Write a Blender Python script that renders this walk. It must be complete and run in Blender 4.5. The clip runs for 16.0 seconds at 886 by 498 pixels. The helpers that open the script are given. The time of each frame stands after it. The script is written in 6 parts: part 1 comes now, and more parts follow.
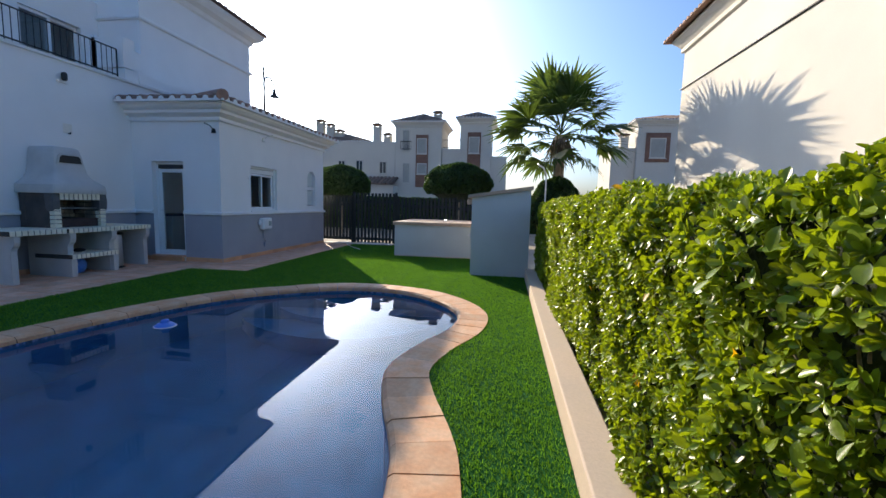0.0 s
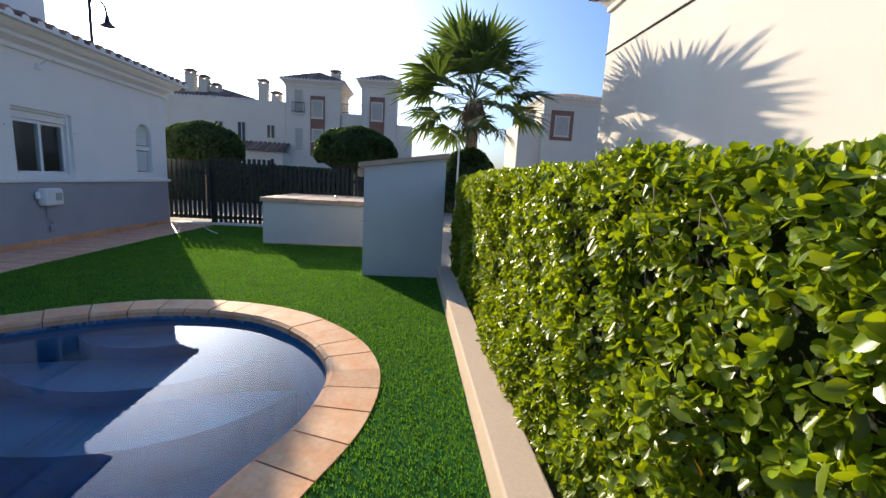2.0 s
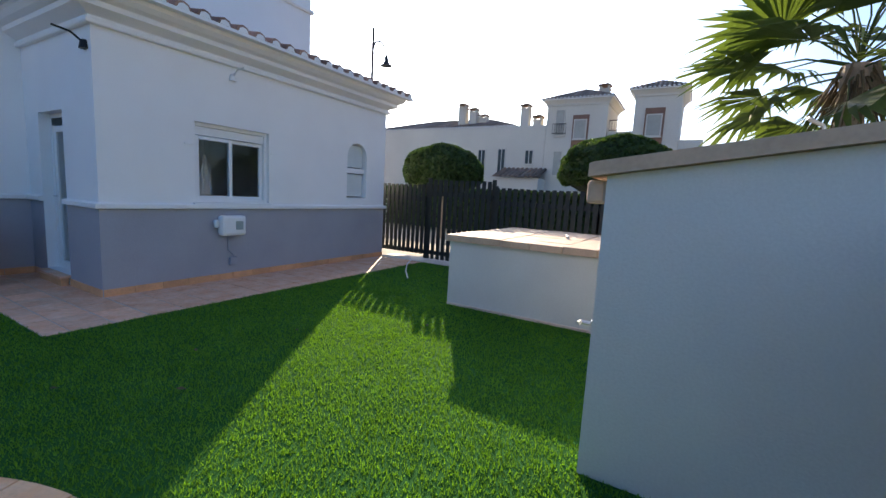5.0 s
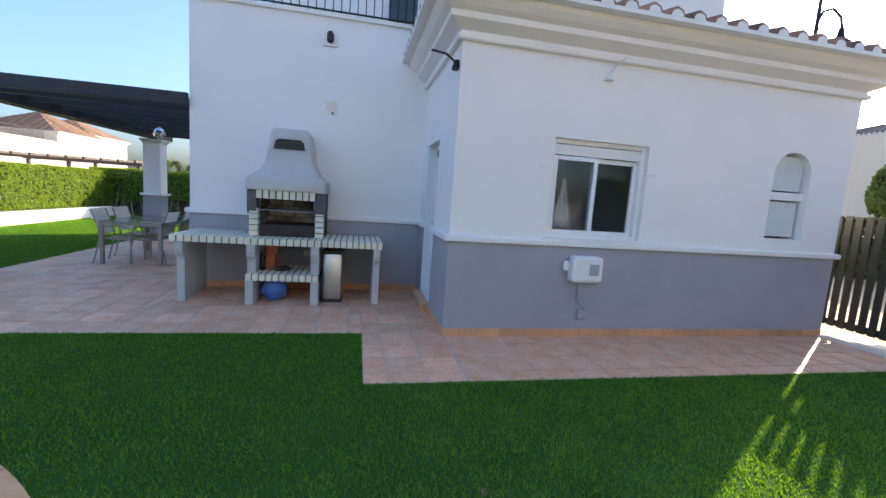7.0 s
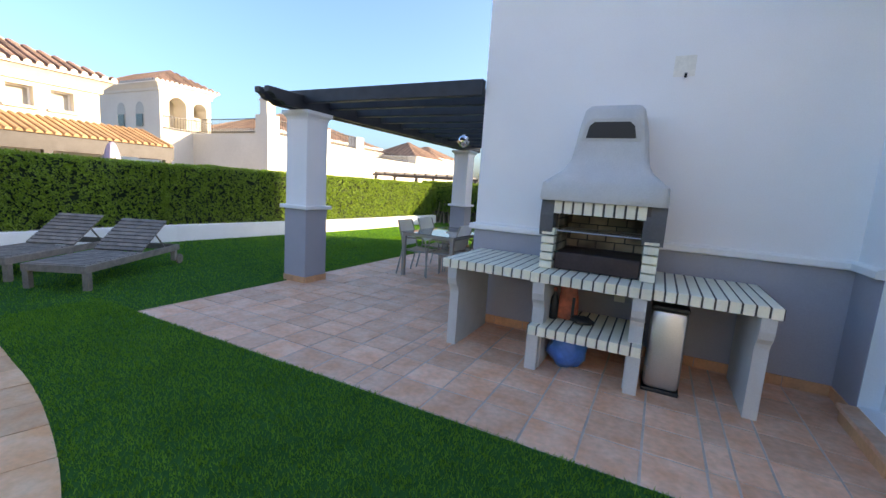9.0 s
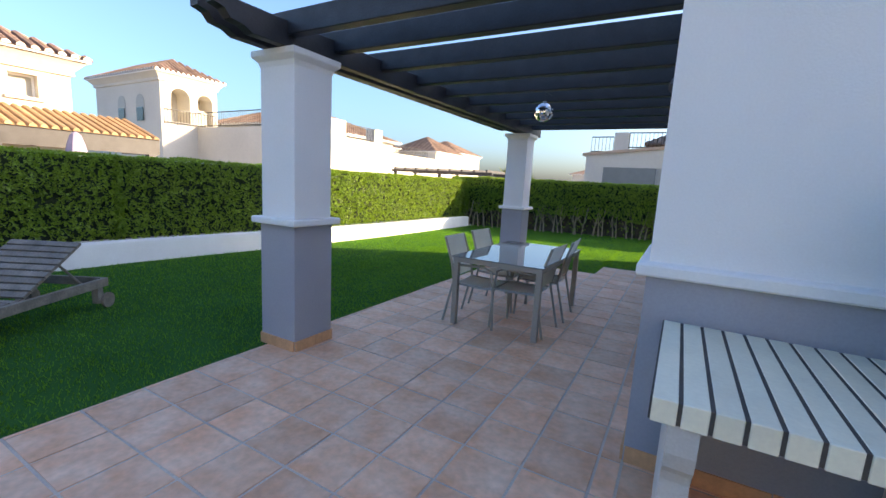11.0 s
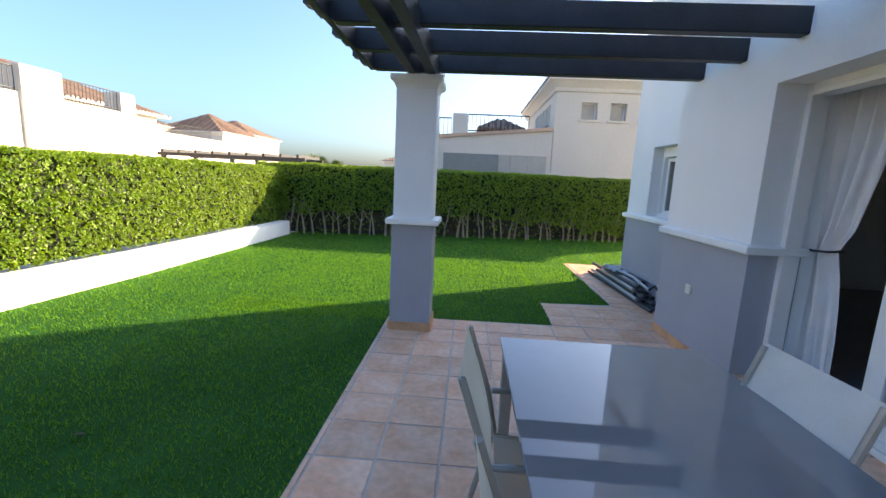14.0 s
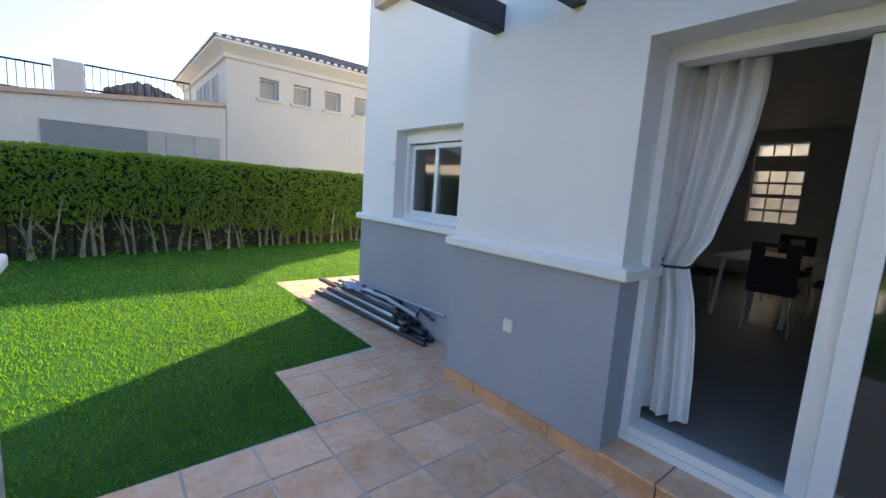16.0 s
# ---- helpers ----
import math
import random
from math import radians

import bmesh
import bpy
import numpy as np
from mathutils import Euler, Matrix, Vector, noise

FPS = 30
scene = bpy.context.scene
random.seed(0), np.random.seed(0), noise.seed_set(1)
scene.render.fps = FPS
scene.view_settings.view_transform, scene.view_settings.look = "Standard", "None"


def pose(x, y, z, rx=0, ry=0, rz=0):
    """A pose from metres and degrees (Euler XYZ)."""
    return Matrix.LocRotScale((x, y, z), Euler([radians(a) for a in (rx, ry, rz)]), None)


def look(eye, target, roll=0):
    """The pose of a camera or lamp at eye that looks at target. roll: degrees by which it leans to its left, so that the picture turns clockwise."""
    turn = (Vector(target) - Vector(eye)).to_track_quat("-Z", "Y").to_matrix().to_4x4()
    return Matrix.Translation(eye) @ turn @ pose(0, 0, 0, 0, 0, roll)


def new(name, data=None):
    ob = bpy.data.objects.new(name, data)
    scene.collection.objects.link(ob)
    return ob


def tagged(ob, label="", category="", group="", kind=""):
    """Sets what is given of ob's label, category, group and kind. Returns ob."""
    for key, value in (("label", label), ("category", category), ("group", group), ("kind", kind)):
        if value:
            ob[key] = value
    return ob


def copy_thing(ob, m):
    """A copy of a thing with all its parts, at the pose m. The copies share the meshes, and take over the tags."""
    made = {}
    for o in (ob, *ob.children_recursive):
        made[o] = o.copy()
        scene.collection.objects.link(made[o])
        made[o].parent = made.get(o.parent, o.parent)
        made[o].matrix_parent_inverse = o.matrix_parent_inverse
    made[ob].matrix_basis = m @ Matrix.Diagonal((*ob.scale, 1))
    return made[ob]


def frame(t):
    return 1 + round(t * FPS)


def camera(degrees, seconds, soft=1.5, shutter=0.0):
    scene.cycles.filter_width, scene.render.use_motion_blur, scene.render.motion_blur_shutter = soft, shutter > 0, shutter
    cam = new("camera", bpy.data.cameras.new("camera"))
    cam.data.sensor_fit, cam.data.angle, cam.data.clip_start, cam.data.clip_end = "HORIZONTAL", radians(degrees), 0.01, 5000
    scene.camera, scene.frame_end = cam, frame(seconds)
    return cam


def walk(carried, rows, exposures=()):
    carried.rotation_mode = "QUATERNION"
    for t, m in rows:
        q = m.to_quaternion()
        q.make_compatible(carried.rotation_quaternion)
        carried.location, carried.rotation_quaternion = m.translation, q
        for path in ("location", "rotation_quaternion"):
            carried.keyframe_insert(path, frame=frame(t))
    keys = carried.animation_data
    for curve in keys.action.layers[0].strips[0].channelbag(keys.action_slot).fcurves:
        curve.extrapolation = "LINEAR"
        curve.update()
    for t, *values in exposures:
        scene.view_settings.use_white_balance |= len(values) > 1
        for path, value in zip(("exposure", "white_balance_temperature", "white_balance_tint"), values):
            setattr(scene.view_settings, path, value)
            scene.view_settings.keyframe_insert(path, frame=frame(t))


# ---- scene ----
cam = camera(93.5, 16.0)
PATH = [
    (0, (-8.554, -6.308, 1.453), (-6.587, -6.018, 1.24), 1.5),
    (0.5, (-8.016, -6.328, 1.46), (-6.035, -6.258, 1.195), 2.1),
    (1, (-7.432, -6.315, 1.459), (-5.456, -6.387, 1.161), 2.7),
    (1.5, (-6.789, -6.312, 1.449), (-4.819, -6.458, 1.137), 3.1),
    (2, (-6.151, -6.309, 1.446), (-4.183, -6.471, 1.129), 3.1),
    (2.5, (-5.487, -6.324, 1.433), (-3.516, -6.45, 1.115), 3.0),
    (3, (-4.791, -6.328, 1.42), (-2.817, -6.361, 1.098), 2.8),
    (3.2, (-4.524, -6.339, 1.442), (-2.551, -6.318, 1.118), 2.7),
    (5.3, (-1.896, -5.821, 1.462), (-0.313, -4.623, 1.219), 3.5),
    (5.5, (-1.73, -5.682, 1.464), (-0.252, -4.355, 1.229), 3.7),
    (6, (-1.394, -5.276, 1.493), (-0.233, -3.663, 1.271), 4.0),
    (6.5, (-1.149, -4.827, 1.514), (-0.355, -3.005, 1.292), 4.0),
    (7, (-0.987, -4.381, 1.541), (-0.575, -2.44, 1.293), 4.0),
    (7.5, (-0.908, -3.877, 1.504), (-0.898, -1.894, 1.243), 3.6),
    (8, (-0.98, -3.351, 1.504), (-1.334, -1.402, 1.227), 3.5),
    (8.5, (-1.187, -2.805, 1.495), (-1.856, -0.942, 1.211), 3.7),
    (9, (-1.451, -2.25, 1.515), (-2.35, -0.487, 1.224), 3.8),
    (9.5, (-1.804, -1.719, 1.502), (-2.826, -0.026, 1.208), 3.7),
    (9.7, (-1.984, -1.524, 1.486), (-3.023, 0.159, 1.191), 3.5),
    (11.8, (-3.912, 0.724, 1.516), (-4.775, 2.499, 1.193), 2.9),
    (12, (-4.072, 0.97, 1.536), (-4.901, 2.762, 1.219), 2.9),
    (12.5, (-4.433, 1.548, 1.557), (-5.156, 3.386, 1.246), 2.9),
    (13, (-4.813, 2.135, 1.567), (-5.392, 4.023, 1.256), 2.8),
    (13.5, (-5.131, 2.718, 1.532), (-5.509, 4.657, 1.219), 2.8),
    (14, (-5.433, 3.249, 1.515), (-5.54, 5.219, 1.188), 2.7),
    (14.5, (-5.588, 3.808, 1.493), (-5.377, 5.769, 1.159), 3.1),
    (15, (-5.613, 4.356, 1.483), (-5.073, 6.253, 1.151), 3.4),
    (15.5, (-5.578, 4.885, 1.453), (-4.658, 6.635, 1.154), 4.0),
    (16, (-5.421, 5.393, 1.483), (-4.156, 6.916, 1.204), 3.8),
]
EXPOSURES = [(0.0, 0.9, 7600, 10), (1.5, 0.95, 7800, 11), (3.0, 1.0, 8000, 12), (5.5, 1.6, 8700, 13), (6.5, 2.0, 9500, 14), (9.0, 2.2, 10600, 16), (12.0, 2.1, 10200, 15), (16.0, 2.35, 10200, 14)]
walk(cam, [(t, look(eye, target, roll)) for t, eye, target, roll in PATH], EXPOSURES)

# ---- world and sun ----
SUN_YAW, SUN_EL = -58.4, 19.3          # heading of the sun (degrees left of +y) and its height
world = bpy.data.worlds.new("world")
scene.world = world
world.use_nodes = True
wn = world.node_tree
sky = wn.nodes.new("ShaderNodeTexSky")
sky.sky_type, sky.sun_disc = "NISHITA", False
sky.sun_elevation, sky.sun_rotation = radians(SUN_EL), radians(-SUN_YAW)
sky.air_density, sky.dust_density, sky.ozone_density = 1.0, 3.5, 9.5
sky.altitude = 0
wn.links.new(sky.outputs[0], wn.nodes["Background"].inputs[0])
wn.nodes["Background"].inputs[1].default_value = 0.15
sun = new("sun", bpy.data.lights.new("sun", "SUN"))
sun.data.energy, sun.data.angle, sun.data.color = 3.5, radians(0.53), (1.0, 0.92, 0.80)
sv = Vector((-math.sin(radians(SUN_YAW)) * math.cos(radians(SUN_EL)), math.cos(radians(SUN_YAW)) * math.cos(radians(SUN_EL)), math.sin(radians(SUN_EL))))
sun.matrix_basis = look(sv * 60, (0, 0, 0))

# ---- materials ----


def mat(name, color, rough=0.7, metal=0.0, vary=0.12, fine=60.0, coarse=2.0, bump=0.2, tint=None, rand=0.0, island=0.0, dist=0.01, spec=0.5, place=False):
    """Base colour with variation at two scales, fine relief, and optional variation from piece to piece."""
    m = bpy.data.materials.new(name)
    m.use_nodes = True
    nt = m.node_tree
    b = nt.nodes["Principled BSDF"]
    N, L = nt.nodes.new, nt.links.new
    co = N("ShaderNodeNewGeometry") if place else N("ShaderNodeTexCoord")
    spot = co.outputs["Position"] if place else co.outputs["Object"]
    n1, n2 = N("ShaderNodeTexNoise"), N("ShaderNodeTexNoise")
    n1.inputs["Scale"].default_value, n1.inputs["Detail"].default_value = coarse, 5
    n2.inputs["Scale"].default_value, n2.inputs["Detail"].default_value = fine, 3
    L(spot, n1.inputs["Vector"]), L(spot, n2.inputs["Vector"])
    mix = N("ShaderNodeMix")
    mix.data_type = "RGBA"
    dark = tint or tuple(c * (1 - 2.2 * vary) for c in color)
    mix.inputs["A"].default_value, mix.inputs["B"].default_value = (*color, 1), (*dark, 1)
    ramp = N("ShaderNodeMapRange")
    ramp.inputs["From Min"].default_value, ramp.inputs["From Max"].default_value = 0.35, 0.75
    L(n1.outputs["Fac"], ramp.inputs["Value"]), L(ramp.outputs["Result"], mix.inputs["Factor"])
    hsv = N("ShaderNodeHueSaturation")
    L(mix.outputs["Result"], hsv.inputs["Color"])
    r2 = N("ShaderNodeMapRange")
    r2.inputs["From Min"].default_value, r2.inputs["From Max"].default_value = 0.25, 0.75
    r2.inputs["To Min"].default_value, r2.inputs["To Max"].default_value = 1 - vary, 1 + vary
    L(n2.outputs["Fac"], r2.inputs["Value"])
    val = r2.outputs["Result"]
    for amount, node, out in ((rand, "ShaderNodeObjectInfo", "Random"), (island, "ShaderNodeNewGeometry", "Random Per Island")):
        if amount:
            info, r3, mul = N(node), N("ShaderNodeMapRange"), N("ShaderNodeMath")
            r3.inputs["To Min"].default_value, r3.inputs["To Max"].default_value = 1 - amount, 1 + amount
            mul.operation = "MULTIPLY"
            L(info.outputs[out], r3.inputs["Value"]), L(r3.outputs["Result"], mul.inputs[0]), L(val, mul.inputs[1])
            val = mul.outputs[0]
    L(val, hsv.inputs["Value"])
    L(hsv.outputs["Color"], b.inputs["Base Color"])
    rr = N("ShaderNodeMapRange")
    rr.inputs["To Min"].default_value, rr.inputs["To Max"].default_value = max(0.02, rough - 0.08), min(1, rough + 0.08)
    L(n1.outputs["Fac"], rr.inputs["Value"]), L(rr.outputs["Result"], b.inputs["Roughness"])
    b.inputs["Metallic"].default_value = metal
    b.inputs["Specular IOR Level"].default_value = spec
    if bump:
        bu = N("ShaderNodeBump")
        bu.inputs["Strength"].default_value, bu.inputs["Distance"].default_value = bump, dist
        L(n2.outputs["Fac"], bu.inputs["Height"]), L(bu.outputs["Normal"], b.inputs["Normal"])
    return m


def leaf_mat(name, color, tint, island=0.35, rough=0.35, spec=0.4):
    m = mat(name, color, rough, 0, 0.12, 30, 3, 0.1, tint, 0.0, island, spec=spec)
    b = m.node_tree.nodes["Principled BSDF"]
    tr = m.node_tree.nodes.new("ShaderNodeBsdfTranslucent")
    tr.inputs["Color"].default_value = (color[0] * 2.2, color[1] * 2.0, color[2] * 0.8, 1)
    mx = m.node_tree.nodes.new("ShaderNodeMixShader")
    mx.inputs[0].default_value = 0.35
    out = m.node_tree.nodes["Material Output"]
    m.node_tree.links.new(b.outputs[0], mx.inputs[1]), m.node_tree.links.new(tr.outputs[0], mx.inputs[2])
    m.node_tree.links.new(mx.outputs[0], out.inputs["Surface"])
    return m


def glass_mat(name, tint=(0.9, 0.95, 0.95), rough=0.0):
    m = bpy.data.materials.new(name)
    m.use_nodes = True
    b = m.node_tree.nodes["Principled BSDF"]
    b.inputs["Base Color"].default_value = (*tint, 1)
    b.inputs["Roughness"].default_value, b.inputs["IOR"].default_value = rough, 1.45
    b.inputs["Transmission Weight"].default_value = 1.0
    return m


WHITE = mat("white_stucco", (0.84, 0.83, 0.82), 0.85, 0, 0.025, 90, 1.2, 0.25, (0.79, 0.785, 0.78))
TRIMW = mat("white_trim", (0.82, 0.82, 0.81), 0.6, 0, 0.03, 60, 3, 0.1)
GREY = mat("grey_painted_stucco", (0.355, 0.365, 0.405), 0.8, 0, 0.05, 90, 1.4, 0.25, (0.315, 0.325, 0.365))
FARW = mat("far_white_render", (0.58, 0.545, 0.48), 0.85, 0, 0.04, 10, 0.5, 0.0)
TERRA = mat("terracotta_floor_tile", (0.78, 0.365, 0.21), 0.55, 0, 0.13, 22, 4.5, 0.2, (0.86, 0.55, 0.40), rand=0.12, place=True)
COPE = mat("terracotta_coping", (0.68, 0.32, 0.15), 0.7, 0, 0.10, 35, 5, 0.2, (0.70, 0.45, 0.28), rand=0.14, place=True)
GROUT = mat("pale_grout", (0.66, 0.52, 0.44), 0.9, 0, 0.14, 80, 3, 0.2, (0.46, 0.36, 0.31), place=True)
SKIRT = mat("orange_skirting_tile", (0.74, 0.37, 0.19), 0.6, 0, 0.1, 40, 4, 0.15, rand=0.12)
ROOF = mat("clay_roof_tile", (0.36, 0.20, 0.14), 0.8, 0, 0.15, 30, 3, 0.2, (0.16, 0.09, 0.07), island=0.3)
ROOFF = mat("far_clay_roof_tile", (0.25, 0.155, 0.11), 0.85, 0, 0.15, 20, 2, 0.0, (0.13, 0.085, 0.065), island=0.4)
TURF = mat("turf_base", (0.021, 0.11, 0.024), 0.95, 0, 0.2, 150, 1.5, 0.5, (0.0145, 0.085, 0.0185), spec=0.05)
SOIL = mat("pale_bare_ground", (0.42, 0.37, 0.30), 0.95, 0, 0.15, 30, 0.4, 0.3)
BLADE = leaf_mat("turf_blade", (0.093, 0.245, 0.034), (0.055, 0.165, 0.0255), 0.25, 0.8, 0.08)
POOL = mat("blue_pool_mosaic", (0.010, 0.25, 0.48), 0.3, 0, 0.16, 42, 3, 0.1)
DARKWOOD = mat("dark_stained_timber", (0.022, 0.022, 0.028), 0.5, 0, 0.2, 70, 6, 0.2)
BLACKFENCE = mat("dark_green_fence", (0.012, 0.018, 0.016), 0.5, 0, 0.2, 60, 5, 0.1)
LEAFA = leaf_mat("hedge_leaf", (0.145, 0.25, 0.032), (0.070, 0.155, 0.022), 0.55, 0.42)
LEAFB = leaf_mat("dark_tree_leaf", (0.035, 0.075, 0.022), (0.022, 0.05, 0.015), 0.4, 0.55, 0.3)
LEAFS = leaf_mat("broad_hedge_leaf", (0.20, 0.275, 0.022), (0.085, 0.155, 0.014), 0.6, 0.30)
WATERM = glass_mat("pool_water", (0.50, 0.86, 0.96), 0.0)
WATERM.node_tree.nodes["Principled BSDF"].inputs["IOR"].default_value = 1.33
# near-black fill for foliage cores: the shade between leaves put into colour
SHADECORE = mat("foliage_shade", (0.02, 0.035, 0.012), 0.95, 0, 0.3, 20, 4, 0.6, dist=0.05)
BARK = mat("hedge_stem", (0.36, 0.29, 0.22), 0.9, 0, 0.2, 60, 6, 0.4)

# ---- building helpers ----


def box(bm, x0, x1, y0, y1, z0, z1, bevel=0.0):
    vs = [bm.verts.new((x, y, z)) for z in (z0, z1) for y in (y0, y1) for x in (x0, x1)]
    fs = [bm.faces.new([vs[i] for i in f]) for f in ((0, 2, 3, 1), (4, 5, 7, 6), (0, 1, 5, 4), (2, 6, 7, 3), (0, 4, 6, 2), (1, 3, 7, 5))]
    if bevel:
        es = list({e for f in fs for e in f.edges})
        bmesh.ops.bevel(bm, geom=es, offset=bevel, segments=2, affect="EDGES", profile=0.5)


def prism(bm, pts, axis, a0, a1):
    """Extrude a closed outline of 2D points along x, y or z."""
    def put(p, a):
        return (a, p[0], p[1]) if axis == "x" else (p[0], a, p[1]) if axis == "y" else (p[0], p[1], a)
    lo = [bm.verts.new(put(p, a0)) for p in pts]
    hi = [bm.verts.new(put(p, a1)) for p in pts]
    n = len(pts)
    bm.faces.new(lo), bm.faces.new(hi)
    for i in range(n):
        bm.faces.new((lo[i], lo[(i + 1) % n], hi[(i + 1) % n], hi[i]))
    bmesh.ops.recalc_face_normals(bm, faces=bm.faces)


def tube(bm, pts, r, n=8, r1=None):
    """A round bar along a line of points, tapering from r to r1."""
    pts = [Vector(p) for p in pts]
    rings = []
    for i, p in enumerate(pts):
        d = (pts[min(i + 1, len(pts) - 1)] - pts[max(i - 1, 0)]).normalized()
        a = d.orthogonal().normalized() if i == 0 else (rings_a - d * rings_a.dot(d)).normalized()
        rings_a = a
        b = d.cross(a)
        rr = r if r1 is None else r + (r1 - r) * i / (len(pts) - 1)
        rings.append([bm.verts.new(p + (a * math.cos(k * math.tau / n) + b * math.sin(k * math.tau / n)) * rr) for k in range(n)])
    for u, v in zip(rings, rings[1:]):
        for k in range(n):
            bm.faces.new((u[k], u[(k + 1) % n], v[(k + 1) % n], v[k]))
    bm.faces.new(rings[0][::-1]), bm.faces.new(rings[-1])


def lathe(bm, prof, n=20, cx=0.0, cy=0.0):
    """Turn a list of (radius, height) about the upright through (cx, cy)."""
    rings = [[bm.verts.new((cx + r * math.cos(k * math.tau / n), cy + r * math.sin(k * math.tau / n), z)) for k in range(n)] for r, z in prof]
    for u, v in zip(rings, rings[1:]):
        for k in range(n):
            bm.faces.new((u[k], u[(k + 1) % n], v[(k + 1) % n], v[k]))
    bm.faces.new(rings[0][::-1]), bm.faces.new(rings[-1])


def mesh_of(name, bm, material, smooth=False):
    me = bpy.data.meshes.new(name)
    bmesh.ops.recalc_face_normals(bm, faces=bm.faces)
    bm.to_mesh(me)
    bm.free()
    me.materials.append(material)
    if smooth:
        me.polygons.foreach_set("use_smooth", [True] * len(me.polygons))
        me.set_sharp_from_angle(angle=radians(40))
    return me


def raw(name, verts, faces, material):
    me = bpy.data.meshes.new(name)
    me.from_pydata(verts, [], faces)
    me.materials.append(material)
    return me


def structure(name, bm, material, label, category, smooth=False):
    return tagged(new(name, mesh_of(name, bm, material, smooth)), label, category, kind="structure")


def thing(name, at, label, category, group=""):
    ob = new(name)
    ob.location = at
    ob.empty_display_size = 0.1
    return tagged(ob, label, category, group)


def part(name, bm, material, parent, label="", smooth=False, world=True):
    """Link a bmesh as one mesh object under a thing or a part. world: its points are in world metres."""
    ob = new(name, mesh_of(name, bm, material, smooth))
    ob.parent = parent
    if world:
        top = parent.parent or parent
        off = top.location if parent.parent is None else Vector((0, 0, 0))
        if off.length:
            ob.data.transform(Matrix.Translation(-off)) if parent.parent is None else None
        if parent.parent is not None:
            ob.data.transform(Matrix.Translation(-top.location))
    return tagged(ob, label) if label else ob


def B():
    return bmesh.new()


def box_part(name, dims, material, parent, label="", bevel=0.0, world=True):
    bm = B()
    box(bm, *dims, bevel)
    return part(name, bm, material, parent, label, world=world)


def wall_boxes(bm, axis, at0, at1, a0, a1, z0, z1, holes=()):
    """A wall slab between at0 and at1 across its axis ('x': runs along x), a0 to a1 along it, with rectangular openings (a, b, low, high)."""
    cuts = sorted({a0, a1, *[h[0] for h in holes], *[h[1] for h in holes]})
    for u, v in zip(cuts, cuts[1:]):
        spans = [(z0, z1)]
        for h in holes:
            if h[0] <= u and v <= h[1]:
                spans = [s for lo, hi in spans for s in ((lo, min(hi, h[2])), (max(lo, h[3]), hi)) if s[1] - s[0] > 1e-4]
        for lo, hi in spans:
            box(bm, u, v, at0, at1, lo, hi) if axis == "x" else box(bm, at0, at1, u, v, lo, hi)
    bmesh.ops.remove_doubles(bm, verts=bm.verts, dist=1e-5)


def smooth_loop(pts, n=8):
    """A closed rounded line through the points."""
    out = []
    m = len(pts)
    for i in range(m):
        p0, p1, p2, p3 = (Vector(pts[(i + k - 1) % m]) for k in range(4))
        for j in range(n):
            t = j / n
            out.append(0.5 * (2 * p1 + (p2 - p0) * t + (2 * p0 - 5 * p1 + 4 * p2 - p3) * t * t + (3 * p1 - p0 - 3 * p2 + p3) * t ** 3))
    return out


def offset_loop(loop, d):
    n = len(loop)
    out = []
    for i in range(n):
        t = (loop[(i + 1) % n] - loop[i - 1]).normalized()
        out.append(loop[i] + Vector((t.y, -t.x)) * d)
    return out


def sheet(name, outer, holes, z, material):
    """A flat sheet with holes."""
    bm = B()
    edges = []
    for ring in (outer, *holes):
        vs = [bm.verts.new((p[0], p[1], z)) for p in ring]
        edges += [bm.edges.new((vs[i], vs[(i + 1) % len(vs)])) for i in range(len(vs))]
    bmesh.ops.triangle_fill(bm, edges=edges, use_beauty=True, normal=(0, 0, 1))
    for f in bm.faces:
        if f.normal.z < 0:
            f.normal_flip()
    me = bpy.data.meshes.new(name)
    bm.to_mesh(me)
    bm.free()
    me.materials.append(material)
    return me


def sweep(bm, path, prof, closed=False):
    """Carry a profile of (out, up) along a flat rectilinear path; out is to the right of travel, corners mitred."""
    n = len(path)
    pts = [Vector(p) for p in path]
    rows = []
    for i, p in enumerate(pts):
        segs = []
        if i > 0 or closed:
            segs.append((p - pts[i - 1]).normalized())
        if i < n - 1 or closed:
            segs.append((pts[(i + 1) % n] - p).normalized())
        nr = [Vector((d.y, -d.x)) for d in segs]
        off = nr[0] if len(nr) == 1 else (nr[0] + nr[1]) / max(0.2, 1 + nr[0].dot(nr[1]))
        rows.append([bm.verts.new((p.x + off.x * o, p.y + off.y * o, z)) for o, z in prof])
    m = len(prof)
    for i in range(n if closed else n - 1):
        a, b = rows[i], rows[(i + 1) % n]
        for k in range(m):
            bm.faces.new((a[k], a[(k + 1) % m], b[(k + 1) % m], b[k]))
    if not closed:
        bm.faces.new(rows[0]), bm.faces.new(rows[-1][::-1])


def barrel(bm, a, b, side, up, r):
    """One column of half-round roof tiles from a (eave) to b (ridge)."""
    rows = []
    for p in (a, b):
        rows.append([bm.verts.new(p + side * (r * math.cos(t)) + up * (r * 0.95 * math.sin(t))) for t in (0, math.pi * 0.25, math.pi * 0.5, math.pi * 0.75, math.pi)])
    for k in range(4):
        bm.faces.new((rows[0][k], rows[0][k + 1], rows[1][k + 1], rows[1][k]))
    bm.faces.new(rows[0])


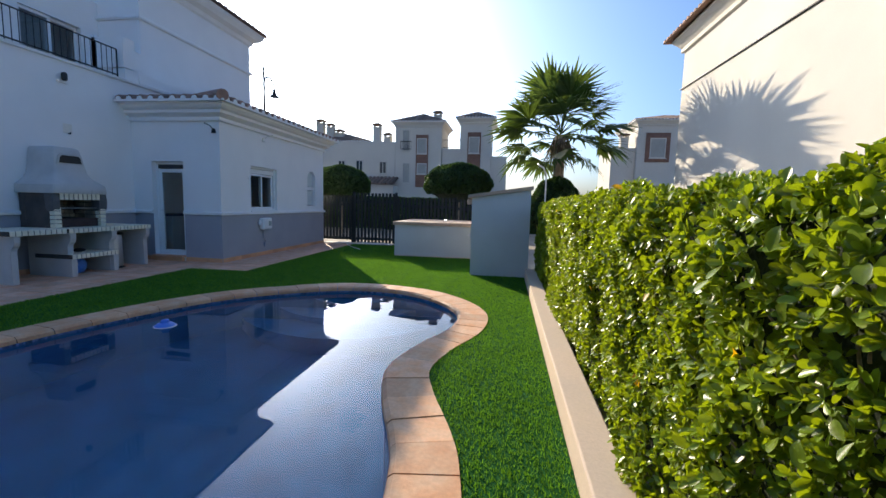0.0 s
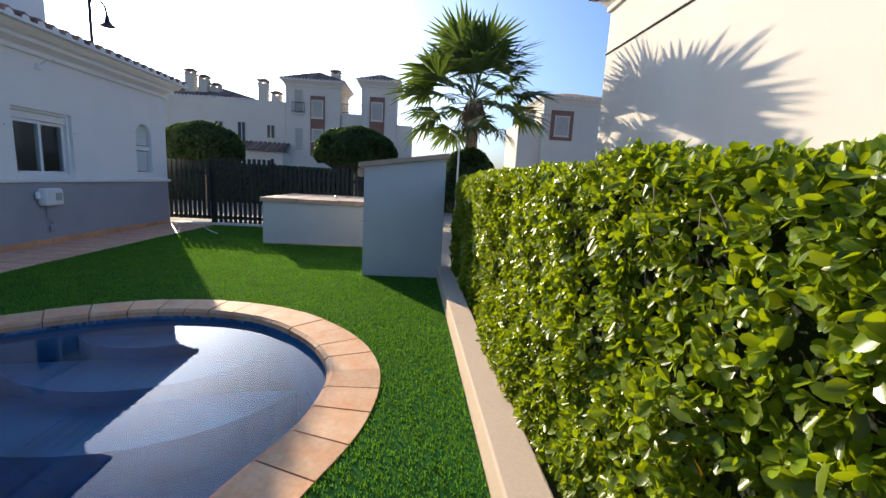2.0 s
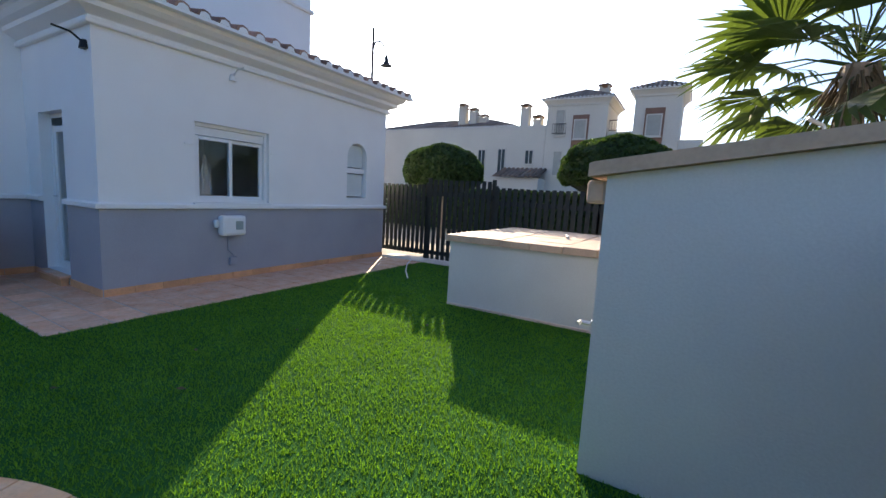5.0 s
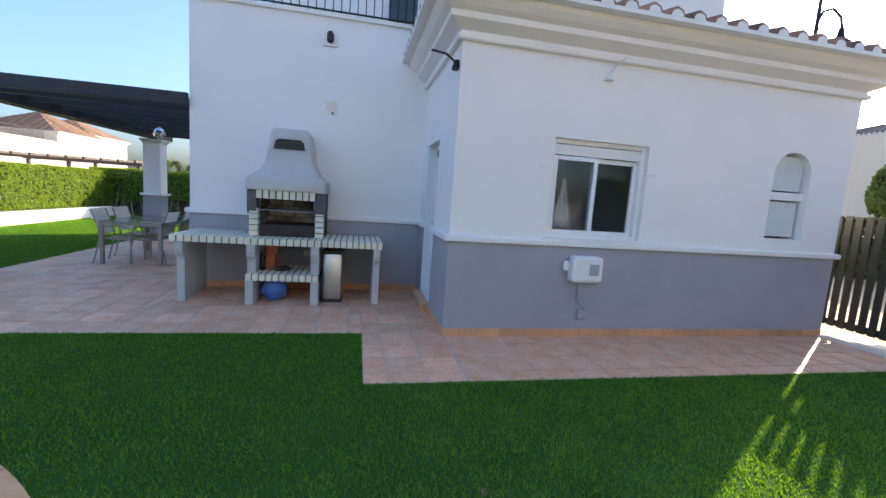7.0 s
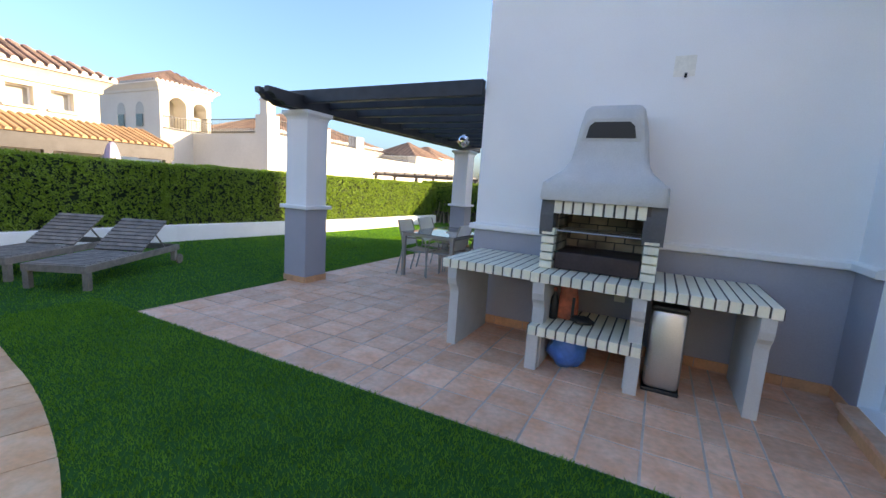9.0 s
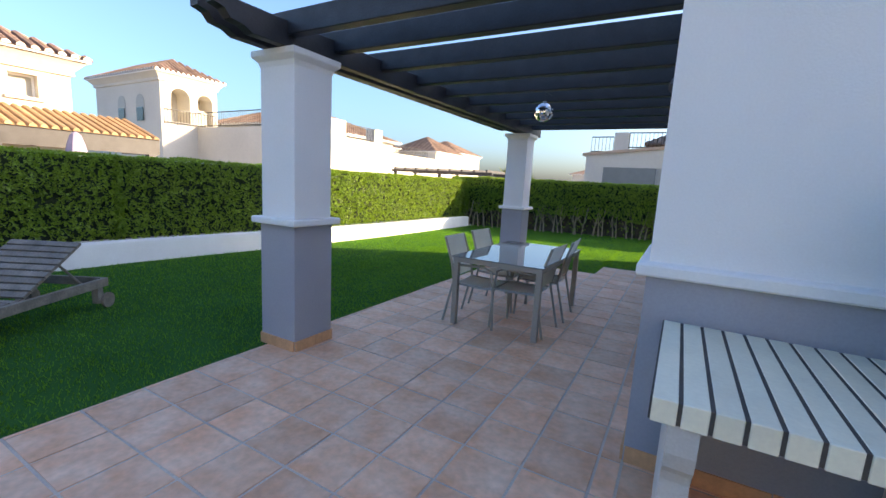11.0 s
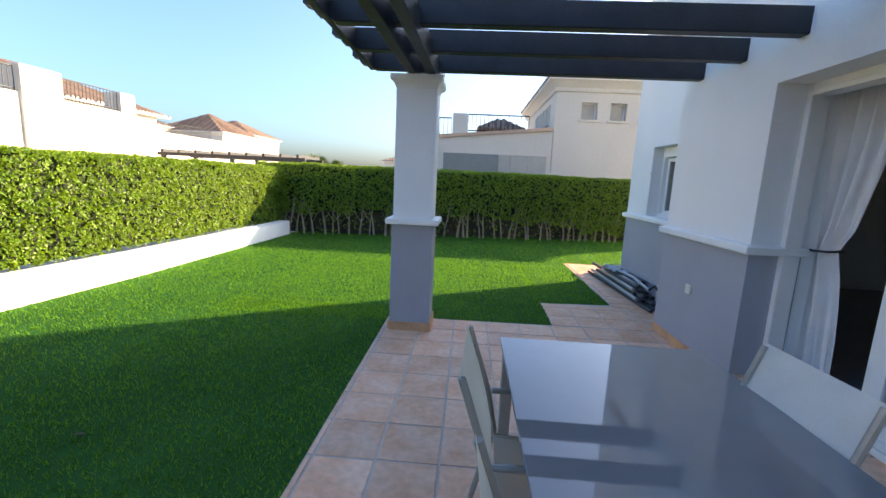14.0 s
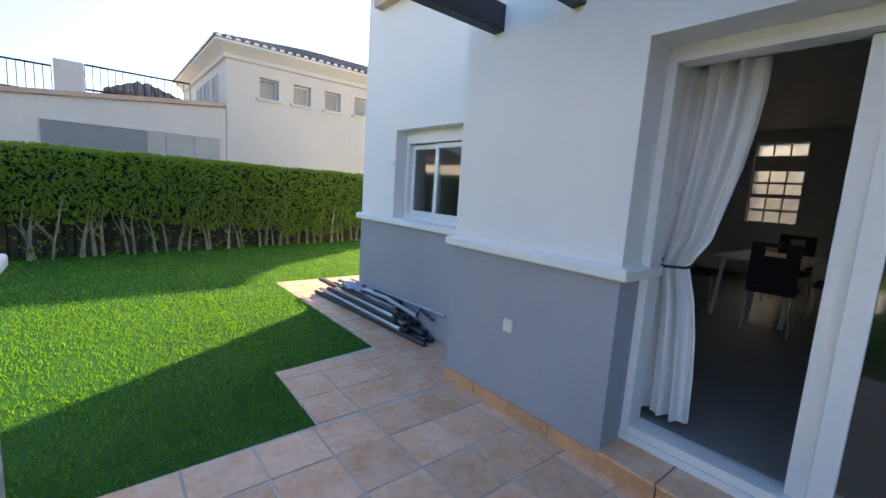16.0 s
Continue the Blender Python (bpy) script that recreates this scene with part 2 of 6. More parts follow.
def slope(bm, a, b, inward, run, rise, pitch=0.22, hip_a=False, hip_b=False, course=0.0):
    """A roof slope of barrel tiles above the eave from a to b; hips at either end shorten the columns."""
    a, b, inward = Vector(a), Vector(b), Vector(inward)
    L = (b - a).length
    side = (b - a) / L
    n = max(1, round(L / pitch))
    up = Vector((0, 0, 1))
    vs = []
    for i in range(n):
        u = (i + 0.5) * L / n
        d = min(run, u if hip_a else run, (L - u) if hip_b else run)
        if d < 0.1:
            continue
        e = a + side * u
        top = e + inward * d + up * (rise * d / run)
        steps = max(1, round(d / course)) if course else 1
        for s in range(steps):
            p, q = e.lerp(top, s / steps), e.lerp(top, (s + 1) / steps)
            barrel(bm, p + up * (0.015 if course else 0), q, side, up, L / n * (0.36 if s % 2 else 0.39))
    deck = [a, b]
    if hip_b:
        deck.append(b - side * min(run, L / 2) + inward * min(run, L / 2) + up * rise * min(run, L / 2) / run)
    else:
        deck.append(b + inward * run + up * rise)
    if hip_a:
        p = a + side * min(run, L / 2) + inward * min(run, L / 2) + up * rise * min(run, L / 2) / run
        if (p - deck[-1]).length > 0.02:
            deck.append(p)
    else:
        deck.append(a + inward * run + up * rise)
    bm.faces.new([bm.verts.new(p - up * 0.01) for p in deck])


def hip_roof(bm, x0, x1, y0, y1, z, rise, pitch=0.3, course=0.0):
    run = min(x1 - x0, y1 - y0) / 2
    slope(bm, (x0, y0, z), (x1, y0, z), (0, 1, 0), run, rise, pitch, True, True, course)
    slope(bm, (x1, y0, z), (x1, y1, z), (-1, 0, 0), run, rise, pitch, True, True, course)
    slope(bm, (x1, y1, z), (x0, y1, z), (0, -1, 0), run, rise, pitch, True, True, course)
    slope(bm, (x0, y1, z), (x0, y0, z), (1, 0, 0), run, rise, pitch, True, True, course)


def inside(px, py, poly):
    """Which of the points lie inside a polygon."""
    hit = np.zeros(len(px), bool)
    n = len(poly)
    for i in range(n):
        (x0, y0), (x1, y1) = poly[i][:2], poly[(i + 1) % n][:2]
        if y0 == y1:
            continue
        c = (y0 > py) != (y1 > py)
        hit ^= c & (px < (x1 - x0) * (py - y0) / (y1 - y0) + x0)
    return hit


def scatter_mesh(name, V, F, material):
    """A mesh from arrays of points (n, 3) and equal faces (m, k)."""
    me = bpy.data.meshes.new(name)
    m, k = F.shape
    me.vertices.add(len(V)), me.loops.add(m * k), me.polygons.add(m)
    me.vertices.foreach_set("co", V.astype(np.float32).ravel())
    me.loops.foreach_set("vertex_index", F.astype(np.int32).ravel())
    me.polygons.foreach_set("loop_start", np.arange(0, m * k, k, dtype=np.int32))
    me.update(calc_edges=True)
    me.validate()
    me.materials.append(material)
    return me


def frames_for(nrm, rng, spin=1.0):
    """Random sets of three axes about the given outward directions."""
    n = nrm / np.linalg.norm(nrm, axis=1, keepdims=True)
    r = rng.normal(size=n.shape)
    r[:, 2] += 0.6 * spin
    a = r - n * np.sum(r * n, axis=1, keepdims=True)
    a /= np.linalg.norm(a, axis=1, keepdims=True)
    return a, np.cross(n, a), n


def rosettes(name, P, N, size, material, rng, count=5):
    """Tufts of broad rounded leaves, each spreading from a shoot tip at P that points along N."""
    P, N = np.repeat(P, count, 0), np.repeat(N + rng.normal(scale=0.38, size=N.shape), count, 0)
    a, b, n = frames_for(N, np.random.default_rng(1))
    phi = np.tile(np.arange(count) * 2.4, len(P) // count) + rng.normal(scale=0.35, size=len(P)) + np.repeat(rng.uniform(0, 6.3, len(P) // count), count)
    tip = np.tile(np.linspace(0.35, 1.25, count), len(P) // count) + rng.normal(scale=0.18, size=len(P))
    rad = a * np.cos(phi)[:, None] + b * np.sin(phi)[:, None]
    c, s = np.cos(tip)[:, None], np.sin(tip)[:, None]
    along, up = n * c + rad * s, n * s - rad * c
    side = np.cross(up, along)
    k = size * (rng.uniform(0.6, 1.15, len(P)) * np.tile(np.linspace(0.7, 1.1, count), len(P) // count))[:, None]
    wide = rng.uniform(0.85, 1.2, len(P))[:, None]
    curl = rng.uniform(-0.05, 0.22, len(P))[:, None]
    outline = ((0, 0, 0), (0.30, 0.15, 0.05), (0.62, 0.255, 0.07), (0.88, 0.17, 0.03), (1.0, 0, 0), (0.88, -0.17, 0.03), (0.62, -0.255, 0.07), (0.30, -0.15, 0.05))
    V = np.stack([P + k * (along * (u + 0.08) + side * (v * wide) + up * (w - curl * u * u)) for u, v, w in outline], axis=1).reshape(-1, 3)
    i = np.arange(len(P))[:, None] * 8
    F = np.concatenate([i + np.array([[0, 4, 3, 2, 1]]), i + np.array([[0, 7, 6, 5, 4]])])
    return scatter_mesh(name, V, F, material)


def leaves(name, P, N, size, material, rng, width=0.42, fold=0.25):
    """Folded pointed leaves at points P facing about N."""
    a, b, n = frames_for(N + rng.normal(scale=0.55, size=N.shape), rng)
    s = size * rng.uniform(0.6, 1.25, len(P))[:, None]
    shape = ((-0.5, 0, 0), (-0.1, width, fold), (0.5, 0, -0.08), (-0.1, -width, fold))
    V = np.stack([P + s * (a * u + b * v + n * w) for u, v, w in shape], axis=1).reshape(-1, 3)
    i = np.arange(len(P))[:, None] * 4
    F = np.concatenate([i + np.array([[0, 2, 1]]), i + np.array([[0, 3, 2]])])
    return scatter_mesh(name, V, F, material)


# ---- ground, lawn, pool ----
WATER = [(-8.3, -5.9), (-7.4, -5.87), (-6.6, -5.77), (-6.2, -5.68), (-5.62, -5.46), (-5.08, -5.34), (-4.44, -5.47), (-3.76, -5.73), (-3.1, -5.74),
         (-2.5, -5.42), (-2.02, -4.85), (-1.85, -4.2), (-1.95, -3.55), (-2.4, -2.85), (-3.0, -2.25), (-3.8, -1.85), (-4.75, -1.58), (-5.6, -1.44),
         (-6.6, -1.36), (-7.7, -1.6), (-8.7, -2.3), (-9.3, -3.5), (-9.2, -5.0)]
inner = smooth_loop(WATER)
rim = offset_loop(inner, 0.37)
WALLX = -3.32
tagged(new("ground", sheet("ground", [(-900, -900), (900, -900), (900, 900), (-900, 900)], [rim], -0.05, SOIL)), "bare pale soil reaching to the horizon", "ground", kind="structure")
LAWN = [(-10.7, -6.74), (5.66, -6.73), (5.66, -2.5), (5.24, -2.5), (5.24, -1.14), (-0.88, -1.14), (-0.88, 0.09), (-6.24, 0.09), (-6.24, 7.64), (-4.44, 7.68), (-4.42, 8.53), (-3.51, 8.62), (-3.50, 11.45), (0.28, 11.45), (0.28, 12.37), (5.2, 12.37), (5.2, 17.0), (-9.9, 13.98), (-9.95, 8.6), (-10.15, 6.1), (-10.55, 3.0), (-10.75, -6.73)]
tagged(new("lawn", sheet("lawn", LAWN, [rim], 0.0, TURF)), "green artificial turf lawn round the pool", "lawn", kind="structure")
PATIO = [(-6.24, 0.09), (-0.88, 0.09), (-0.88, -1.14), (5.4, -1.14), (5.4, 2.5), (-2.5, 2.6), (-2.5, 10.06), (0.28, 10.06), (0.28, 11.45), (-3.50, 11.45), (-3.51, 8.62), (-4.42, 8.53), (-4.44, 7.68), (-6.24, 7.64)]
patio = tagged(new("patio", sheet("patio", PATIO, [], 0.0, GROUT)), "patio of worn terracotta tiles with pale joints", "patio", kind="structure")

bm = B()
top = [bm.verts.new((p.x, p.y, 0.0)) for p in inner]
bot = [bm.verts.new((p.x, p.y, -1.5)) for p in inner]
for i in range(len(top)):
    j = (i + 1) % len(top)
    bm.faces.new((top[i], top[j], bot[j], bot[i]))
bm.faces.new(bot)
basin = structure("pool_basin", bm, POOL, "kidney-shaped pool lined with small blue mosaic tiles", "pool")
bm = B()
for r, z in ((0.75, -0.40), (1.30, -0.68), (1.85, -0.96)):
    ring = [(-1.62 + r * math.cos(k * math.tau / 48), -3.75 + r * math.sin(k * math.tau / 48)) for k in range(48)]
    ring = [Vector(p) for p in ring]
    prism(bm, [(p.x, p.y) for p in ring if inside(np.array([p.x]), np.array([p.y]), inner)[0]], "z", -1.5, z)
steps = structure("pool_steps", bm, POOL, "rounded blue mosaic steps under the water", "steps")
bm = B()
bm.faces.new([bm.verts.new((p.x, p.y, -0.075)) for p in offset_loop(inner, 0.02)])
water = structure("water", bm, WATERM, "still clear pool water mirroring the house", "water")
water.visible_shadow = False
if water.data.polygons[0].normal.z < 0:
    water.data.flip_normals()

last = inner[0]
quads, pts = [], []
for p in inner[1:] + inner[:1]:
    seg = (p - last).length
    k = max(1, round(seg / 0.026))
    side = Vector((-(p - last).y, (p - last).x)).normalized() * 0.003
    for i in range(k):
        u, v = last.lerp(p, (i + 0.06) / k) + side, last.lerp(p, (i + 0.94) / k) + side
        for z0, z1 in ((-0.048, -0.026), (-0.074, -0.052), (-0.100, -0.078)):
            n0 = len(pts)
            pts += [(u.x, u.y, z0), (v.x, v.y, z0), (v.x, v.y, z1), (u.x, u.y, z1)]
            quads.append((n0, n0 + 1, n0 + 2, n0 + 3))
    last = p
band = new("waterline_tiles", raw("waterline_tiles", pts, quads, mat("pale_blue_mosaic", (0.16, 0.30, 0.52), 0.25, 0, 0.1, 60, 4, 0.0, island=0.55)))
band.parent = basin
tagged(band, "band of small pale blue mosaic tiles", kind="stuff")

# ---- the villa: walls ----
bm = B()
wall_boxes(bm, "x", 0.0, 0.28, 0.0, 5.3, 0.0, 3.5, [(1.12, 2.31, 1.16, 2.28), (4.12, 4.70, 1.30, 2.42)])
structure("wall_annex_south", bm, WHITE, "white stucco annex wall with a window and small arched window", "wall")
bm = B()
wall_boxes(bm, "y", 0.0, 0.28, 0.28, 2.2, 0.0, 3.5, [(0.92, 1.72, 0.14, 2.26)])
structure("wall_annex_west", bm, WHITE, "white stucco annex wall with a door recess", "wall")
bm = B()
wall_boxes(bm, "y", 5.02, 5.3, 0.28, 9.77, 0.0, 3.5, [(7.32, 8.16, 1.26, 2.85)])
structure("wall_annex_east", bm, WHITE, "plain white stucco wall beside the gate", "wall")
bm = B()
wall_boxes(bm, "x", 2.2, 2.5, WALLX, 5.02, 0.0, 4.0)
structure("wall_barbecue", bm, WHITE, "tall white stucco wall behind the barbecue", "wall")
bm = B()
wall_boxes(bm, "y", WALLX, -2.85, 2.5, 7.78, 0.0, 4.0, [(3.1, 4.05, 0.0, 2.29), (4.5, 6.45, 0.0, 2.29)])
structure("wall_west", bm, WHITE, "white stucco garden wall with two sliding door openings", "wall")
bm = B()
wall_boxes(bm, "y", -2.9, -2.55, 7.782, 10.05, 0.0, 6.4, [(8.26, 9.34, 1.14, 2.09)])
wall_boxes(bm, "x", 9.77, 10.05, -2.55, 5.3, 0.0, 6.4)
# next three walls are added out of view to shade the west hedge and lawn
wall_boxes(bm, "x", 7.78, 8.0, -2.55, 1.2, 3.5, 6.4)
wall_boxes(bm, "y", 0.3, 0.6, 10.05, 12.35, 0.0, 7.0)
wall_boxes(bm, "x", 12.05, 12.35, 0.6, 5.3, 0.0, 7.0)
structure("wall_north_wing", bm, WHITE, "white stucco wing with one recessed window, unseen shadow walls added", "wall")
bm = B()
wall_boxes(bm, "x", 3.0, 3.3, 1.2, 5.8, 3.5, 7.3)
wall_boxes(bm, "y", 1.2, 1.5, 3.3, 9.0, 3.5, 7.3)
wall_boxes(bm, "y", 5.5, 5.8, 3.3, 9.0, 3.5, 7.3)
wall_boxes(bm, "x", 4.2, 4.5, -2.6, 1.2, 3.5, 6.3, [(-0.62, 0.74, 3.55, 5.52)])
# unseen walls and roof added to block sky light behind the terrace door
wall_boxes(bm, "x", 7.0, 7.2, -2.6, 1.2, 3.5, 6.3)
wall_boxes(bm, "y", -2.6, -2.35, 4.5, 7.0, 3.5, 6.3)
box(bm, -2.35, 1.2, 4.5, 7.0, 6.2, 6.3)
structure("wall_upper_storey", bm, WHITE, "white stucco upper storey of the villa", "wall")
bm = B()
box(bm, 0.28, 5.02, 0.28, 2.2, 2.9, 3.0)
box(bm, -2.85, 5.02, 2.5, 9.77, 3.1, 3.2)
structure("ceiling", bm, TRIMW, "plain white room ceilings", "ceiling")
bm = B()
box(bm, -3.0, 5.3, 2.5, 9.77, 3.42, 3.5)
structure("terrace_floor", bm, GROUT, "flat roof terrace floor", "terrace")
bm = B()
box(bm, 0.28, 5.02, 0.28, 2.2, 0.0, 0.14)
box(bm, -2.85, 5.02, 2.5, 9.77, 0.0, 0.17)
structure("floor", bm, mat("grey_floor_tile", (0.30, 0.29, 0.28), 0.45, 0, 0.06, 30, 2, 0.05), "smooth grey tiled indoor floor", "floor")

# mouldings, painted band and skirting
CAPS = [[(0, 2.2), (0, 1.72)], [(0, 0.92), (0, 0), (5.3, 0), (5.3, 3.0)], [(-2.95, 3.1), (WALLX, 3.1), (WALLX, 2.2), (0, 2.2)],
        [(-2.95, 4.5), (WALLX, 4.5), (WALLX, 4.05), (-2.95, 4.05)], [(-2.9, 7.78), (WALLX, 7.78), (WALLX, 6.45), (-2.95, 6.45)], [(5.3, 10.05), (-2.9, 10.05), (-2.9, 7.782)]]
bm = B()
for p in CAPS:
    sweep(bm, p, [(0, 1.075), (0.045, 1.075), (0.055, 1.085), (0.055, 1.13), (0.045, 1.14), (0, 1.15)])
structure("trim", bm, TRIMW, "white moulded sill course round the walls", "trim")
bm = B()
for p in CAPS:
    sweep(bm, p, [(0, 0.003), (0.005, 0.003), (0.005, 1.075), (0, 1.075)])
structure("painted_band", bm, GREY, "blue-grey painted lower wall band", "wall")
bm = B()
for p in ([(0, 2.2), (0, 0), (5.3, 0), (5.3, 3.0)],):
    sweep(bm, p, [(0, 3.14), (0.05, 3.14), (0.06, 3.155), (0.06, 3.195), (0.03, 3.21), (0.03, 3.23), (0.10, 3.265), (0.17, 3.30), (0.17, 3.36), (0.24, 3.39), (0.29, 3.44), (0.30, 3.5), (0, 3.5)])
structure("cornice", bm, WHITE, "white moulded cornice under the annex eaves", "trim")
bm = B()
sweep(bm, [(1.2, 9.0), (1.2, 3.0), (5.8, 3.0), (5.8, 9.0)], [(0, 5.88), (0.05, 5.88), (0.07, 5.92), (0.05, 5.98), (0, 6.0)])
sweep(bm, [(1.2, 9.0), (1.2, 3.0), (5.8, 3.0), (5.8, 9.0)], [(0, 6.85), (0.06, 6.9), (0.1, 7.0), (0.25, 7.08), (0.35, 7.2), (0.38, 7.3), (0, 7.3)])
sweep(bm, [(WALLX, 7.78), (WALLX, 2.2), (1.95, 2.2)], [(-0.3, 3.98), (0.04, 3.98), (0.05, 4.03), (-0.3, 4.05)])
structure("moulding", bm, TRIMW, "white string courses on the upper walls", "trim")

SLABROOF = [((-0.40, -0.40, 3.52), (5.72, -0.40, 3.52), (0, 1, 0), 3.4, 0.80, 0.27, True, False), ((-0.40, 2.2, 3.52), (-0.40, -0.40, 3.52), (1, 0, 0), 2.6, 0.61, 0.27, False, True)]
bm = B()
for a, b, inw, run, rise, pt, ha, hb in SLABROOF:
    slope(bm, a, b, inw, run, rise, pt, ha, hb, 0.42)
structure("roof_annex", bm, ROOF, "brown clay barrel-tile annex roof", "roof")
bm = B()
for a, b, inw, run, rise, pt, ha, hb in SLABROOF:
    a, b, inw = Vector(a), Vector(b), Vector(inw)
    L = (b - a).length
    k = round(L / pt)
    for i in range(k):
        c = a + (b - a) * ((i + 0.5) / k) - inw * 0.012 + Vector((0, 0, 0.012))
        sd = (b - a).normalized()
        vs = [bm.verts.new(c + sd * (0.075 * math.cos(t)) + Vector((0, 0, 0.07 * math.sin(t)))) for t in (0, 0.8, 1.57, 2.34, math.pi)]
        bm.faces.new(vs)
    p = [a - inw * 0.01, b - inw * 0.01]
    q = [v + inw * 0.12 for v in p]
    for z0, z1 in ((-0.03, 0.012),):
        lo = [bm.verts.new(v + Vector((0, 0, z0))) for v in (*p, *q[::-1])]
        hi = [bm.verts.new(v + Vector((0, 0, z1))) for v in (*p, *q[::-1])]
        bm.faces.new(lo), bm.faces.new(hi)
        for i in range(4):
            bm.faces.new((lo[i], lo[(i + 1) % 4], hi[(i + 1) % 4], hi[i]))
structure("eave_mortar", bm, TRIMW, "white mortar closing the eave tiles", "roof")
bm = B()
tube(bm, [(-0.40, -0.40, 3.60), (1.0, 1.0, 3.93), (2.6, 2.6, 4.30)], 0.12, 10)
structure("roof_hip", bm, ROOF, "clay hip tiles on the annex roof", "roof")
bm = B()
hip_roof(bm, 0.75, 6.25, 2.55, 9.4, 7.32, 1.0, 0.24)
structure("roof_upper", bm, ROOF, "brown clay barrel-tile roof of the upper storey", "roof")
bm = B()
box(bm, 0.3, 5.3, 2.206, 2.995, 4.056, 4.3)
structure("roof_flashing", bm, WHITE, "white upstand behind the annex roof", "roof")


def skirting(name, paths, h=0.095):
    base = None
    for p in paths:
        for a, b in zip(p, p[1:]):
            a, b = Vector(a), Vector(b)
            d = (b - a).normalized()
            out = Vector((d.y, -d.x))
            L = (b - a).length
            n = max(1, round(L / 0.33))
            for i in range(n):
                u, v = a + d * (L * i / n + 0.003), a + d * (L * (i + 1) / n - 0.003)
                q = v + out * random.uniform(0.014, 0.02)
                bm = B()
                box(bm, min(u.x, q.x), max(u.x, q.x), min(u.y, q.y), max(u.y, q.y), 0.003, h * random.uniform(0.96, 1.03))
                if base is None:
                    base = tagged(new(name, mesh_of(name, bm, SKIRT)), "orange terracotta skirting tiles at the wall foot", "baseboard", kind="structure")
                else:
                    part("tile", bm, SKIRT, base)
    return base


skirting("baseboard", [[(0, 0.92), (0, 0), (5.3, 0)], [(WALLX, 3.1), (WALLX, 2.2), (0, 2.2), (0, 1.72)], [(WALLX, 4.5), (WALLX, 4.05)], [(WALLX, 7.78), (WALLX, 6.45), (-3.12, 6.45)]])
for y0, y1 in ((3.1, 4.05), (4.5, 6.45)):
    st = thing("door_step", (-3.1, (y0 + y1) / 2, 0), "low terracotta tiled step before the sliding door", "step", "door steps")
    n = round((y1 - y0) / 0.33)
    for i in range(n):
        a, b = y0 + (y1 - y0) * i / n, y0 + (y1 - y0) * (i + 1) / n
        box_part("tile", (-3.36, -2.86, a + 0.004, b - 0.004, 0.103, 0.122), TERRA, st, bevel=0.004)
        box_part("riser_tile", (-3.345, -3.325, a + 0.004, b - 0.004, 0.004, 0.101), SKIRT, st)
    box_part("base", (-3.325, -2.86, y0 + 0.002, y1 - 0.002, 0.0, 0.103), GROUT, st)
    box_part("sill", (-3.125, -2.862, y0 + 0.002, y1 - 0.002, 0.123, 0.164), TRIMW, st, "white door sill")
st = thing("door_step", (-0.1, 1.3, 0), "terracotta threshold step at the annex door", "step", "door steps")
box_part("tread", (-0.12, 0.27, 0.925, 1.715, 0.10, 0.135), TERRA, st, bevel=0.005)
box_part("riser", (-0.10, -0.022, 0.95, 1.69, 0.0, 0.10), SKIRT, st)

# ---- doors and windows ----
PVC = mat("white_pvc", (0.80, 0.80, 0.79), 0.35, 0, 0.02, 20, 3, 0.0)
PANE = glass_mat("window_glass", (0.86, 0.9, 0.9))
FROST = mat("frosted_pane", (0.66, 0.71, 0.70), 0.2, 0, 0.04, 8, 2, 0.0)
BLOCKGL = glass_mat("patterned_glass", (0.24, 0.23, 0.21), 0.35)
BLACK = mat("black_plastic", (0.015, 0.015, 0.016), 0.5, 0, 0.1, 40, 5, 0.05)
STEEL = mat("brushed_steel", (0.62, 0.62, 0.61), 0.42, 1.0, 0.06, 90, 4, 0.05)
CHROME = mat("mirror_chrome", (0.85, 0.86, 0.88), 0.04, 1.0, 0.01, 20, 2, 0.0)


def framed(parent, axis, at, a0, a1, z0, z1, w=0.06, d=0.05, name="frame", glass=True):
    """A rectangular frame of four mitred bars with a pane."""
    bm = B()
    def bar(u0, u1, v0, v1):
        box(bm, u0, u1, at, at + d, v0, v1, 0.004) if axis == "x" else box(bm, at, at + d, u0, u1, v0, v1, 0.004)
    bar(a0, a0 + w, z0, z1), bar(a1 - w, a1, z0, z1), bar(a0 + w, a1 - w, z0, z0 + w), bar(a0 + w, a1 - w, z1 - w, z1)
    f = part(name, bm, PVC, parent)
    if glass:
        g = (a0 + w - 0.005, a1 - w + 0.005, at + d / 2 - 0.004, at + d / 2 + 0.004, z0 + w - 0.005, z1 - w + 0.005)
        if axis == "y":
            g = (g[2], g[3], g[0], g[1], g[4], g[5])
        p = box_part("pane", g, PANE, f)
        p.visible_shadow = False
    return f


def sliding_door(num, y0, y1, leaf_a, leaf_b):
    d = tagged(thing("door_%d" % num, (-2.95, (y0 + y1) / 2, 0.17), "white framed glass sliding patio door standing part open", "sliding door"), kind="structure")
    framed(d, "y", -3.11, y0, y1, 0.165, 2.29, 0.05, 0.12, "frame", False)
    for k, (a, b) in enumerate((leaf_a, leaf_b)):
        f = framed(d, "y", -3.10 + 0.052 * k, a, b, 0.215, 2.20, 0.085, 0.045, "sliding_leaf")
    box_part("shutter_box", (-3.12, -2.99, y0 + 0.052, y1 - 0.052, 2.205, 2.238), PVC, d)
    return d


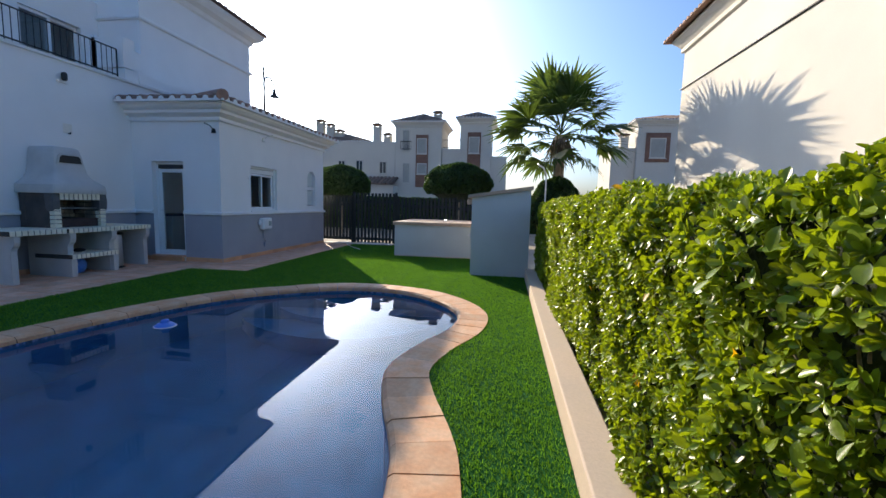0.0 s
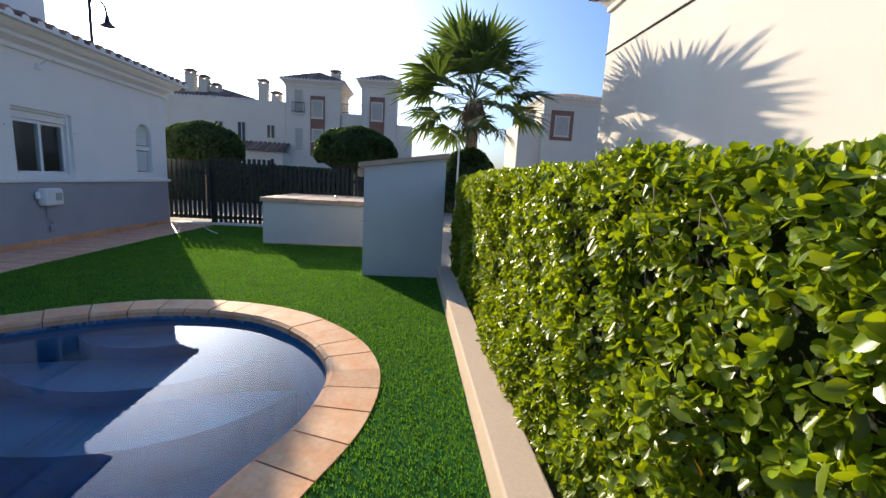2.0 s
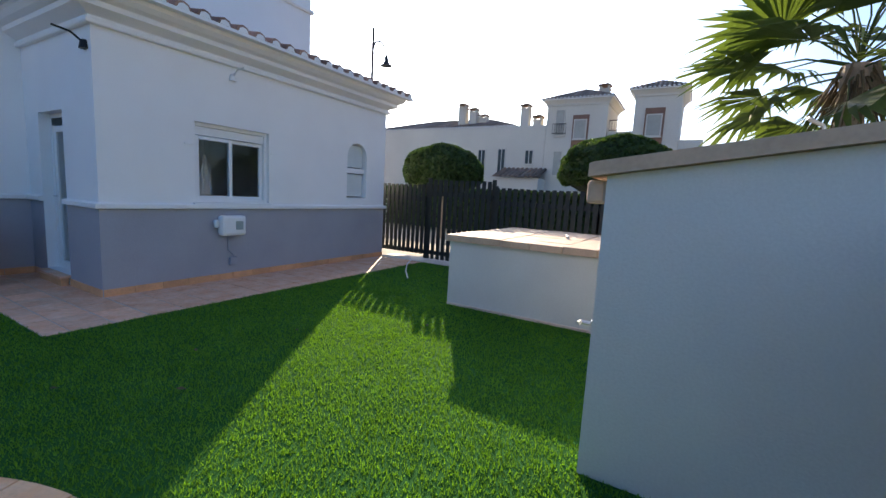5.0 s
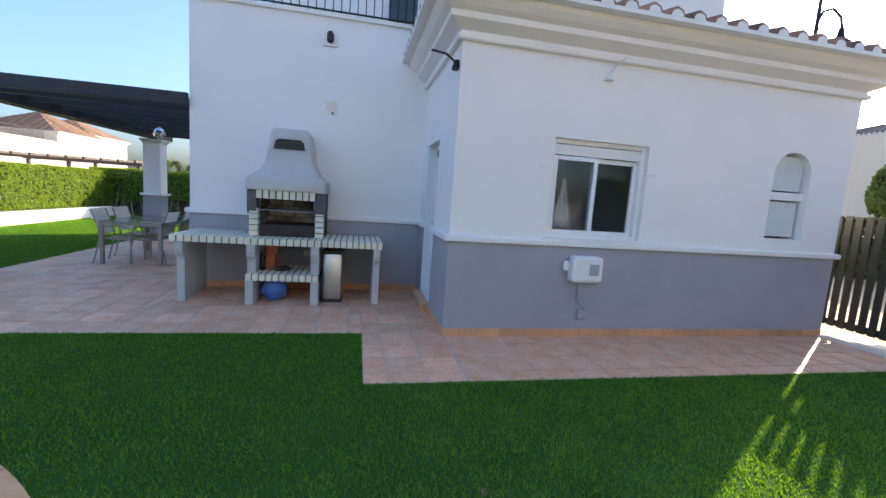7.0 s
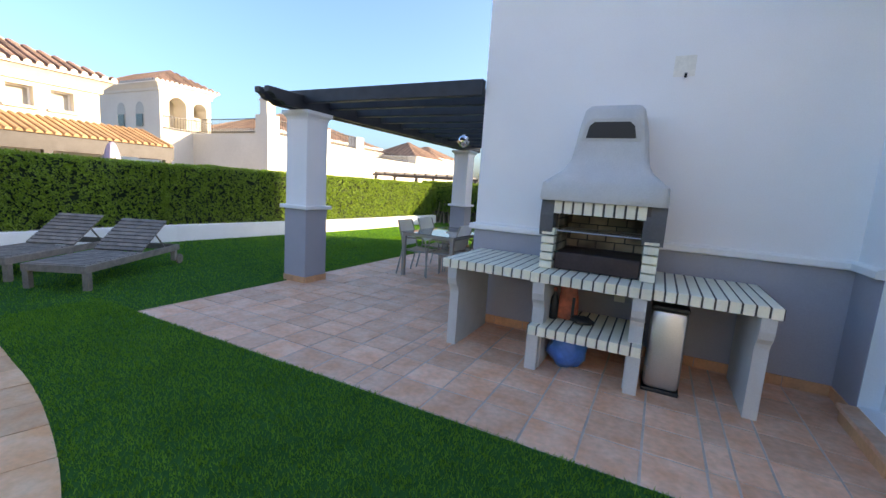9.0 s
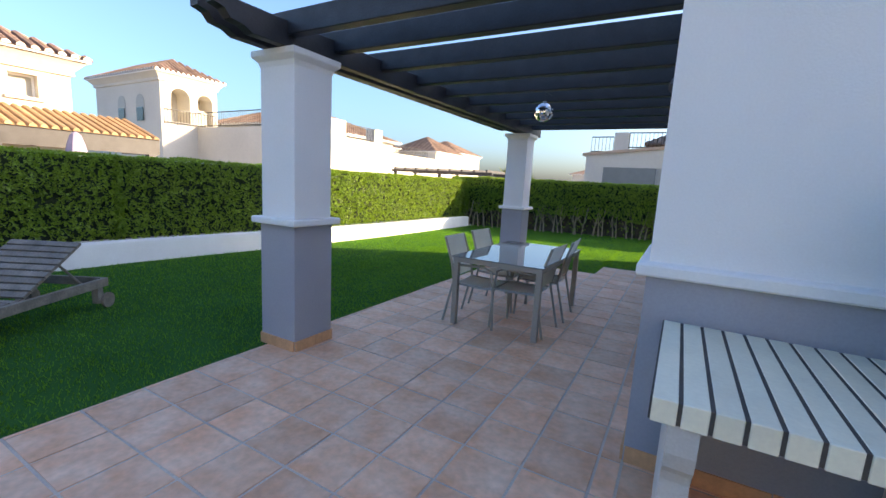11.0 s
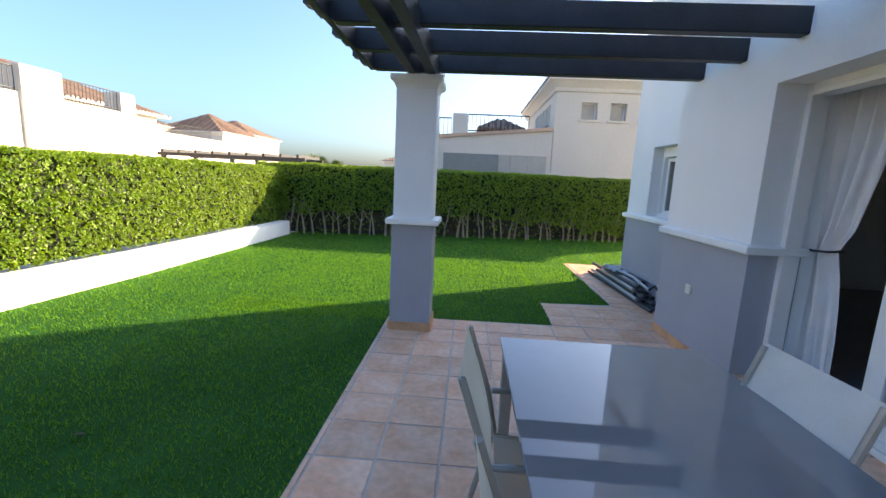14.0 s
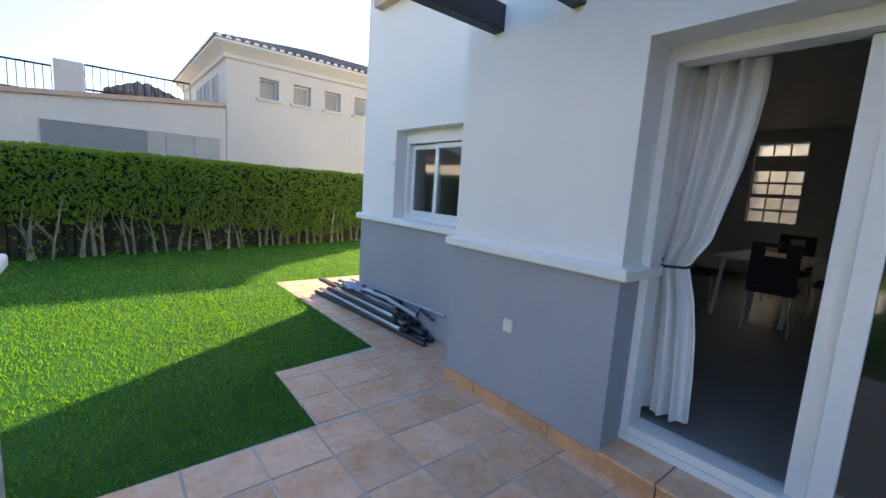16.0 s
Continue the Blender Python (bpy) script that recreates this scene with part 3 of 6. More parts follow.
sliding_door(1, 4.5, 6.45, (4.57, 5.62), (4.64, 5.70))
sliding_door(2, 3.1, 4.05, (3.17, 3.62), (3.56, 3.98))
w1 = tagged(thing("window_1", (1.71, 0.1, 1.16), "white framed two-leaf kitchen window with rolled shutter", "window"), kind="structure")
framed(w1, "x", 0.06, 1.12, 2.31, 1.16, 2.28, 0.05, 0.10, "window_frame", False)
framed(w1, "x", 0.07, 1.17, 1.72, 1.21, 2.10, 0.05, 0.04, "sash")
framed(w1, "x", 0.115, 1.68, 2.26, 1.21, 2.10, 0.05, 0.04, "sash")
box_part("shutter_box", (1.17, 2.26, 0.08, 0.15, 2.11, 2.225), PVC, w1)
box_part("window_sill", (1.08, 2.35, -0.05, 0.06, 1.135, 1.165), TRIMW, w1, bevel=0.006)
bm = B()
box(bm, 0.98, 1.10, -0.02, 0.0, 1.955, 1.975), box(bm, 2.34, 2.44, -0.02, 0.0, 1.955, 1.975)
part("drip_ledge", bm, TRIMW, w1)
w2 = tagged(thing("window_2", (4.41, 0.1, 1.3), "small arched window with frosted panes", "window"), kind="structure")
bm = B()
N = 12
arch = [(4.12, 2.16)] + [(4.41 - 0.29 * math.cos(math.pi * k / N), 2.13 + 0.27 * math.sin(math.pi * k / N)) for k in range(1, N)] + [(4.70, 2.16)]
prism(bm, [(4.12, 2.43), (4.12, 2.13)] + arch[1:-1] + [(4.70, 2.13), (4.70, 2.43)], "y", 0.002, 0.27)
part("arch_head", bm, WHITE, w2)
for z0, z1 in ((1.33, 1.78), (1.92, 2.36)):
    box_part("pane", (4.15, 4.67, 0.10, 0.115, z0, z1), FROST, w2)
box_part("bar", (4.12, 4.70, 0.07, 0.15, 1.80, 1.90), WHITE, w2)
w3 = tagged(thing("window_3", (-2.75, 8.8, 1.14), "recessed white two-leaf window with shutter box", "window"), kind="structure")
framed(w3, "y", -2.76, 8.26, 9.34, 1.14, 2.09, 0.05, 0.10, "window_frame", False)
framed(w3, "y", -2.75, 8.31, 8.83, 1.19, 1.95, 0.05, 0.04, "sash")
framed(w3, "y", -2.71, 8.79, 9.29, 1.19, 1.95, 0.05, 0.04, "sash")
box_part("shutter_box", (-2.78, -2.70, 8.31, 9.29, 1.96, 2.05), PVC, w3)
box_part("drip_ledge", (-2.92, -2.9, 9.36, 9.5, 1.73, 1.75), TRIMW, w3)
d3 = tagged(thing("door_3", (0.16, 1.3, 0.14), "white framed glazed kitchen door in a deep recess", "door"), kind="structure")
framed(d3, "y", 0.12, 0.92, 1.72, 0.14, 2.26, 0.06, 0.08, "frame", False)
f = framed(d3, "y", 0.13, 0.98, 1.66, 0.16, 2.10, 0.08, 0.05, "leaf")
box_part("shutter_box", (0.12, 0.2, 0.98, 1.66, 2.11, 2.2), BLACK, d3)
bm = B()
tube(bm, [(0.12, 1.62, 1.15), (0.08, 1.62, 1.15), (0.08, 1.52, 1.15)], 0.008)
part("handle", bm, STEEL, f)
d4 = tagged(thing("door_4", (-0.25, 4.3, 3.55), "dark glazed terrace door with white frame", "door"), kind="structure")
framed(d4, "x", 4.25, -0.618, 0.08, 3.552, 5.518, 0.07, 0.06, "sliding_leaf")
framed(d4, "x", 4.32, 0.03, 0.738, 3.552, 5.518, 0.07, 0.06, "sliding_leaf")
w4 = tagged(thing("window_4", (5.15, 7.74, 1.26), "small-paned glass window at the far end of the room", "window"), kind="structure")
ROWS4 = [(1.28, 1.49), (1.54, 1.76), (1.84, 2.04), (2.08, 2.30), (2.60, 2.83)]
COLS4 = [(7.34, 7.59), (7.615, 7.865), (7.89, 8.14)]
bm = B()
for lo, hi in zip([1.26] + [r[1] for r in ROWS4], [r[0] for r in ROWS4] + [2.85]):
    box(bm, 5.10, 5.16, 7.32, 8.16, lo, hi)
for lo, hi in ((7.32, 7.34), (7.59, 7.615), (7.865, 7.89), (8.14, 8.16)):
    box(bm, 5.11, 5.155, lo, hi, 1.27, 2.84)
part("lattice", bm, PVC, w4)
for z0, z1 in ROWS4:
    for y0, y1 in COLS4:
        box_part("pane", (5.125, 5.14, y0 + 0.001, y1 - 0.001, z0 + 0.001, z1 - 0.001), BLOCKGL, w4, "patterned sunlit glass")

# terrace railing
IRON = mat("black_wrought_iron", (0.015, 0.016, 0.018), 0.45, 0.6, 0.1, 60, 5, 0.05)


def railing(x0, y0, x1, y1, z, h, label, step=0.12, group="railings"):
    r = thing("railing", (x0, y0, z), label, "railing", group)
    a, b = Vector((x0, y0, 0)), Vector((x1, y1, 0))
    n = max(2, round((b - a).length / step))
    for zz in (z + 0.08, z + h):
        bm = B()
        tube(bm, [a + Vector((0, 0, zz)), b + Vector((0, 0, zz))], 0.014, 6)
        part("rail", bm, IRON, r)
    for i in range(n + 1):
        p = a.lerp(b, i / n)
        bm = B()
        tube(bm, [p + Vector((0, 0, z)), p + Vector((0, 0, z + h))], 0.016 if i in (0, n) else 0.008, 5)
        part("baluster", bm, IRON, r)
    return r


railing(-3.1, 2.32, -0.15, 2.32, 4.04, 0.62, "black wrought-iron terrace railing on the parapet")
bm = B()
box(bm, -0.05, 1.25, 2.23, 2.895, 3.52, 4.30), box(bm, -0.1, 0.2, 2.2, 3.0, 4.304, 4.95), box(bm, -0.1, 1.2, 2.9, 3.2, 4.0, 5.0)
structure("parapet", bm, WHITE, "white terrace parapet beside the railing", "wall")

# lamps on the walls
def flood_lamp(at, facing, label, finish):
    l = thing("wall_lamp", at, label, "lamp", "wall lamps")
    x, y, z = at
    bm = B()
    p = Vector(at)
    f = Vector(facing)
    tube(bm, [p, p + f * 0.12 + Vector((0, 0, 0.05)), p + f * 0.28 + Vector((0, 0, 0.02))], 0.012, 6)
    part("arm", bm, finish, l)
    bm = B()
    lathe(bm, [(0.02, 0.06), (0.035, 0.05), (0.05, -0.02), (0.055, -0.04), (0.04, -0.04)], 12)
    bmesh.ops.translate(bm, verts=bm.verts, vec=p + Vector((0, 0, -0.02)))
    part("head", bm, finish, l)
    return l


flood_lamp((-0.02, 0.12, 2.94), (-1, 0, 0.3), "dark wall lamp on a curved arm under the cornice", IRON)
flood_lamp((1.68, -0.02, 3.0), (0, -1, 0.3), "small pale security lamp under the cornice", TRIMW)
cam2 = thing("security_camera", (-1.46, 2.2, 3.62), "small black security camera on a white plate", "camera")
box_part("plate", (-1.56, -1.36, 2.17, 2.2, 3.58, 3.62), TRIMW, cam2)
bm = B()
lathe(bm, [(0.03, 3.62), (0.05, 3.64), (0.05, 3.74), (0.03, 3.77)], 12, -1.46, 2.14)
part("head", bm, BLACK, cam2)
pl = thing("wall_plate", (-1.41, 2.2, 2.62), "old fixing plate mark with a hook on the wall", "plate")
box_part("plate", (-1.50, -1.33, 2.196, 2.2, 2.64, 2.82), mat("old_plaster", (0.83, 0.79, 0.71), 0.9, 0, 0.08, 40, 6, 0.2), pl)
bm = B()
tube(bm, [(-1.40, 2.2, 2.64), (-1.40, 2.16, 2.63), (-1.40, 2.15, 2.66)], 0.012, 6)
part("hook", bm, IRON, pl)
sl = thing("wall_lamp", (-3.38, 4.5, 2.45), "grey cylindrical spotlight above the sliding doors", "lamp", "wall lamps")
bm = B()
tube(bm, [(-3.32, 4.30, 2.50), (-3.40, 4.30, 2.48)], 0.02, 8)
part("bracket", bm, BLACK, sl)
bm = B()
tube(bm, [(-3.40, 4.18, 2.44), (-3.40, 4.32, 2.50), (-3.40, 4.42, 2.54)], 0.05, 12)
part("head", bm, mat("grey_metal", (0.12, 0.12, 0.13), 0.5, 0.4, 0.05, 30, 3, 0), sl, smooth=True)

# meter box on the annex wall, socket
mb = thing("heater_control_box", (1.62, -0.1, 0.7), "rounded white electrical box with grey display and conduit", "electrical box")
box_part("case", (1.42, 1.80, -0.16, -0.008, 0.68, 0.98), PVC, mb, bevel=0.04)
box_part("display", (1.62, 1.74, -0.168, -0.155, 0.77, 0.90), mat("grey_display", (0.35, 0.42, 0.40), 0.3, 0, 0.05, 20, 3, 0), mb, bevel=0.01)
bm = B()
lathe(bm, [(0.02, 0.80), (0.035, 0.82), (0.035, 0.90), (0.02, 0.92)], 10, 1.38, -0.06)
part("valve", bm, PVC, mb)
bm = B()
tube(bm, [(1.58, -0.03, 0.68), (1.58, -0.03, 0.45), (1.66, -0.03, 0.38), (1.66, -0.03, 0.28)], 0.012, 6)
part("conduit", bm, GREY, mb)
box_part("junction_box", (1.60, 1.72, -0.05, -0.006, 0.22, 0.34), GREY, mb, bevel=0.01)
for at in (((-3.345, -3.325), (7.13, 7.21), (0.57, 0.66)), ((-1.75, -1.65), (2.18, 2.194), (0.50, 0.59))):
    so = thing("socket", (at[0][0], at[1][0], at[2][0]), "cream plastic outdoor socket on the painted wall", "socket", "sockets")
    box_part("cover", (*at[0], *at[1], *at[2]), mat("cream_plastic", (0.74, 0.72, 0.62), 0.4, 0, 0.03, 20, 3, 0), so, bevel=0.006)

# ---- pergola ----
pg = thing("pergola", (-6.0, 4.8, 0), "dark stained timber pergola on two white and grey posts", "pergola")
for cx, cy, r in ((-6.12, 2.34, 0.20), (-5.96, 7.44, 0.19)):
    bm = B()
    box(bm, cx - r, cx + r, cy - r, cy + r, 1.13, 2.40, 0.006)
    post = part("post", bm, WHITE, pg)
    box_part("lower_post", (cx - r - 0.01, cx + r + 0.01, cy - r - 0.01, cy + r + 0.01, 0.0, 1.075), GREY, post, "blue-grey painted lower post", 0.006)
    bm = B()
    box(bm, cx - r - 0.065, cx + r + 0.065, cy - r - 0.065, cy + r + 0.065, 1.075, 1.13, 0.012)
    part("collar", bm, TRIMW, post)
    bm = B()
    sweep(bm, [(cx - r, cy - r), (cx + r, cy - r), (cx + r, cy + r), (cx - r, cy + r)], [(-0.01, 2.33), (0.0, 2.33), (0.012, 2.37), (0.045, 2.40), (0.05, 2.41), (0.05, 2.45), (-0.01, 2.45)], True)
    box(bm, cx - r + 0.005, cx + r - 0.005, cy - r + 0.005, cy + r - 0.005, 2.40, 2.448)
    part("capital", bm, TRIMW, post)
    s = r + 0.01
    for a0, a1, b0, b1 in ((-s, s, -s - 0.018, -s), (-s, s, s, s + 0.018), (-s - 0.018, -s, -s, s), (s, s + 0.018, -s, s)):
        for k in (0, 1):
            if a1 - a0 > b1 - b0:
                d4b = (cx + a0 + (a1 - a0) * k / 2 + 0.002, cx + a0 + (a1 - a0) * (k + 1) / 2 - 0.002, cy + b0, cy + b1)
            else:
                d4b = (cx + a0, cx + a1, cy + b0 + (b1 - b0) * k / 2 + 0.002, cy + b0 + (b1 - b0) * (k + 1) / 2 - 0.002)
            box_part("skirting_tile", (*d4b, 0.003, 0.09), SKIRT, post)


def timber(along, c, a0, a1, z0, z1, w, horn=0.0):
    """A sawn beam; horn: length of its shaped end at a0."""
    h = z1 - z0
    out = [(a1, z0), (a1, z1), (a0, z1)]
    if horn:
        out += [(a0, z1 - h * 0.35), (a0 + horn * 0.25, z1 - h * 0.45), (a0 + horn * 0.4, z1 - h * 0.72), (a0 + horn * 0.75, z1 - h * 0.8), (a0 + horn, z0)]
    else:
        out += [(a0, z0)]
    bm = B()
    prism(bm, out, "y" if along == "x" else "x", c - w / 2, c + w / 2)
    bmesh.ops.bevel(bm, geom=[e for e in bm.edges if e.is_boundary is False and e.calc_length() > 0.5], offset=0.006, segments=1, affect="EDGES")
    return bm


for c0, c1 in ((-6.19, -6.0), (-6.01, -5.82)):
    bm = timber("y", 0.0, 1.55, 7.95, 2.455, 2.64, 0.085, 0.28)
    for v in bm.verts:
        v.co.x += c0 + (c1 - c0) * (v.co.y - 2.0) / 5.4
    part("beam", bm, DARKWOOD, pg)
for y in [7.49 - 0.607 * k for k in range(9)] + [2.16]:
    part("joist", timber("x", y, -6.62, WALLX if y > 2.2 else -3.33, 2.54, 2.71, 0.095, 0.22), DARKWOOD, pg)
bm = timber("y", 0.0, 2.22, 7.53, 2.548, 2.705, 0.05)
for v in bm.verts:
    v.co.x += -6.50 + 0.06 * (v.co.y - 2.2) / 5.3
part("fascia", bm, DARKWOOD, pg)

ball = thing("mirror_ball", (-4.74, 4.74, 2.26), "silver mirror ball hanging under the pergola", "mirror ball")
bm = B()
bmesh.ops.create_uvsphere(bm, u_segments=28, v_segments=18, radius=0.108)
bmesh.ops.translate(bm, verts=bm.verts, vec=(-4.74, 4.74, 2.365))
part("globe", bm, CHROME, ball)
bm = B()
tube(bm, [(-4.74, 4.74, 2.47), (-4.74, 4.74, 2.60), (-4.74, 5.0, 2.60)], 0.004, 5)
part("cord", bm, BLACK, ball)
bm = B()
lathe(bm, [(0.02, 2.465), (0.022, 2.47), (0.022, 2.485), (0.012, 2.49)], 10, -4.74, 4.74)
part("cap", bm, STEEL, ball)

# ---- patio furniture ----
TAUPE = mat("taupe_painted_metal", (0.34, 0.32, 0.29), 0.4, 0.3, 0.05, 40, 4, 0.05)
TOPGLASS = mat("dark_grey_glass_top", (0.22, 0.215, 0.215), -0.05, 0, 0.03, 10, 2, 0.0, spec=0.8)
MESHW = mat("cream_woven_sling", (0.84, 0.83, 0.78), 0.8, 0, 0.06, 250, 4, 0.3)
tb = thing("garden_table", (-4.745, 4.435, 0), "taupe metal patio table with dark glass top", "table")
box_part("tabletop", (-5.235, -4.255, 3.60, 5.27, 0.735, 0.747), TOPGLASS, tb, "glossy dark grey glass top", 0.003)
bm = B()
for d in ((-5.22, -4.27, 3.615, 3.655), (-5.22, -4.27, 5.215, 5.255), (-5.22, -5.18, 3.655, 5.215), (-4.31, -4.27, 3.655, 5.215)):
    box_part("apron_rail", (*d, 0.685, 0.734), TAUPE, tb, bevel=0.004)
for x in (-5.19, -4.30):
    for y in (3.645, 5.225):
        box_part("leg", (x - 0.028, x + 0.028, y - 0.028, y + 0.028, 0.005, 0.686), TAUPE, tb, bevel=0.004)


def garden_chair():
    """Stacking chair facing +x, origin on the floor under the seat's middle."""
    c = thing("garden_chair", (0, 0, 0), "taupe metal patio chair with cream sling seat", "chair", "chairs round the patio table")
    for s in (-1, 1):
        y = 0.245 * s
        bm = B()
        tube(bm, [(0.27, y, 0.005), (0.25, y, 0.40), (0.22, y, 0.62), (0.14, y, 0.655), (-0.22, y, 0.64)], 0.013, 8)
        part("front_leg", bm, TAUPE, c, smooth=True, world=False)
        bm = B()
        tube(bm, [(-0.31, y, 0.005), (-0.24, y, 0.30), (-0.20, y, 0.46), (-0.235, y * 0.97, 0.64), (-0.33, y * 0.95, 0.92)], 0.013, 8)
        part("back_leg", bm, TAUPE, c, smooth=True, world=False)
        bm = B()
        tube(bm, [(0.245, y * 0.95, 0.435), (0.1, y * 0.95, 0.425), (-0.2, y * 0.95, 0.44)], 0.011, 8)
        part("seat_rail", bm, TAUPE, c, smooth=True, world=False)
    bm = B()
    tube(bm, [(0.25, -0.235, 0.43), (0.25, 0.235, 0.43)], 0.011, 8)
    part("stretcher", bm, TAUPE, c, smooth=True, world=False)
    def sling(rows, half, t=0.004):
        bm = B()
        g = [[bm.verts.new((x, half * (2 * k / 8 - 1), z - dip * (1 - (2 * k / 8 - 1) ** 2))) for k in range(9)] for x, z, dip in rows]
        for a, b in zip(g, g[1:]):
            for k in range(8):
                bm.faces.new((a[k], a[k + 1], b[k + 1], b[k]))
        bmesh.ops.solidify(bm, geom=bm.faces[:], thickness=t)
        return bm
    part("seat", sling([(0.25, 0.438, 0.0), (0.1, 0.428, 0.018), (-0.08, 0.432, 0.02), (-0.2, 0.445, 0.01)], 0.232), MESHW, c, "cream woven sling seat", True, False)
    part("backrest", sling([(-0.215, 0.50, 0.0), (-0.24, 0.62, 0.0), (-0.28, 0.76, 0.0), (-0.337, 0.93, 0.0)], 0.246, 0.012), MESHW, c, "cream woven sling back", True, False)
    return c


ch = garden_chair()
ch.matrix_basis = pose(-5.04, 3.92, 0, 0, 0, 2)
copy_thing(ch, pose(-5.08, 4.66, 0, 0, 0, -3))
copy_thing(ch, pose(-4.55, 4.00, 0, 0, 0, 178))
copy_thing(ch, pose(-4.53, 4.66, 0, 0, 0, 183))

# ---- barbecue ----
CONC = mat("pale_cast_concrete", (0.56, 0.55, 0.53), 0.85, 0, 0.06, 90, 4, 0.25)
BRICK = mat("cream_glazed_brick", (0.84, 0.78, 0.62), 0.5, 0, 0.05, 50, 5, 0.1, rand=0.06)
DARKJ = mat("dark_joint_mortar", (0.085, 0.072, 0.065), 0.9, 0, 0.15, 60, 5, 0.2)
SOOT = mat("sooty_firebrick", (0.40, 0.34, 0.26), 0.85, 0, 0.25, 20, 5, 0.2, (0.06, 0.05, 0.045), rand=0.15)
RUST = mat("rusty_iron_tray", (0.055, 0.035, 0.035), 0.6, 0.3, 0.2, 40, 6, 0.2)
DKGREY = mat("dark_grey_concrete", (0.11, 0.11, 0.115), 0.8, 0, 0.1, 50, 5, 0.2)
bq = thing("barbecue", (-1.92, 1.7, 0), "cream brick and concrete barbecue with chimney hood and side counters", "barbecue")


def counter(x0, x1, y0, y1, z1, name):
    slab = box_part(name, (x0, x1, y0, y1, z1 - 0.078, z1 - 0.003), DARKJ, bq, "striped worktop of cream bricks and dark joints")
    n = max(2, round((x1 - x0) / 0.082))
    for i in range(n):
        a, b = x0 + (x1 - x0) * i / n, x0 + (x1 - x0) * (i + 1) / n
        box_part("brick", (a + 0.0065, b - 0.0065, y0 - 0.006, y1, z1 - 0.082, z1), BRICK, slab, bevel=0.004)


def leg(x0, x1, y0, y1, z1, name="support"):
    """A concrete side wall whose front curves out under the worktop."""
    pts = [(y1, 0.0), (y1, z1), (y0 - 0.0, z1), (y0 + 0.0, z1 - 0.10), (y0 + 0.02, z1 - 0.16), (y0 + 0.06, z1 - 0.20), (y0 + 0.075, z1 - 0.24), (y0 + 0.075, 0.0)]
    bm = B()
    prism(bm, pts, "x", x0, x1)
    part(name, bm, CONC, bq)


counter(-3.22, -2.36, 1.225, 2.17, 0.86, "left_worktop")
counter(-2.36, -1.42, 1.19, 2.17, 0.86, "middle_worktop")
counter(-1.42, -0.62, 1.225, 2.17, 0.86, "right_worktop")
counter(-2.34, -1.44, 1.18, 1.95, 0.40, "lower_shelf")
leg(-3.16, -3.07, 1.235, 2.1, 0.778), leg(-0.74, -0.65, 1.235, 2.1, 0.778)
leg(-2.33, -2.23, 1.20, 2.1, 0.778), leg(-1.55, -1.45, 1.20, 2.1, 0.778)
for x0, x1 in ((-2.34, -2.24), (-1.54, -1.44)):
    box_part("foot", (x0, x1, 1.195, 1.285, 0.0, 0.318), CONC, bq, bevel=0.006)
# fire box with brick jambs
box_part("fire_back", (-2.36, -1.42, 2.06, 2.17, 0.86, 1.50), DARKJ, bq)
for k in range(8):
    z = 0.87 + k * 0.078
    for i in range(5):
        a = -2.26 + i * 0.17 + (0.085 if k % 2 else 0) - 0.04
        b = min(a + 0.155, -1.52)
        a = max(a, -2.26)
        if b - a > 0.03:
            box_part("fire_brick", (a, b, 2.035, 2.06, z, z + 0.066), SOOT, bq)
for x0, x1 in ((-2.36, -2.25), (-1.53, -1.42)):
    box_part("jamb_core", (x0 + 0.006, x1 - 0.006, 1.56, 2.06, 0.862, 1.47), DARKJ, bq)
    for k in range(8):
        z = 0.866 + k * 0.075
        if k < 5:
            box_part("brick", (x0, x1, 1.45, 1.56, z, z + 0.062), BRICK, bq, bevel=0.004)
        for j in range(2):
            a = 1.565 + j * 0.23
            ox = x1 - 0.004 if x0 < -2 else x0 - 0.008
            box_part("fire_brick", (ox, ox + 0.012, a, a + 0.215, z, z + 0.062), SOOT, bq)
    bm = B()
    prism(bm, [(1.46, 1.16), (1.44, 1.22), (1.43, 1.34), (1.45, 1.47), (1.62, 1.47), (1.60, 1.2), (1.56, 1.16)], "x", x0 - 0.025, x1 - 0.02 if x0 < -2 else x1 + 0.025)
    part("bracket", bm, DKGREY, bq, "dark grey concrete bracket")
for i in range(9):
    a = -2.27 + i * 0.083
    box_part("brick", (a, a + 0.066, 1.43, 1.55, 1.36, 1.47), BRICK, bq, bevel=0.004)
box_part("lintel", (-2.27, -1.51, 1.438, 1.56, 1.365, 1.465), DARKJ, bq)
box_part("fire_tray", (-2.24, -1.54, 1.50, 2.03, 0.865, 1.02), RUST, bq, "rust-dark iron fire tray", 0.01)
bm = B()
for i in range(30):
    tube(bm, [(-2.24 + i * 0.024, 1.50, 1.21), (-2.24 + i * 0.024, 2.02, 1.21)], 0.003, 4)
for y in (1.50, 1.76, 2.02):
    tube(bm, [(-2.25, y, 1.206), (-1.53, y, 1.206)], 0.005, 5)
part("grill", bm, STEEL, bq)
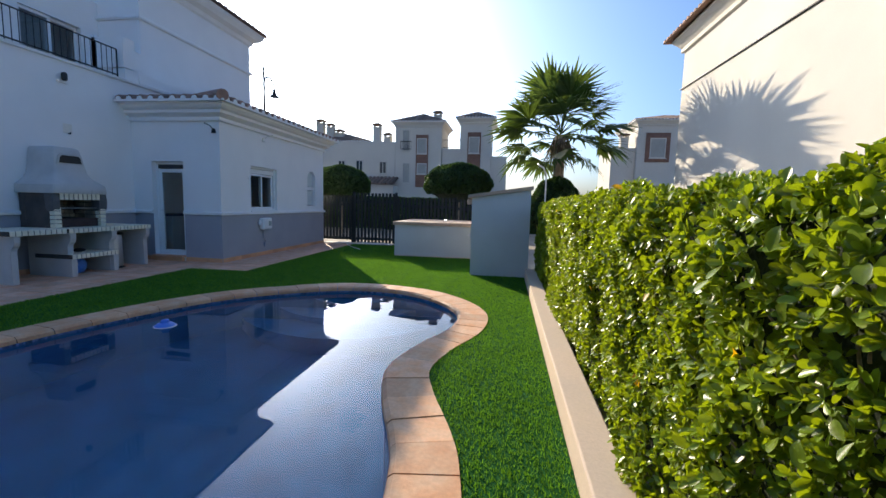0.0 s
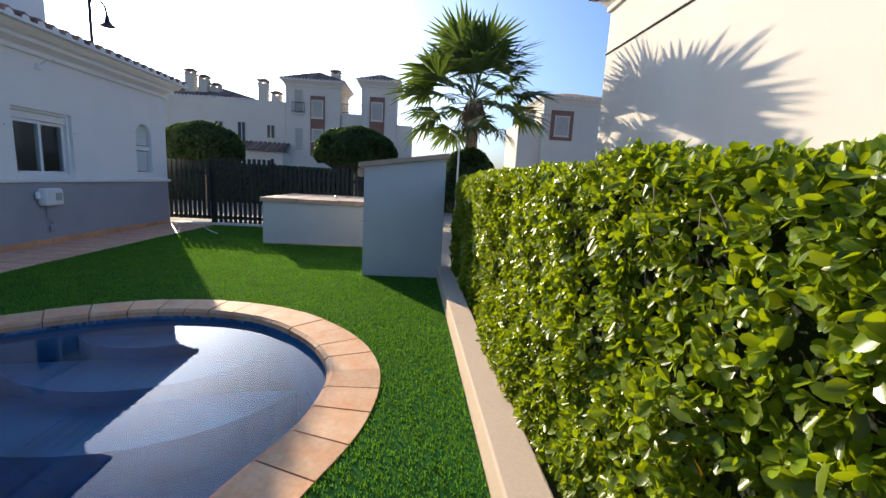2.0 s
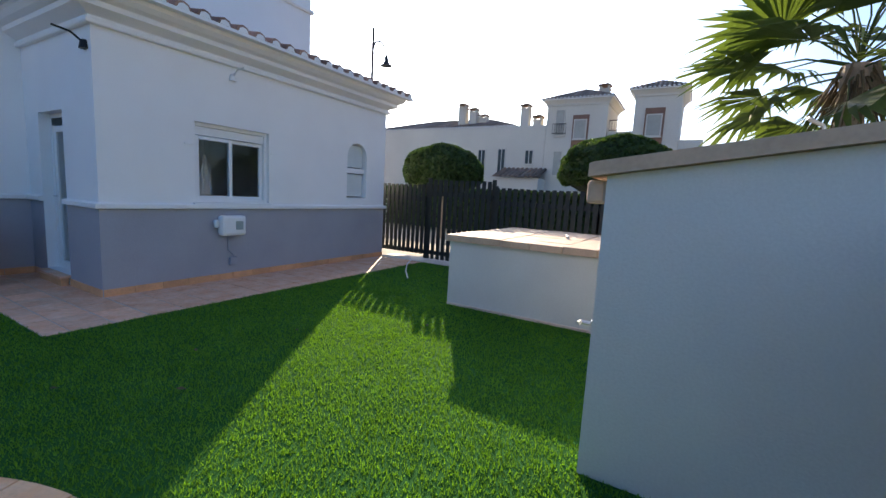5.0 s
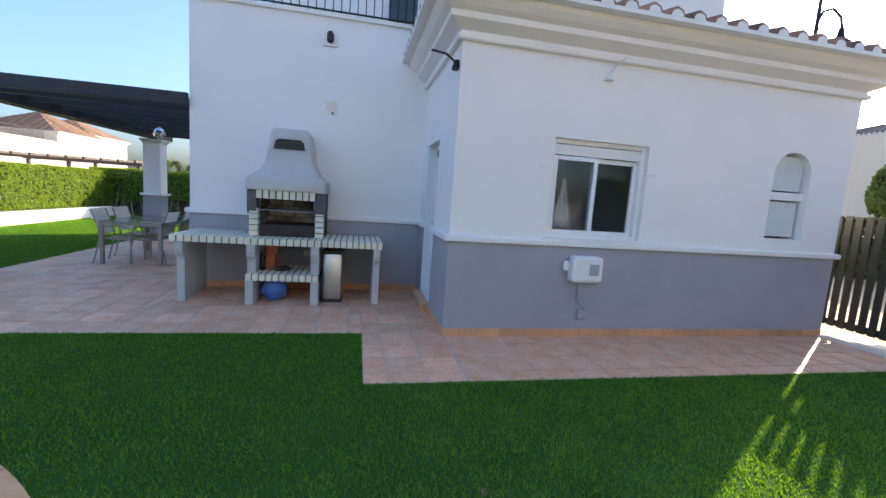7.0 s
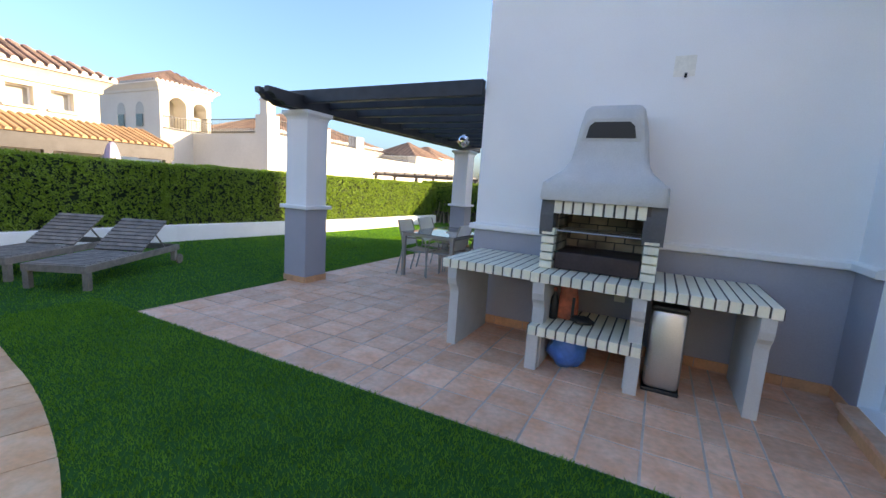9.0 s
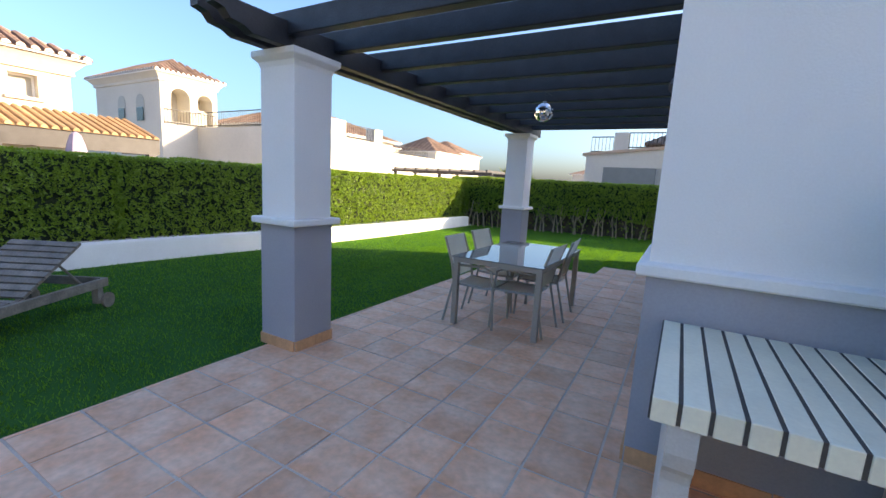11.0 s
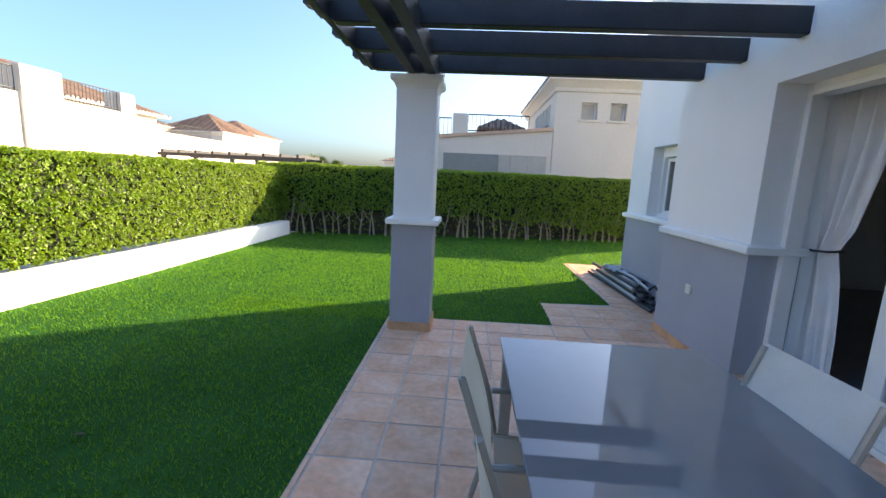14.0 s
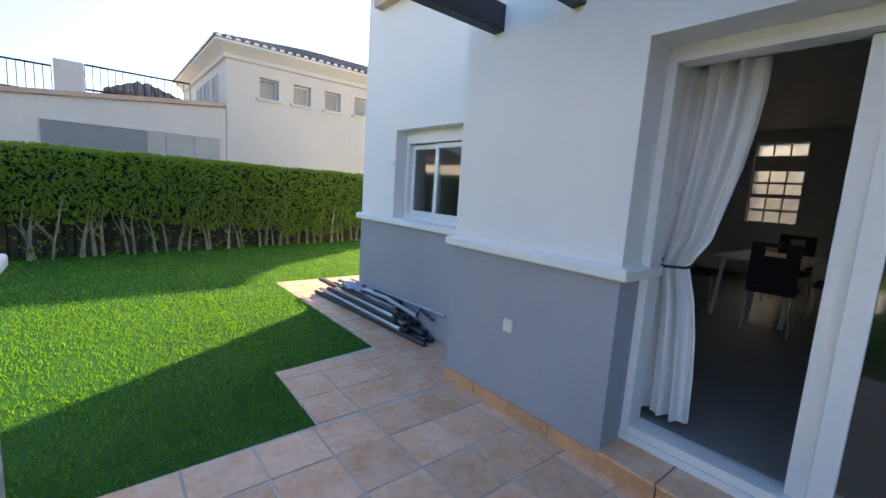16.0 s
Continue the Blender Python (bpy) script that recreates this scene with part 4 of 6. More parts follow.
# hood: rows of half width, depth front, height
rows = [(0.50, 1.40, 1.47), (0.51, 1.395, 1.49), (0.50, 1.41, 1.62), (0.44, 1.45, 1.67), (0.36, 1.52, 1.74), (0.31, 1.58, 1.84), (0.285, 1.61, 2.0), (0.265, 1.63, 2.15), (0.24, 1.65, 2.27), (0.21, 1.69, 2.305), (0.10, 1.80, 2.315)]
bm = B()
rings = []
cx = -1.90
for h, f, z in rows:
    r = min(0.06, h * 0.25)
    pts = [(cx - h, 2.19), (cx - h, f + r), (cx - h + r * 0.3, f + r * 0.3), (cx - h + r, f), (cx + h - r, f), (cx + h - r * 0.3, f + r * 0.3), (cx + h, f + r), (cx + h, 2.19)]
    rings.append([bm.verts.new((x, y, z)) for x, y in pts])
for u, v in zip(rings, rings[1:]):
    for k in range(8):
        bm.faces.new((u[k], u[(k + 1) % 8], v[(k + 1) % 8], v[k]))
bm.faces.new(rings[0]), bm.faces.new(rings[-1])
hood = part("hood", bm, CONC, bq, "smooth pale concrete chimney hood", True)
# black slab on the closed hood; its colour stands for the shaded outlet hollow
bm = B()
prism(bm, [(-2.10, 2.02), (-1.70, 2.02), (-1.72, 2.12), (-1.76, 2.155), (-2.04, 2.155), (-2.08, 2.12)], "y", 1.600, 1.70)
part("smoke_outlet_shade", bm, BLACK, hood, "black slab as the shaded smoke outlet")
bm = B()
prism(bm, [(-2.14, 1.995), (-1.66, 1.995), (-1.69, 2.14), (-1.74, 2.185), (-2.06, 2.185), (-2.11, 2.14)], "y", 1.606, 1.66)
part("outlet_rim", bm, CONC, hood)
box_part("name_plate", (-1.72, -1.52, 1.385, 1.40, 1.50, 1.535), CONC, hood)

# things on and under the barbecue
tr = thing("rubbish_bin", (-1.28, 1.55, 0), "tall brushed steel rubbish bin with black base", "bin")
bm = B()
box(bm, -1.41, -1.15, 1.36, 1.72, 0.03, 0.68, 0.045)
part("body", bm, STEEL, tr, smooth=True)
box_part("base", (-1.415, -1.145, 1.355, 1.725, 0.0, 0.035), BLACK, tr, bevel=0.01)
box_part("lid", (-1.415, -1.145, 1.355, 1.725, 0.68, 0.715), BLACK, tr, bevel=0.015)


def sack(name, at, r, h, material, label, category, seed):
    rng = random.Random(seed)
    bm = B()
    bmesh.ops.create_icosphere(bm, subdivisions=3, radius=1.0)
    for v in bm.verts:
        p = v.co.copy()
        k = 1 + 0.22 * noise.noise(p * 2.3 + Vector((seed, 0, 0))) + 0.14 * abs(noise.noise(p * 5 + Vector((0, seed, 0)))) - 0.06 * abs(p.z) ** 3
        v.co = Vector((at[0] + p.x * r[0] * k, at[1] + p.y * r[1] * k, max(at[2], at[2] + h * 0.48 + p.z * h * 0.52 * k)))
    t = thing(name, at, label, category)
    part("bag", bm, material, t, smooth=True)
    return t


BLUEB = mat("blue_plastic_bag", (0.04, 0.20, 0.60), 0.3, 0, 0.15, 30, 8, 0.4)


def crumpled(name, at, w, d, h, top, material, label, category, seed):
    """A standing bag: a soft box, narrower at the top, with pressed-in creases."""
    bm = B()
    bmesh.ops.create_cube(bm, size=2.0)
    bmesh.ops.subdivide_edges(bm, edges=bm.edges[:], cuts=7, use_grid_fill=True)
    for v in bm.verts:
        p = v.co.copy()
        r = max(abs(p.x), abs(p.y), 0.001) / max(math.hypot(p.x, p.y), 0.001)
        k = (0.55 + 0.45 * r) * (1 + (top - 1) * (p.z + 1) / 2)
        c = 0.16 * noise.noise(p * 1.6 + Vector((seed, 0, 0))) + 0.20 * abs(noise.noise(p * 3.4 + Vector((0, seed, 0))))
        v.co = Vector((at[0] + p.x * w * (k + c), at[1] + p.y * d * (k + c), at[2] + h * (0.5 + 0.5 * p.z * (1 if p.z < 0 else 1 - 0.10 * (p.x * p.x + p.y * p.y) + c))))
        v.co.z = max(v.co.z, at[2])
    t = thing(name, at, label, category)
    part("bag", bm, material, t)
    return t


sack("rubbish_bag", (-2.04, 1.47, 0.0), (0.16, 0.14), 0.33, BLUEB, "knotted blue plastic bag under the shelf", "bag", 3)
CHAR = mat("charcoal_bag_paper", (0.62, 0.14, 0.07), 0.5, 0, 0.2, 15, 9, 0.3, (0.08, 0.03, 0.02))
ckb = crumpled("charcoal_bag", (-2.09, 1.60, 0.402), 0.085, 0.055, 0.33, 0.8, CHAR, "red and black crumpled charcoal bag on the shelf", "bag", 5)
box_part("printed_band", (-2.045, -2.02, 1.525, 1.535, 0.44, 0.62), BLACK, ckb, "black printed strip")
bo = thing("bottle", (-2.20, 1.52, 0.402), "black lighter-fluid bottle on the barbecue shelf", "bottle")
bm = B()
lathe(bm, [(0.035, 0.402), (0.04, 0.41), (0.04, 0.55), (0.03, 0.60), (0.014, 0.63), (0.014, 0.66)], 14, -2.20, 1.52)
part("body", bm, BLACK, bo, smooth=True)
bm = B()
lathe(bm, [(0.017, 0.655), (0.017, 0.685), (0.012, 0.69)], 12, -2.20, 1.52)
part("cap", bm, CHAR, bo)
sack("glove", (-1.94, 1.50, 0.402), (0.10, 0.07), 0.07, BLACK, "black crumpled barbecue glove on the shelf", "glove", 8)
bl = thing("toy_ball", (-1.50, 1.36, 0.402), "small black and white toy football", "ball")
bm = B()
bmesh.ops.create_icosphere(bm, subdivisions=2, radius=0.036)
bmesh.ops.translate(bm, verts=bm.verts, vec=(-1.50, 1.36, 0.437))
part("sphere", bm, mat("white_ball_plastic", (0.75, 0.75, 0.73), 0.4, 0, 0.03, 20, 3, 0), bl, smooth=True)
for dx, dy, dz in ((0, -0.034, 0.01), (-0.028, -0.01, 0.02), (0.027, -0.018, 0.014), (0, 0.0, 0.035), (0.01, -0.022, -0.026)):
    bm = B()
    bmesh.ops.create_circle(bm, segments=5, radius=0.011, cap_ends=True, matrix=Vector((dx, dy, dz)).to_track_quat("Z", "Y").to_matrix().to_4x4())
    bmesh.ops.translate(bm, verts=bm.verts, vec=Vector((-1.50, 1.36, 0.437)) + Vector((dx, dy, dz)).normalized() * 0.0355)
    part("patch", bm, BLACK, bl)

# ---- sun loungers ----
TEAK = mat("weathered_grey_teak", (0.25, 0.205, 0.17), 0.75, 0, 0.2, 60, 8, 0.25, rand=0.15)


def lounger():
    """Slatted sun lounger, foot at the origin, head along +y."""
    s = thing("sun_lounger", (0, 0, 0), "weathered dark teak slatted sun lounger with raised back", "sun lounger", "sun loungers")
    for x in (-0.37, 0.33):
        box_part("side_rail", (x, x + 0.04, 0.0, 1.95, 0.22, 0.31), TEAK, s, bevel=0.005, world=False)
    box_part("end_rail", (-0.33, 0.33, 0.0, 0.035, 0.22, 0.31), TEAK, s, bevel=0.005, world=False)
    box_part("end_rail", (-0.33, 0.33, 1.915, 1.95, 0.22, 0.31), TEAK, s, bevel=0.005, world=False)
    for x in (-0.375, 0.305):
        box_part("leg", (x, x + 0.07, 0.02, 0.09, 0.0, 0.22), TEAK, s, bevel=0.005, world=False)
        box_part("leg", (x, x + 0.07, 1.80, 1.87, 0.06, 0.22), TEAK, s, bevel=0.005, world=False)
        bm = B()
        tube(bm, [(x - 0.012 if x < 0 else x + 0.072, 1.90, 0.08), (x - 0.04 if x < 0 else x + 0.10, 1.90, 0.08)], 0.08, 16)
        bmesh.ops.holes_fill(bm, edges=bm.edges[:])
        part("wheel", bm, TEAK, s, "small dark wheel", world=False)
    for i in range(12):
        y = 0.05 + i * 0.083
        box_part("slat", (-0.335, 0.335, y, y + 0.062, 0.296, 0.318), TEAK, s, world=False)
    back = None
    ang = radians(32)
    for i in range(9):
        u = 0.03 + i * 0.083
        bm = B()
        box(bm, -0.335, 0.335, u, u + 0.062, -0.011, 0.011)
        bmesh.ops.rotate(bm, verts=bm.verts, matrix=Matrix.Rotation(ang, 3, "X"))
        bmesh.ops.translate(bm, verts=bm.verts, vec=(0, 1.05, 0.31))
        if back is None:
            f = B()
            for x in (-0.30, 0.26):
                box(f, x, x + 0.04, 0.0, 0.78, -0.045, -0.012)
            bmesh.ops.rotate(f, verts=f.verts, matrix=Matrix.Rotation(ang, 3, "X"))
            bmesh.ops.translate(f, verts=f.verts, vec=(0, 1.05, 0.31))
            back = part("backrest", f, TEAK, s, world=False)
        ob = part("slat", bm, TEAK, back, world=False)
    for x in (-0.25, 0.25):
        bm = B()
        tube(bm, [(x, 1.50, 0.54), (x, 1.75, 0.28)], 0.012, 6)
        part("prop", bm, TEAK, s, world=False)
    return s


lo = lounger()
lo.matrix_basis = pose(-7.72, -0.06, 0, 0, 0, 30.5)
copy_thing(lo, pose(-8.80, -0.43, 0, 0, 0, 30.5))

# ---- pile of poles beside the wing ----
ANTH = mat("anthracite_aluminium", (0.06, 0.065, 0.072), 0.45, 0.5, 0.08, 60, 5, 0.05)
SILV = mat("bare_aluminium", (0.62, 0.64, 0.66), 0.35, 0.9, 0.05, 60, 5, 0.05)
rng = random.Random(4)
for i in range(18):
    row, k = divmod(i, 4)
    x = -3.15 + 0.060 * k + 0.006 * row + rng.uniform(-0.008, 0.008)
    z = 0.028 + 0.047 * row
    y0, y1 = 8.38 + 0.10 * row + rng.uniform(0.0, 0.3), 10.45 + rng.uniform(-0.5, 0.3)
    dx = rng.uniform(-0.06, 0.03)
    if k == 0 and row == 0:
        x, y0, y1, dx = -3.10, 8.36, 10.65, -0.12
    m = SILV if i in (4, 9, 12, 17) else ANTH
    t = thing("metal_pole", (x, y0, z), ("bare silver" if m is SILV else "dark grey") + " metal awning pole lying by the wall", "pole", "pile of poles")
    bm = B()
    if i % 2:
        box(bm, -0.03, 0.03, 0, y1 - y0, -0.02, 0.02, 0.004)
        bmesh.ops.rotate(bm, verts=bm.verts, matrix=Matrix.Rotation(-dx / (y1 - y0), 3, "Z"))
        part("bar", bm, m, t, world=False)
    else:
        tube(bm, [(0, 0, 0), (dx / 2, (y1 - y0) / 2, 0.0), (dx, y1 - y0, 0)], 0.024, 10)
        part("tube", bm, m, t, smooth=True, world=False)
lp2 = thing("metal_pole", (-2.93, 8.2, 0.2), "bare silver metal pole leaning on the wall foot", "pole", "pile of poles")
bm = B()
tube(bm, [(-2.925, 8.3, 0.30), (-2.93, 9.3, 0.28), (-2.94, 10.2, 0.27)], 0.013, 8)
part("tube", bm, SILV, lp2, smooth=True)
wr = thing("plastic_wrapping", (-3.1, 9.8, 0.25), "crumpled white and blue plastic wrapping on the poles", "wrapping")
bm = B()
grid = [[bm.verts.new((-3.18 + 0.03 * i, 9.55 + 0.06 * j, 0.27 + 0.035 * noise.noise(Vector((i * 0.7, j * 0.5, 2.0))) + 0.02 * math.sin(j * 1.3 + i))) for i in range(8)] for j in range(9)]
for u, v in zip(grid, grid[1:]):
    for i in range(7):
        bm.faces.new((u[i], u[i + 1], v[i + 1], v[i]))
bmesh.ops.solidify(bm, geom=bm.faces[:], thickness=0.004)
part("sheet", bm, mat("pale_blue_plastic", (0.55, 0.68, 0.75), 0.25, 0, 0.1, 30, 7, 0.2), wr, smooth=True)
fold = thing("folded_awning_arm", (-3.05, 8.9, 0.2), "folded silver awning arm lying on the poles", "awning arm")
bm = B()
tube(bm, [(-3.08, 8.55, 0.25), (-3.02, 9.2, 0.27), (-3.06, 10.3, 0.24)], 0.02, 8)
part("arm", bm, SILV, fold, smooth=True)
bm = B()
tube(bm, [(-3.08, 8.55, 0.25), (-2.98, 8.62, 0.29), (-2.95, 8.45, 0.22)], 0.018, 8)
part("elbow", bm, ANTH, fold, smooth=True)
bm = B()
box(bm, -3.00, -2.93, 9.0, 10.0, 0.20, 0.27, 0.02)
part("cloth_roll", bm, BLACK, fold)

# ---- pump housing, shed, fence and gate ----
GREYW = mat("pale_grey_render", (0.60, 0.61, 0.60), 0.85, 0, 0.04, 70, 1.5, 0.2)
SLABT = mat("sandy_clay_slab", (0.58, 0.40, 0.29), 0.75, 0, 0.08, 40, 4, 0.2, rand=0.1)
bx = thing("pump_housing", (3.8, -4.4, 0), "low grey rendered pump housing with clay slab top", "housing")
box_part("wall", (2.62, 4.95, -5.5, -3.30, 0.0, 0.86), GREYW, bx)
for i in range(7):
    for j in range(6):
        a, b = -5.56 + 2.3 * j / 6, -5.56 + 2.3 * (j + 1) / 6
        c, d = 2.56 + 2.42 * i / 7, 2.56 + 2.42 * (i + 1) / 7
        box_part("slab", (c + 0.003, d - 0.003, a + 0.003, b - 0.003, 0.862 + random.uniform(0, 0.006), 0.95 + random.uniform(-0.004, 0.006)), SLABT, bx, bevel=0.006)
bm = B()
tube(bm, [(3.6, -4.6, 0.952), (3.6, -4.6, 0.985), (3.72, -4.55, 0.985), (3.72, -4.55, 0.952)], 0.014, 8)
part("lift_handle", bm, STEEL, bx)
bm = B()
sweep(bm, [(2.62, -3.3), (2.62, -5.5)], [(0, 0.002), (0.015, 0.002), (0.012, 0.03), (0, 0.035)])
part("mortar_foot", bm, GROUT, bx)
sh = thing("garden_shed", (0.8, -6.2, 0), "white rendered lean-to shed with clay tile capping", "shed")
bm = B()
prism(bm, [(-6.80, 0.0), (-5.62, 0.0), (-5.62, 1.60), (-6.80, 1.78)], "x", 0.03, 1.5)
part("wall", bm, GREYW, sh)
for i in range(5):
    a, b = -0.03 + i * 0.32, -0.03 + (i + 1) * 0.32 - 0.004
    bm = B()
    prism(bm, [(-6.84, 1.79), (-5.54, 1.592), (-5.54, 1.655), (-5.56, 1.665), (-6.84, 1.86)], "x", a, b)
    part("cap_tile", bm, SLABT, sh)
bm = B()
box(bm, 0.06, 0.16, -5.62, -5.52, 1.46, 1.58, 0.02)
part("bracket", bm, SLABT, sh)
bm = B()
tube(bm, [(0.10, -5.60, 0.82), (0.10, -5.55, 0.82), (0.06, -5.54, 0.82)], 0.012, 8)
box(bm, 0.04, 0.16, -5.63, -5.61, 0.79, 0.85)
part("latch", bm, STEEL, sh)


def fence_run(name, x, y0, y1, z1, label, category, pitch=0.125, wd=0.082, foot=0.03):
    f = thing(name, (x, (y0 + y1) / 2, 0), label, category, "fence panels")
    n = round((y1 - y0) / pitch)
    for zz in (0.12, z1 - 0.35):
        box_part("rail", (x + 0.022, x + 0.06, y0, y1, zz, zz + 0.09), BLACKFENCE, f)
    for i in range(n):
        y = y0 + (i + 0.5) * (y1 - y0) / n
        box_part("slat", (x, x + 0.02, y - wd / 2, y + wd / 2, foot, z1 + random.uniform(-0.006, 0.006)), BLACKFENCE, f)
    for y in (y0, y1):
        box_part("post", (x + 0.062, x + 0.13, y - 0.035, y + 0.035, 0, z1 + 0.04), BLACKFENCE, f, bevel=0.004)
    return f


fence_run("fence_panel", 5.66, -6.7, -4.6, 1.62, "dark green slatted fence panel", "fence")
fence_run("fence_panel", 5.66, -4.6, -2.55, 1.66, "dark green slatted fence panel", "fence")
fence_run("metal_gate", 5.66, -2.5, -0.95, 1.78, "dark slatted driveway gate with bright gaps", "gate")
# the run past y = 0 is added behind the annex to stop a sun wedge
fence_run("fence_panel", 5.66, -0.9, 1.3, 1.66, "narrow dark slatted side gate with an unseen added run blocking sun", "gate", foot=0.11)
bm = B()
box(bm, 5.24, 5.80, -2.5, 0.0, -0.02, 0.012)
structure("gate_threshold", bm, mat("pale_threshold", (0.62, 0.58, 0.52), 0.7, 0, 0.06, 50, 4, 0.15), "pale stone strip under the gate", "threshold")
pipe = thing("garden_hose", (4.6, -0.9, 0.01), "thin pale hose lying across the turf", "hose")
bm = B()
tube(bm, [(5.2, -0.9, 0.018), (4.7, -1.15, 0.018), (4.1, -1.55, 0.02), (3.6, -1.95, 0.02)], 0.012, 6)
part("tube", bm, PVC, pipe)

# ---- kerbs of the hedges ----
bm = B()
box(bm, -11.0, 0.02, -6.95, -6.74, -0.02, 0.19, 0.012)
structure("kerb_south", bm, mat("sandy_planter_render", (0.66, 0.50, 0.37), 0.85, 0, 0.06, 60, 1.5, 0.2, (0.58, 0.46, 0.36)), "low sandy cream planter wall along the hedge", "planter wall")
bm = B()
WEST = [(-10.72, -6.9), (-10.52, 3.0), (-10.12, 6.1), (-9.92, 8.6), (-9.84, 13.35)]
prism(bm, WEST + [(x - 0.22, y) for x, y in WEST[::-1]], "z", -0.02, 0.34)
bmesh.ops.bevel(bm, geom=[e for e in bm.edges if min(v.co.z for v in e.verts) > 0.3], offset=0.012, segments=2, affect="EDGES")
structure("kerb_west", bm, TRIMW, "low white planter wall along the hedge", "planter wall")

# ---- inside the house ----
NAVY = mat("navy_chair_fabric", (0.02, 0.025, 0.05), 0.6, 0, 0.1, 90, 5, 0.1)
INTW = mat("dim_cream_wall", (0.55, 0.53, 0.49), 0.9, 0, 0.04, 40, 2, 0.1)
SHEER = mat("white_sheer_curtain", (0.80, 0.80, 0.80), 0.9, 0, 0.05, 120, 6, 0.1)
dt = thing("dining_table", (1.2, 6.75, 0.17), "white dining table with splayed legs indoors", "table")
box_part("tabletop", (0.45, 2.1, 6.35, 7.25, 0.88, 0.91), TRIMW, dt, bevel=0.006)
for sx, sy in ((0.55, 6.45), (2.0, 6.45), (0.55, 7.15), (2.0, 7.15)):
    bm = B()
    tube(bm, [(sx + (0.12 if sx < 1 else -0.12), sy, 0.88), (sx - (0.08 if sx < 1 else -0.08), sy, 0.17)], 0.025, 8)
    part("leg", bm, TRIMW, dt)


def dining_chair():
    c = thing("dining_chair", (0, 0, 0), "navy padded dining chair on chrome legs", "chair", "dining chairs")
    bm = B()
    box(bm, -0.22, 0.22, -0.22, 0.22, 0.43, 0.49, 0.02)
    part("seat", bm, NAVY, c, world=False)
    bm = B()
    box(bm, -0.25, -0.21, -0.215, 0.215, 0.50, 0.84, 0.012), box(bm, -0.25, -0.21, -0.215, -0.09, 0.84, 0.94, 0.012), box(bm, -0.25, -0.21, 0.09, 0.215, 0.84, 0.94, 0.012), box(bm, -0.25, -0.21, -0.215, 0.215, 0.94, 0.99, 0.012)
    part("backrest", bm, NAVY, c, "navy back with a hand slot", world=False)
    for x in (-0.2, 0.2):
        for y in (-0.19, 0.19):
            bm = B()
            tube(bm, [(x, y, 0.44), (x * 1.15, y * 1.1, 0.0)], 0.012, 8)
            part("leg", bm, STEEL, c, world=False)
    return c


dc = dining_chair()
dc.matrix_basis = pose(0.35, 6.55, 0.17, 0, 0, 5)
copy_thing(dc, pose(0.9, 7.5, 0.17, 0, 0, -85))
copy_thing(dc, pose(2.3, 6.8, 0.17, 0, 0, 178))
copy_thing(dc, pose(1.5, 6.15, 0.17, 0, 0, 92))
cu = thing("curtain", (-2.75, 6.3, 0.2), "white sheer curtain tied back with a dark cord", "curtain")
bm = B()
rowsz = [2.25, 2.1, 1.9, 1.7, 1.5, 1.3, 1.2, 1.14, 1.08, 0.95, 0.75, 0.5, 0.22]
wide = [0.48, 0.48, 0.46, 0.43, 0.385, 0.34, 0.28, 0.25, 0.265, 0.30, 0.33, 0.35, 0.36]
grid = []
for z, w in zip(rowsz, wide):
    row = []
    for k in range(61):
        u = k / 60
        amp = 0.035 * (0.5 + 0.5 * w / 0.5) + 0.012
        row.append(bm.verts.new((-2.83 + amp * (0.7 * math.sin(u * 21 + 0.6 * math.sin(u * 9)) + 0.45 * math.sin(u * 37 + 1.3)) + 0.006 * math.sin(u * 83 + z * 3), 6.56 - u * w, z)))
    grid.append(row)
for a, b in zip(grid, grid[1:]):
    for k in range(60):
        bm.faces.new((a[k], a[k + 1], b[k + 1], b[k]))
part("drape", bm, SHEER, cu, smooth=True)
bm = B()
tube(bm, [(-2.845, 6.57, 1.16), (-2.90, 6.43, 1.13), (-2.89, 6.30, 1.14), (-2.79, 6.29, 1.15), (-2.78, 6.40, 1.15), (-2.81, 6.57, 1.17)], 0.009, 6)
part("tie_cord", bm, BLACK, cu, "dark tie-back cord")
bm = B()
tube(bm, [(-2.83, 4.7, 2.27), (-2.83, 6.448, 2.27)], 0.012, 8)
part("rail", bm, STEEL, cu)
tv = thing("television", (2.4, 9.7, 1.05), "large black television on the inside wall", "television")
box_part("screen", (1.75, 3.1, 9.70, 9.768, 1.08, 1.92), BLACK, tv, bevel=0.01)
ck = thing("wall_clock", (4.99, 9.15, 2.56), "large round black clock on the inside wall", "clock")
bm = B()
for k in range(32):
    a0, a1 = math.tau * k / 32, math.tau * (k + 1) / 32
    q = [(4.985, 9.15 + r * math.cos(a), 2.56 + r * math.sin(a)) for a in (a0, a1) for r in (0.24, 0.29)]
    v = [bm.verts.new(p) for p in q] + [bm.verts.new((p[0] + 0.03, p[1], p[2])) for p in q]
    bm.faces.new((v[0], v[1], v[3], v[2])), bm.faces.new((v[1], v[5], v[7], v[3])), bm.faces.new((v[0], v[2], v[6], v[4]))
part("rim", bm, BLACK, ck)
for k in range(12):
    a = math.tau * k / 12
    y, z = 9.15 + 0.2 * math.cos(a), 2.56 + 0.2 * math.sin(a)
    box_part("numeral_plate", (4.99, 5.018, y - 0.035, y + 0.035, z - 0.035, z + 0.035), BLACK, ck)
box_part("dial", (5.0, 5.019, 9.03, 9.27, 2.44, 2.68), BLACK, ck, bevel=0.008)
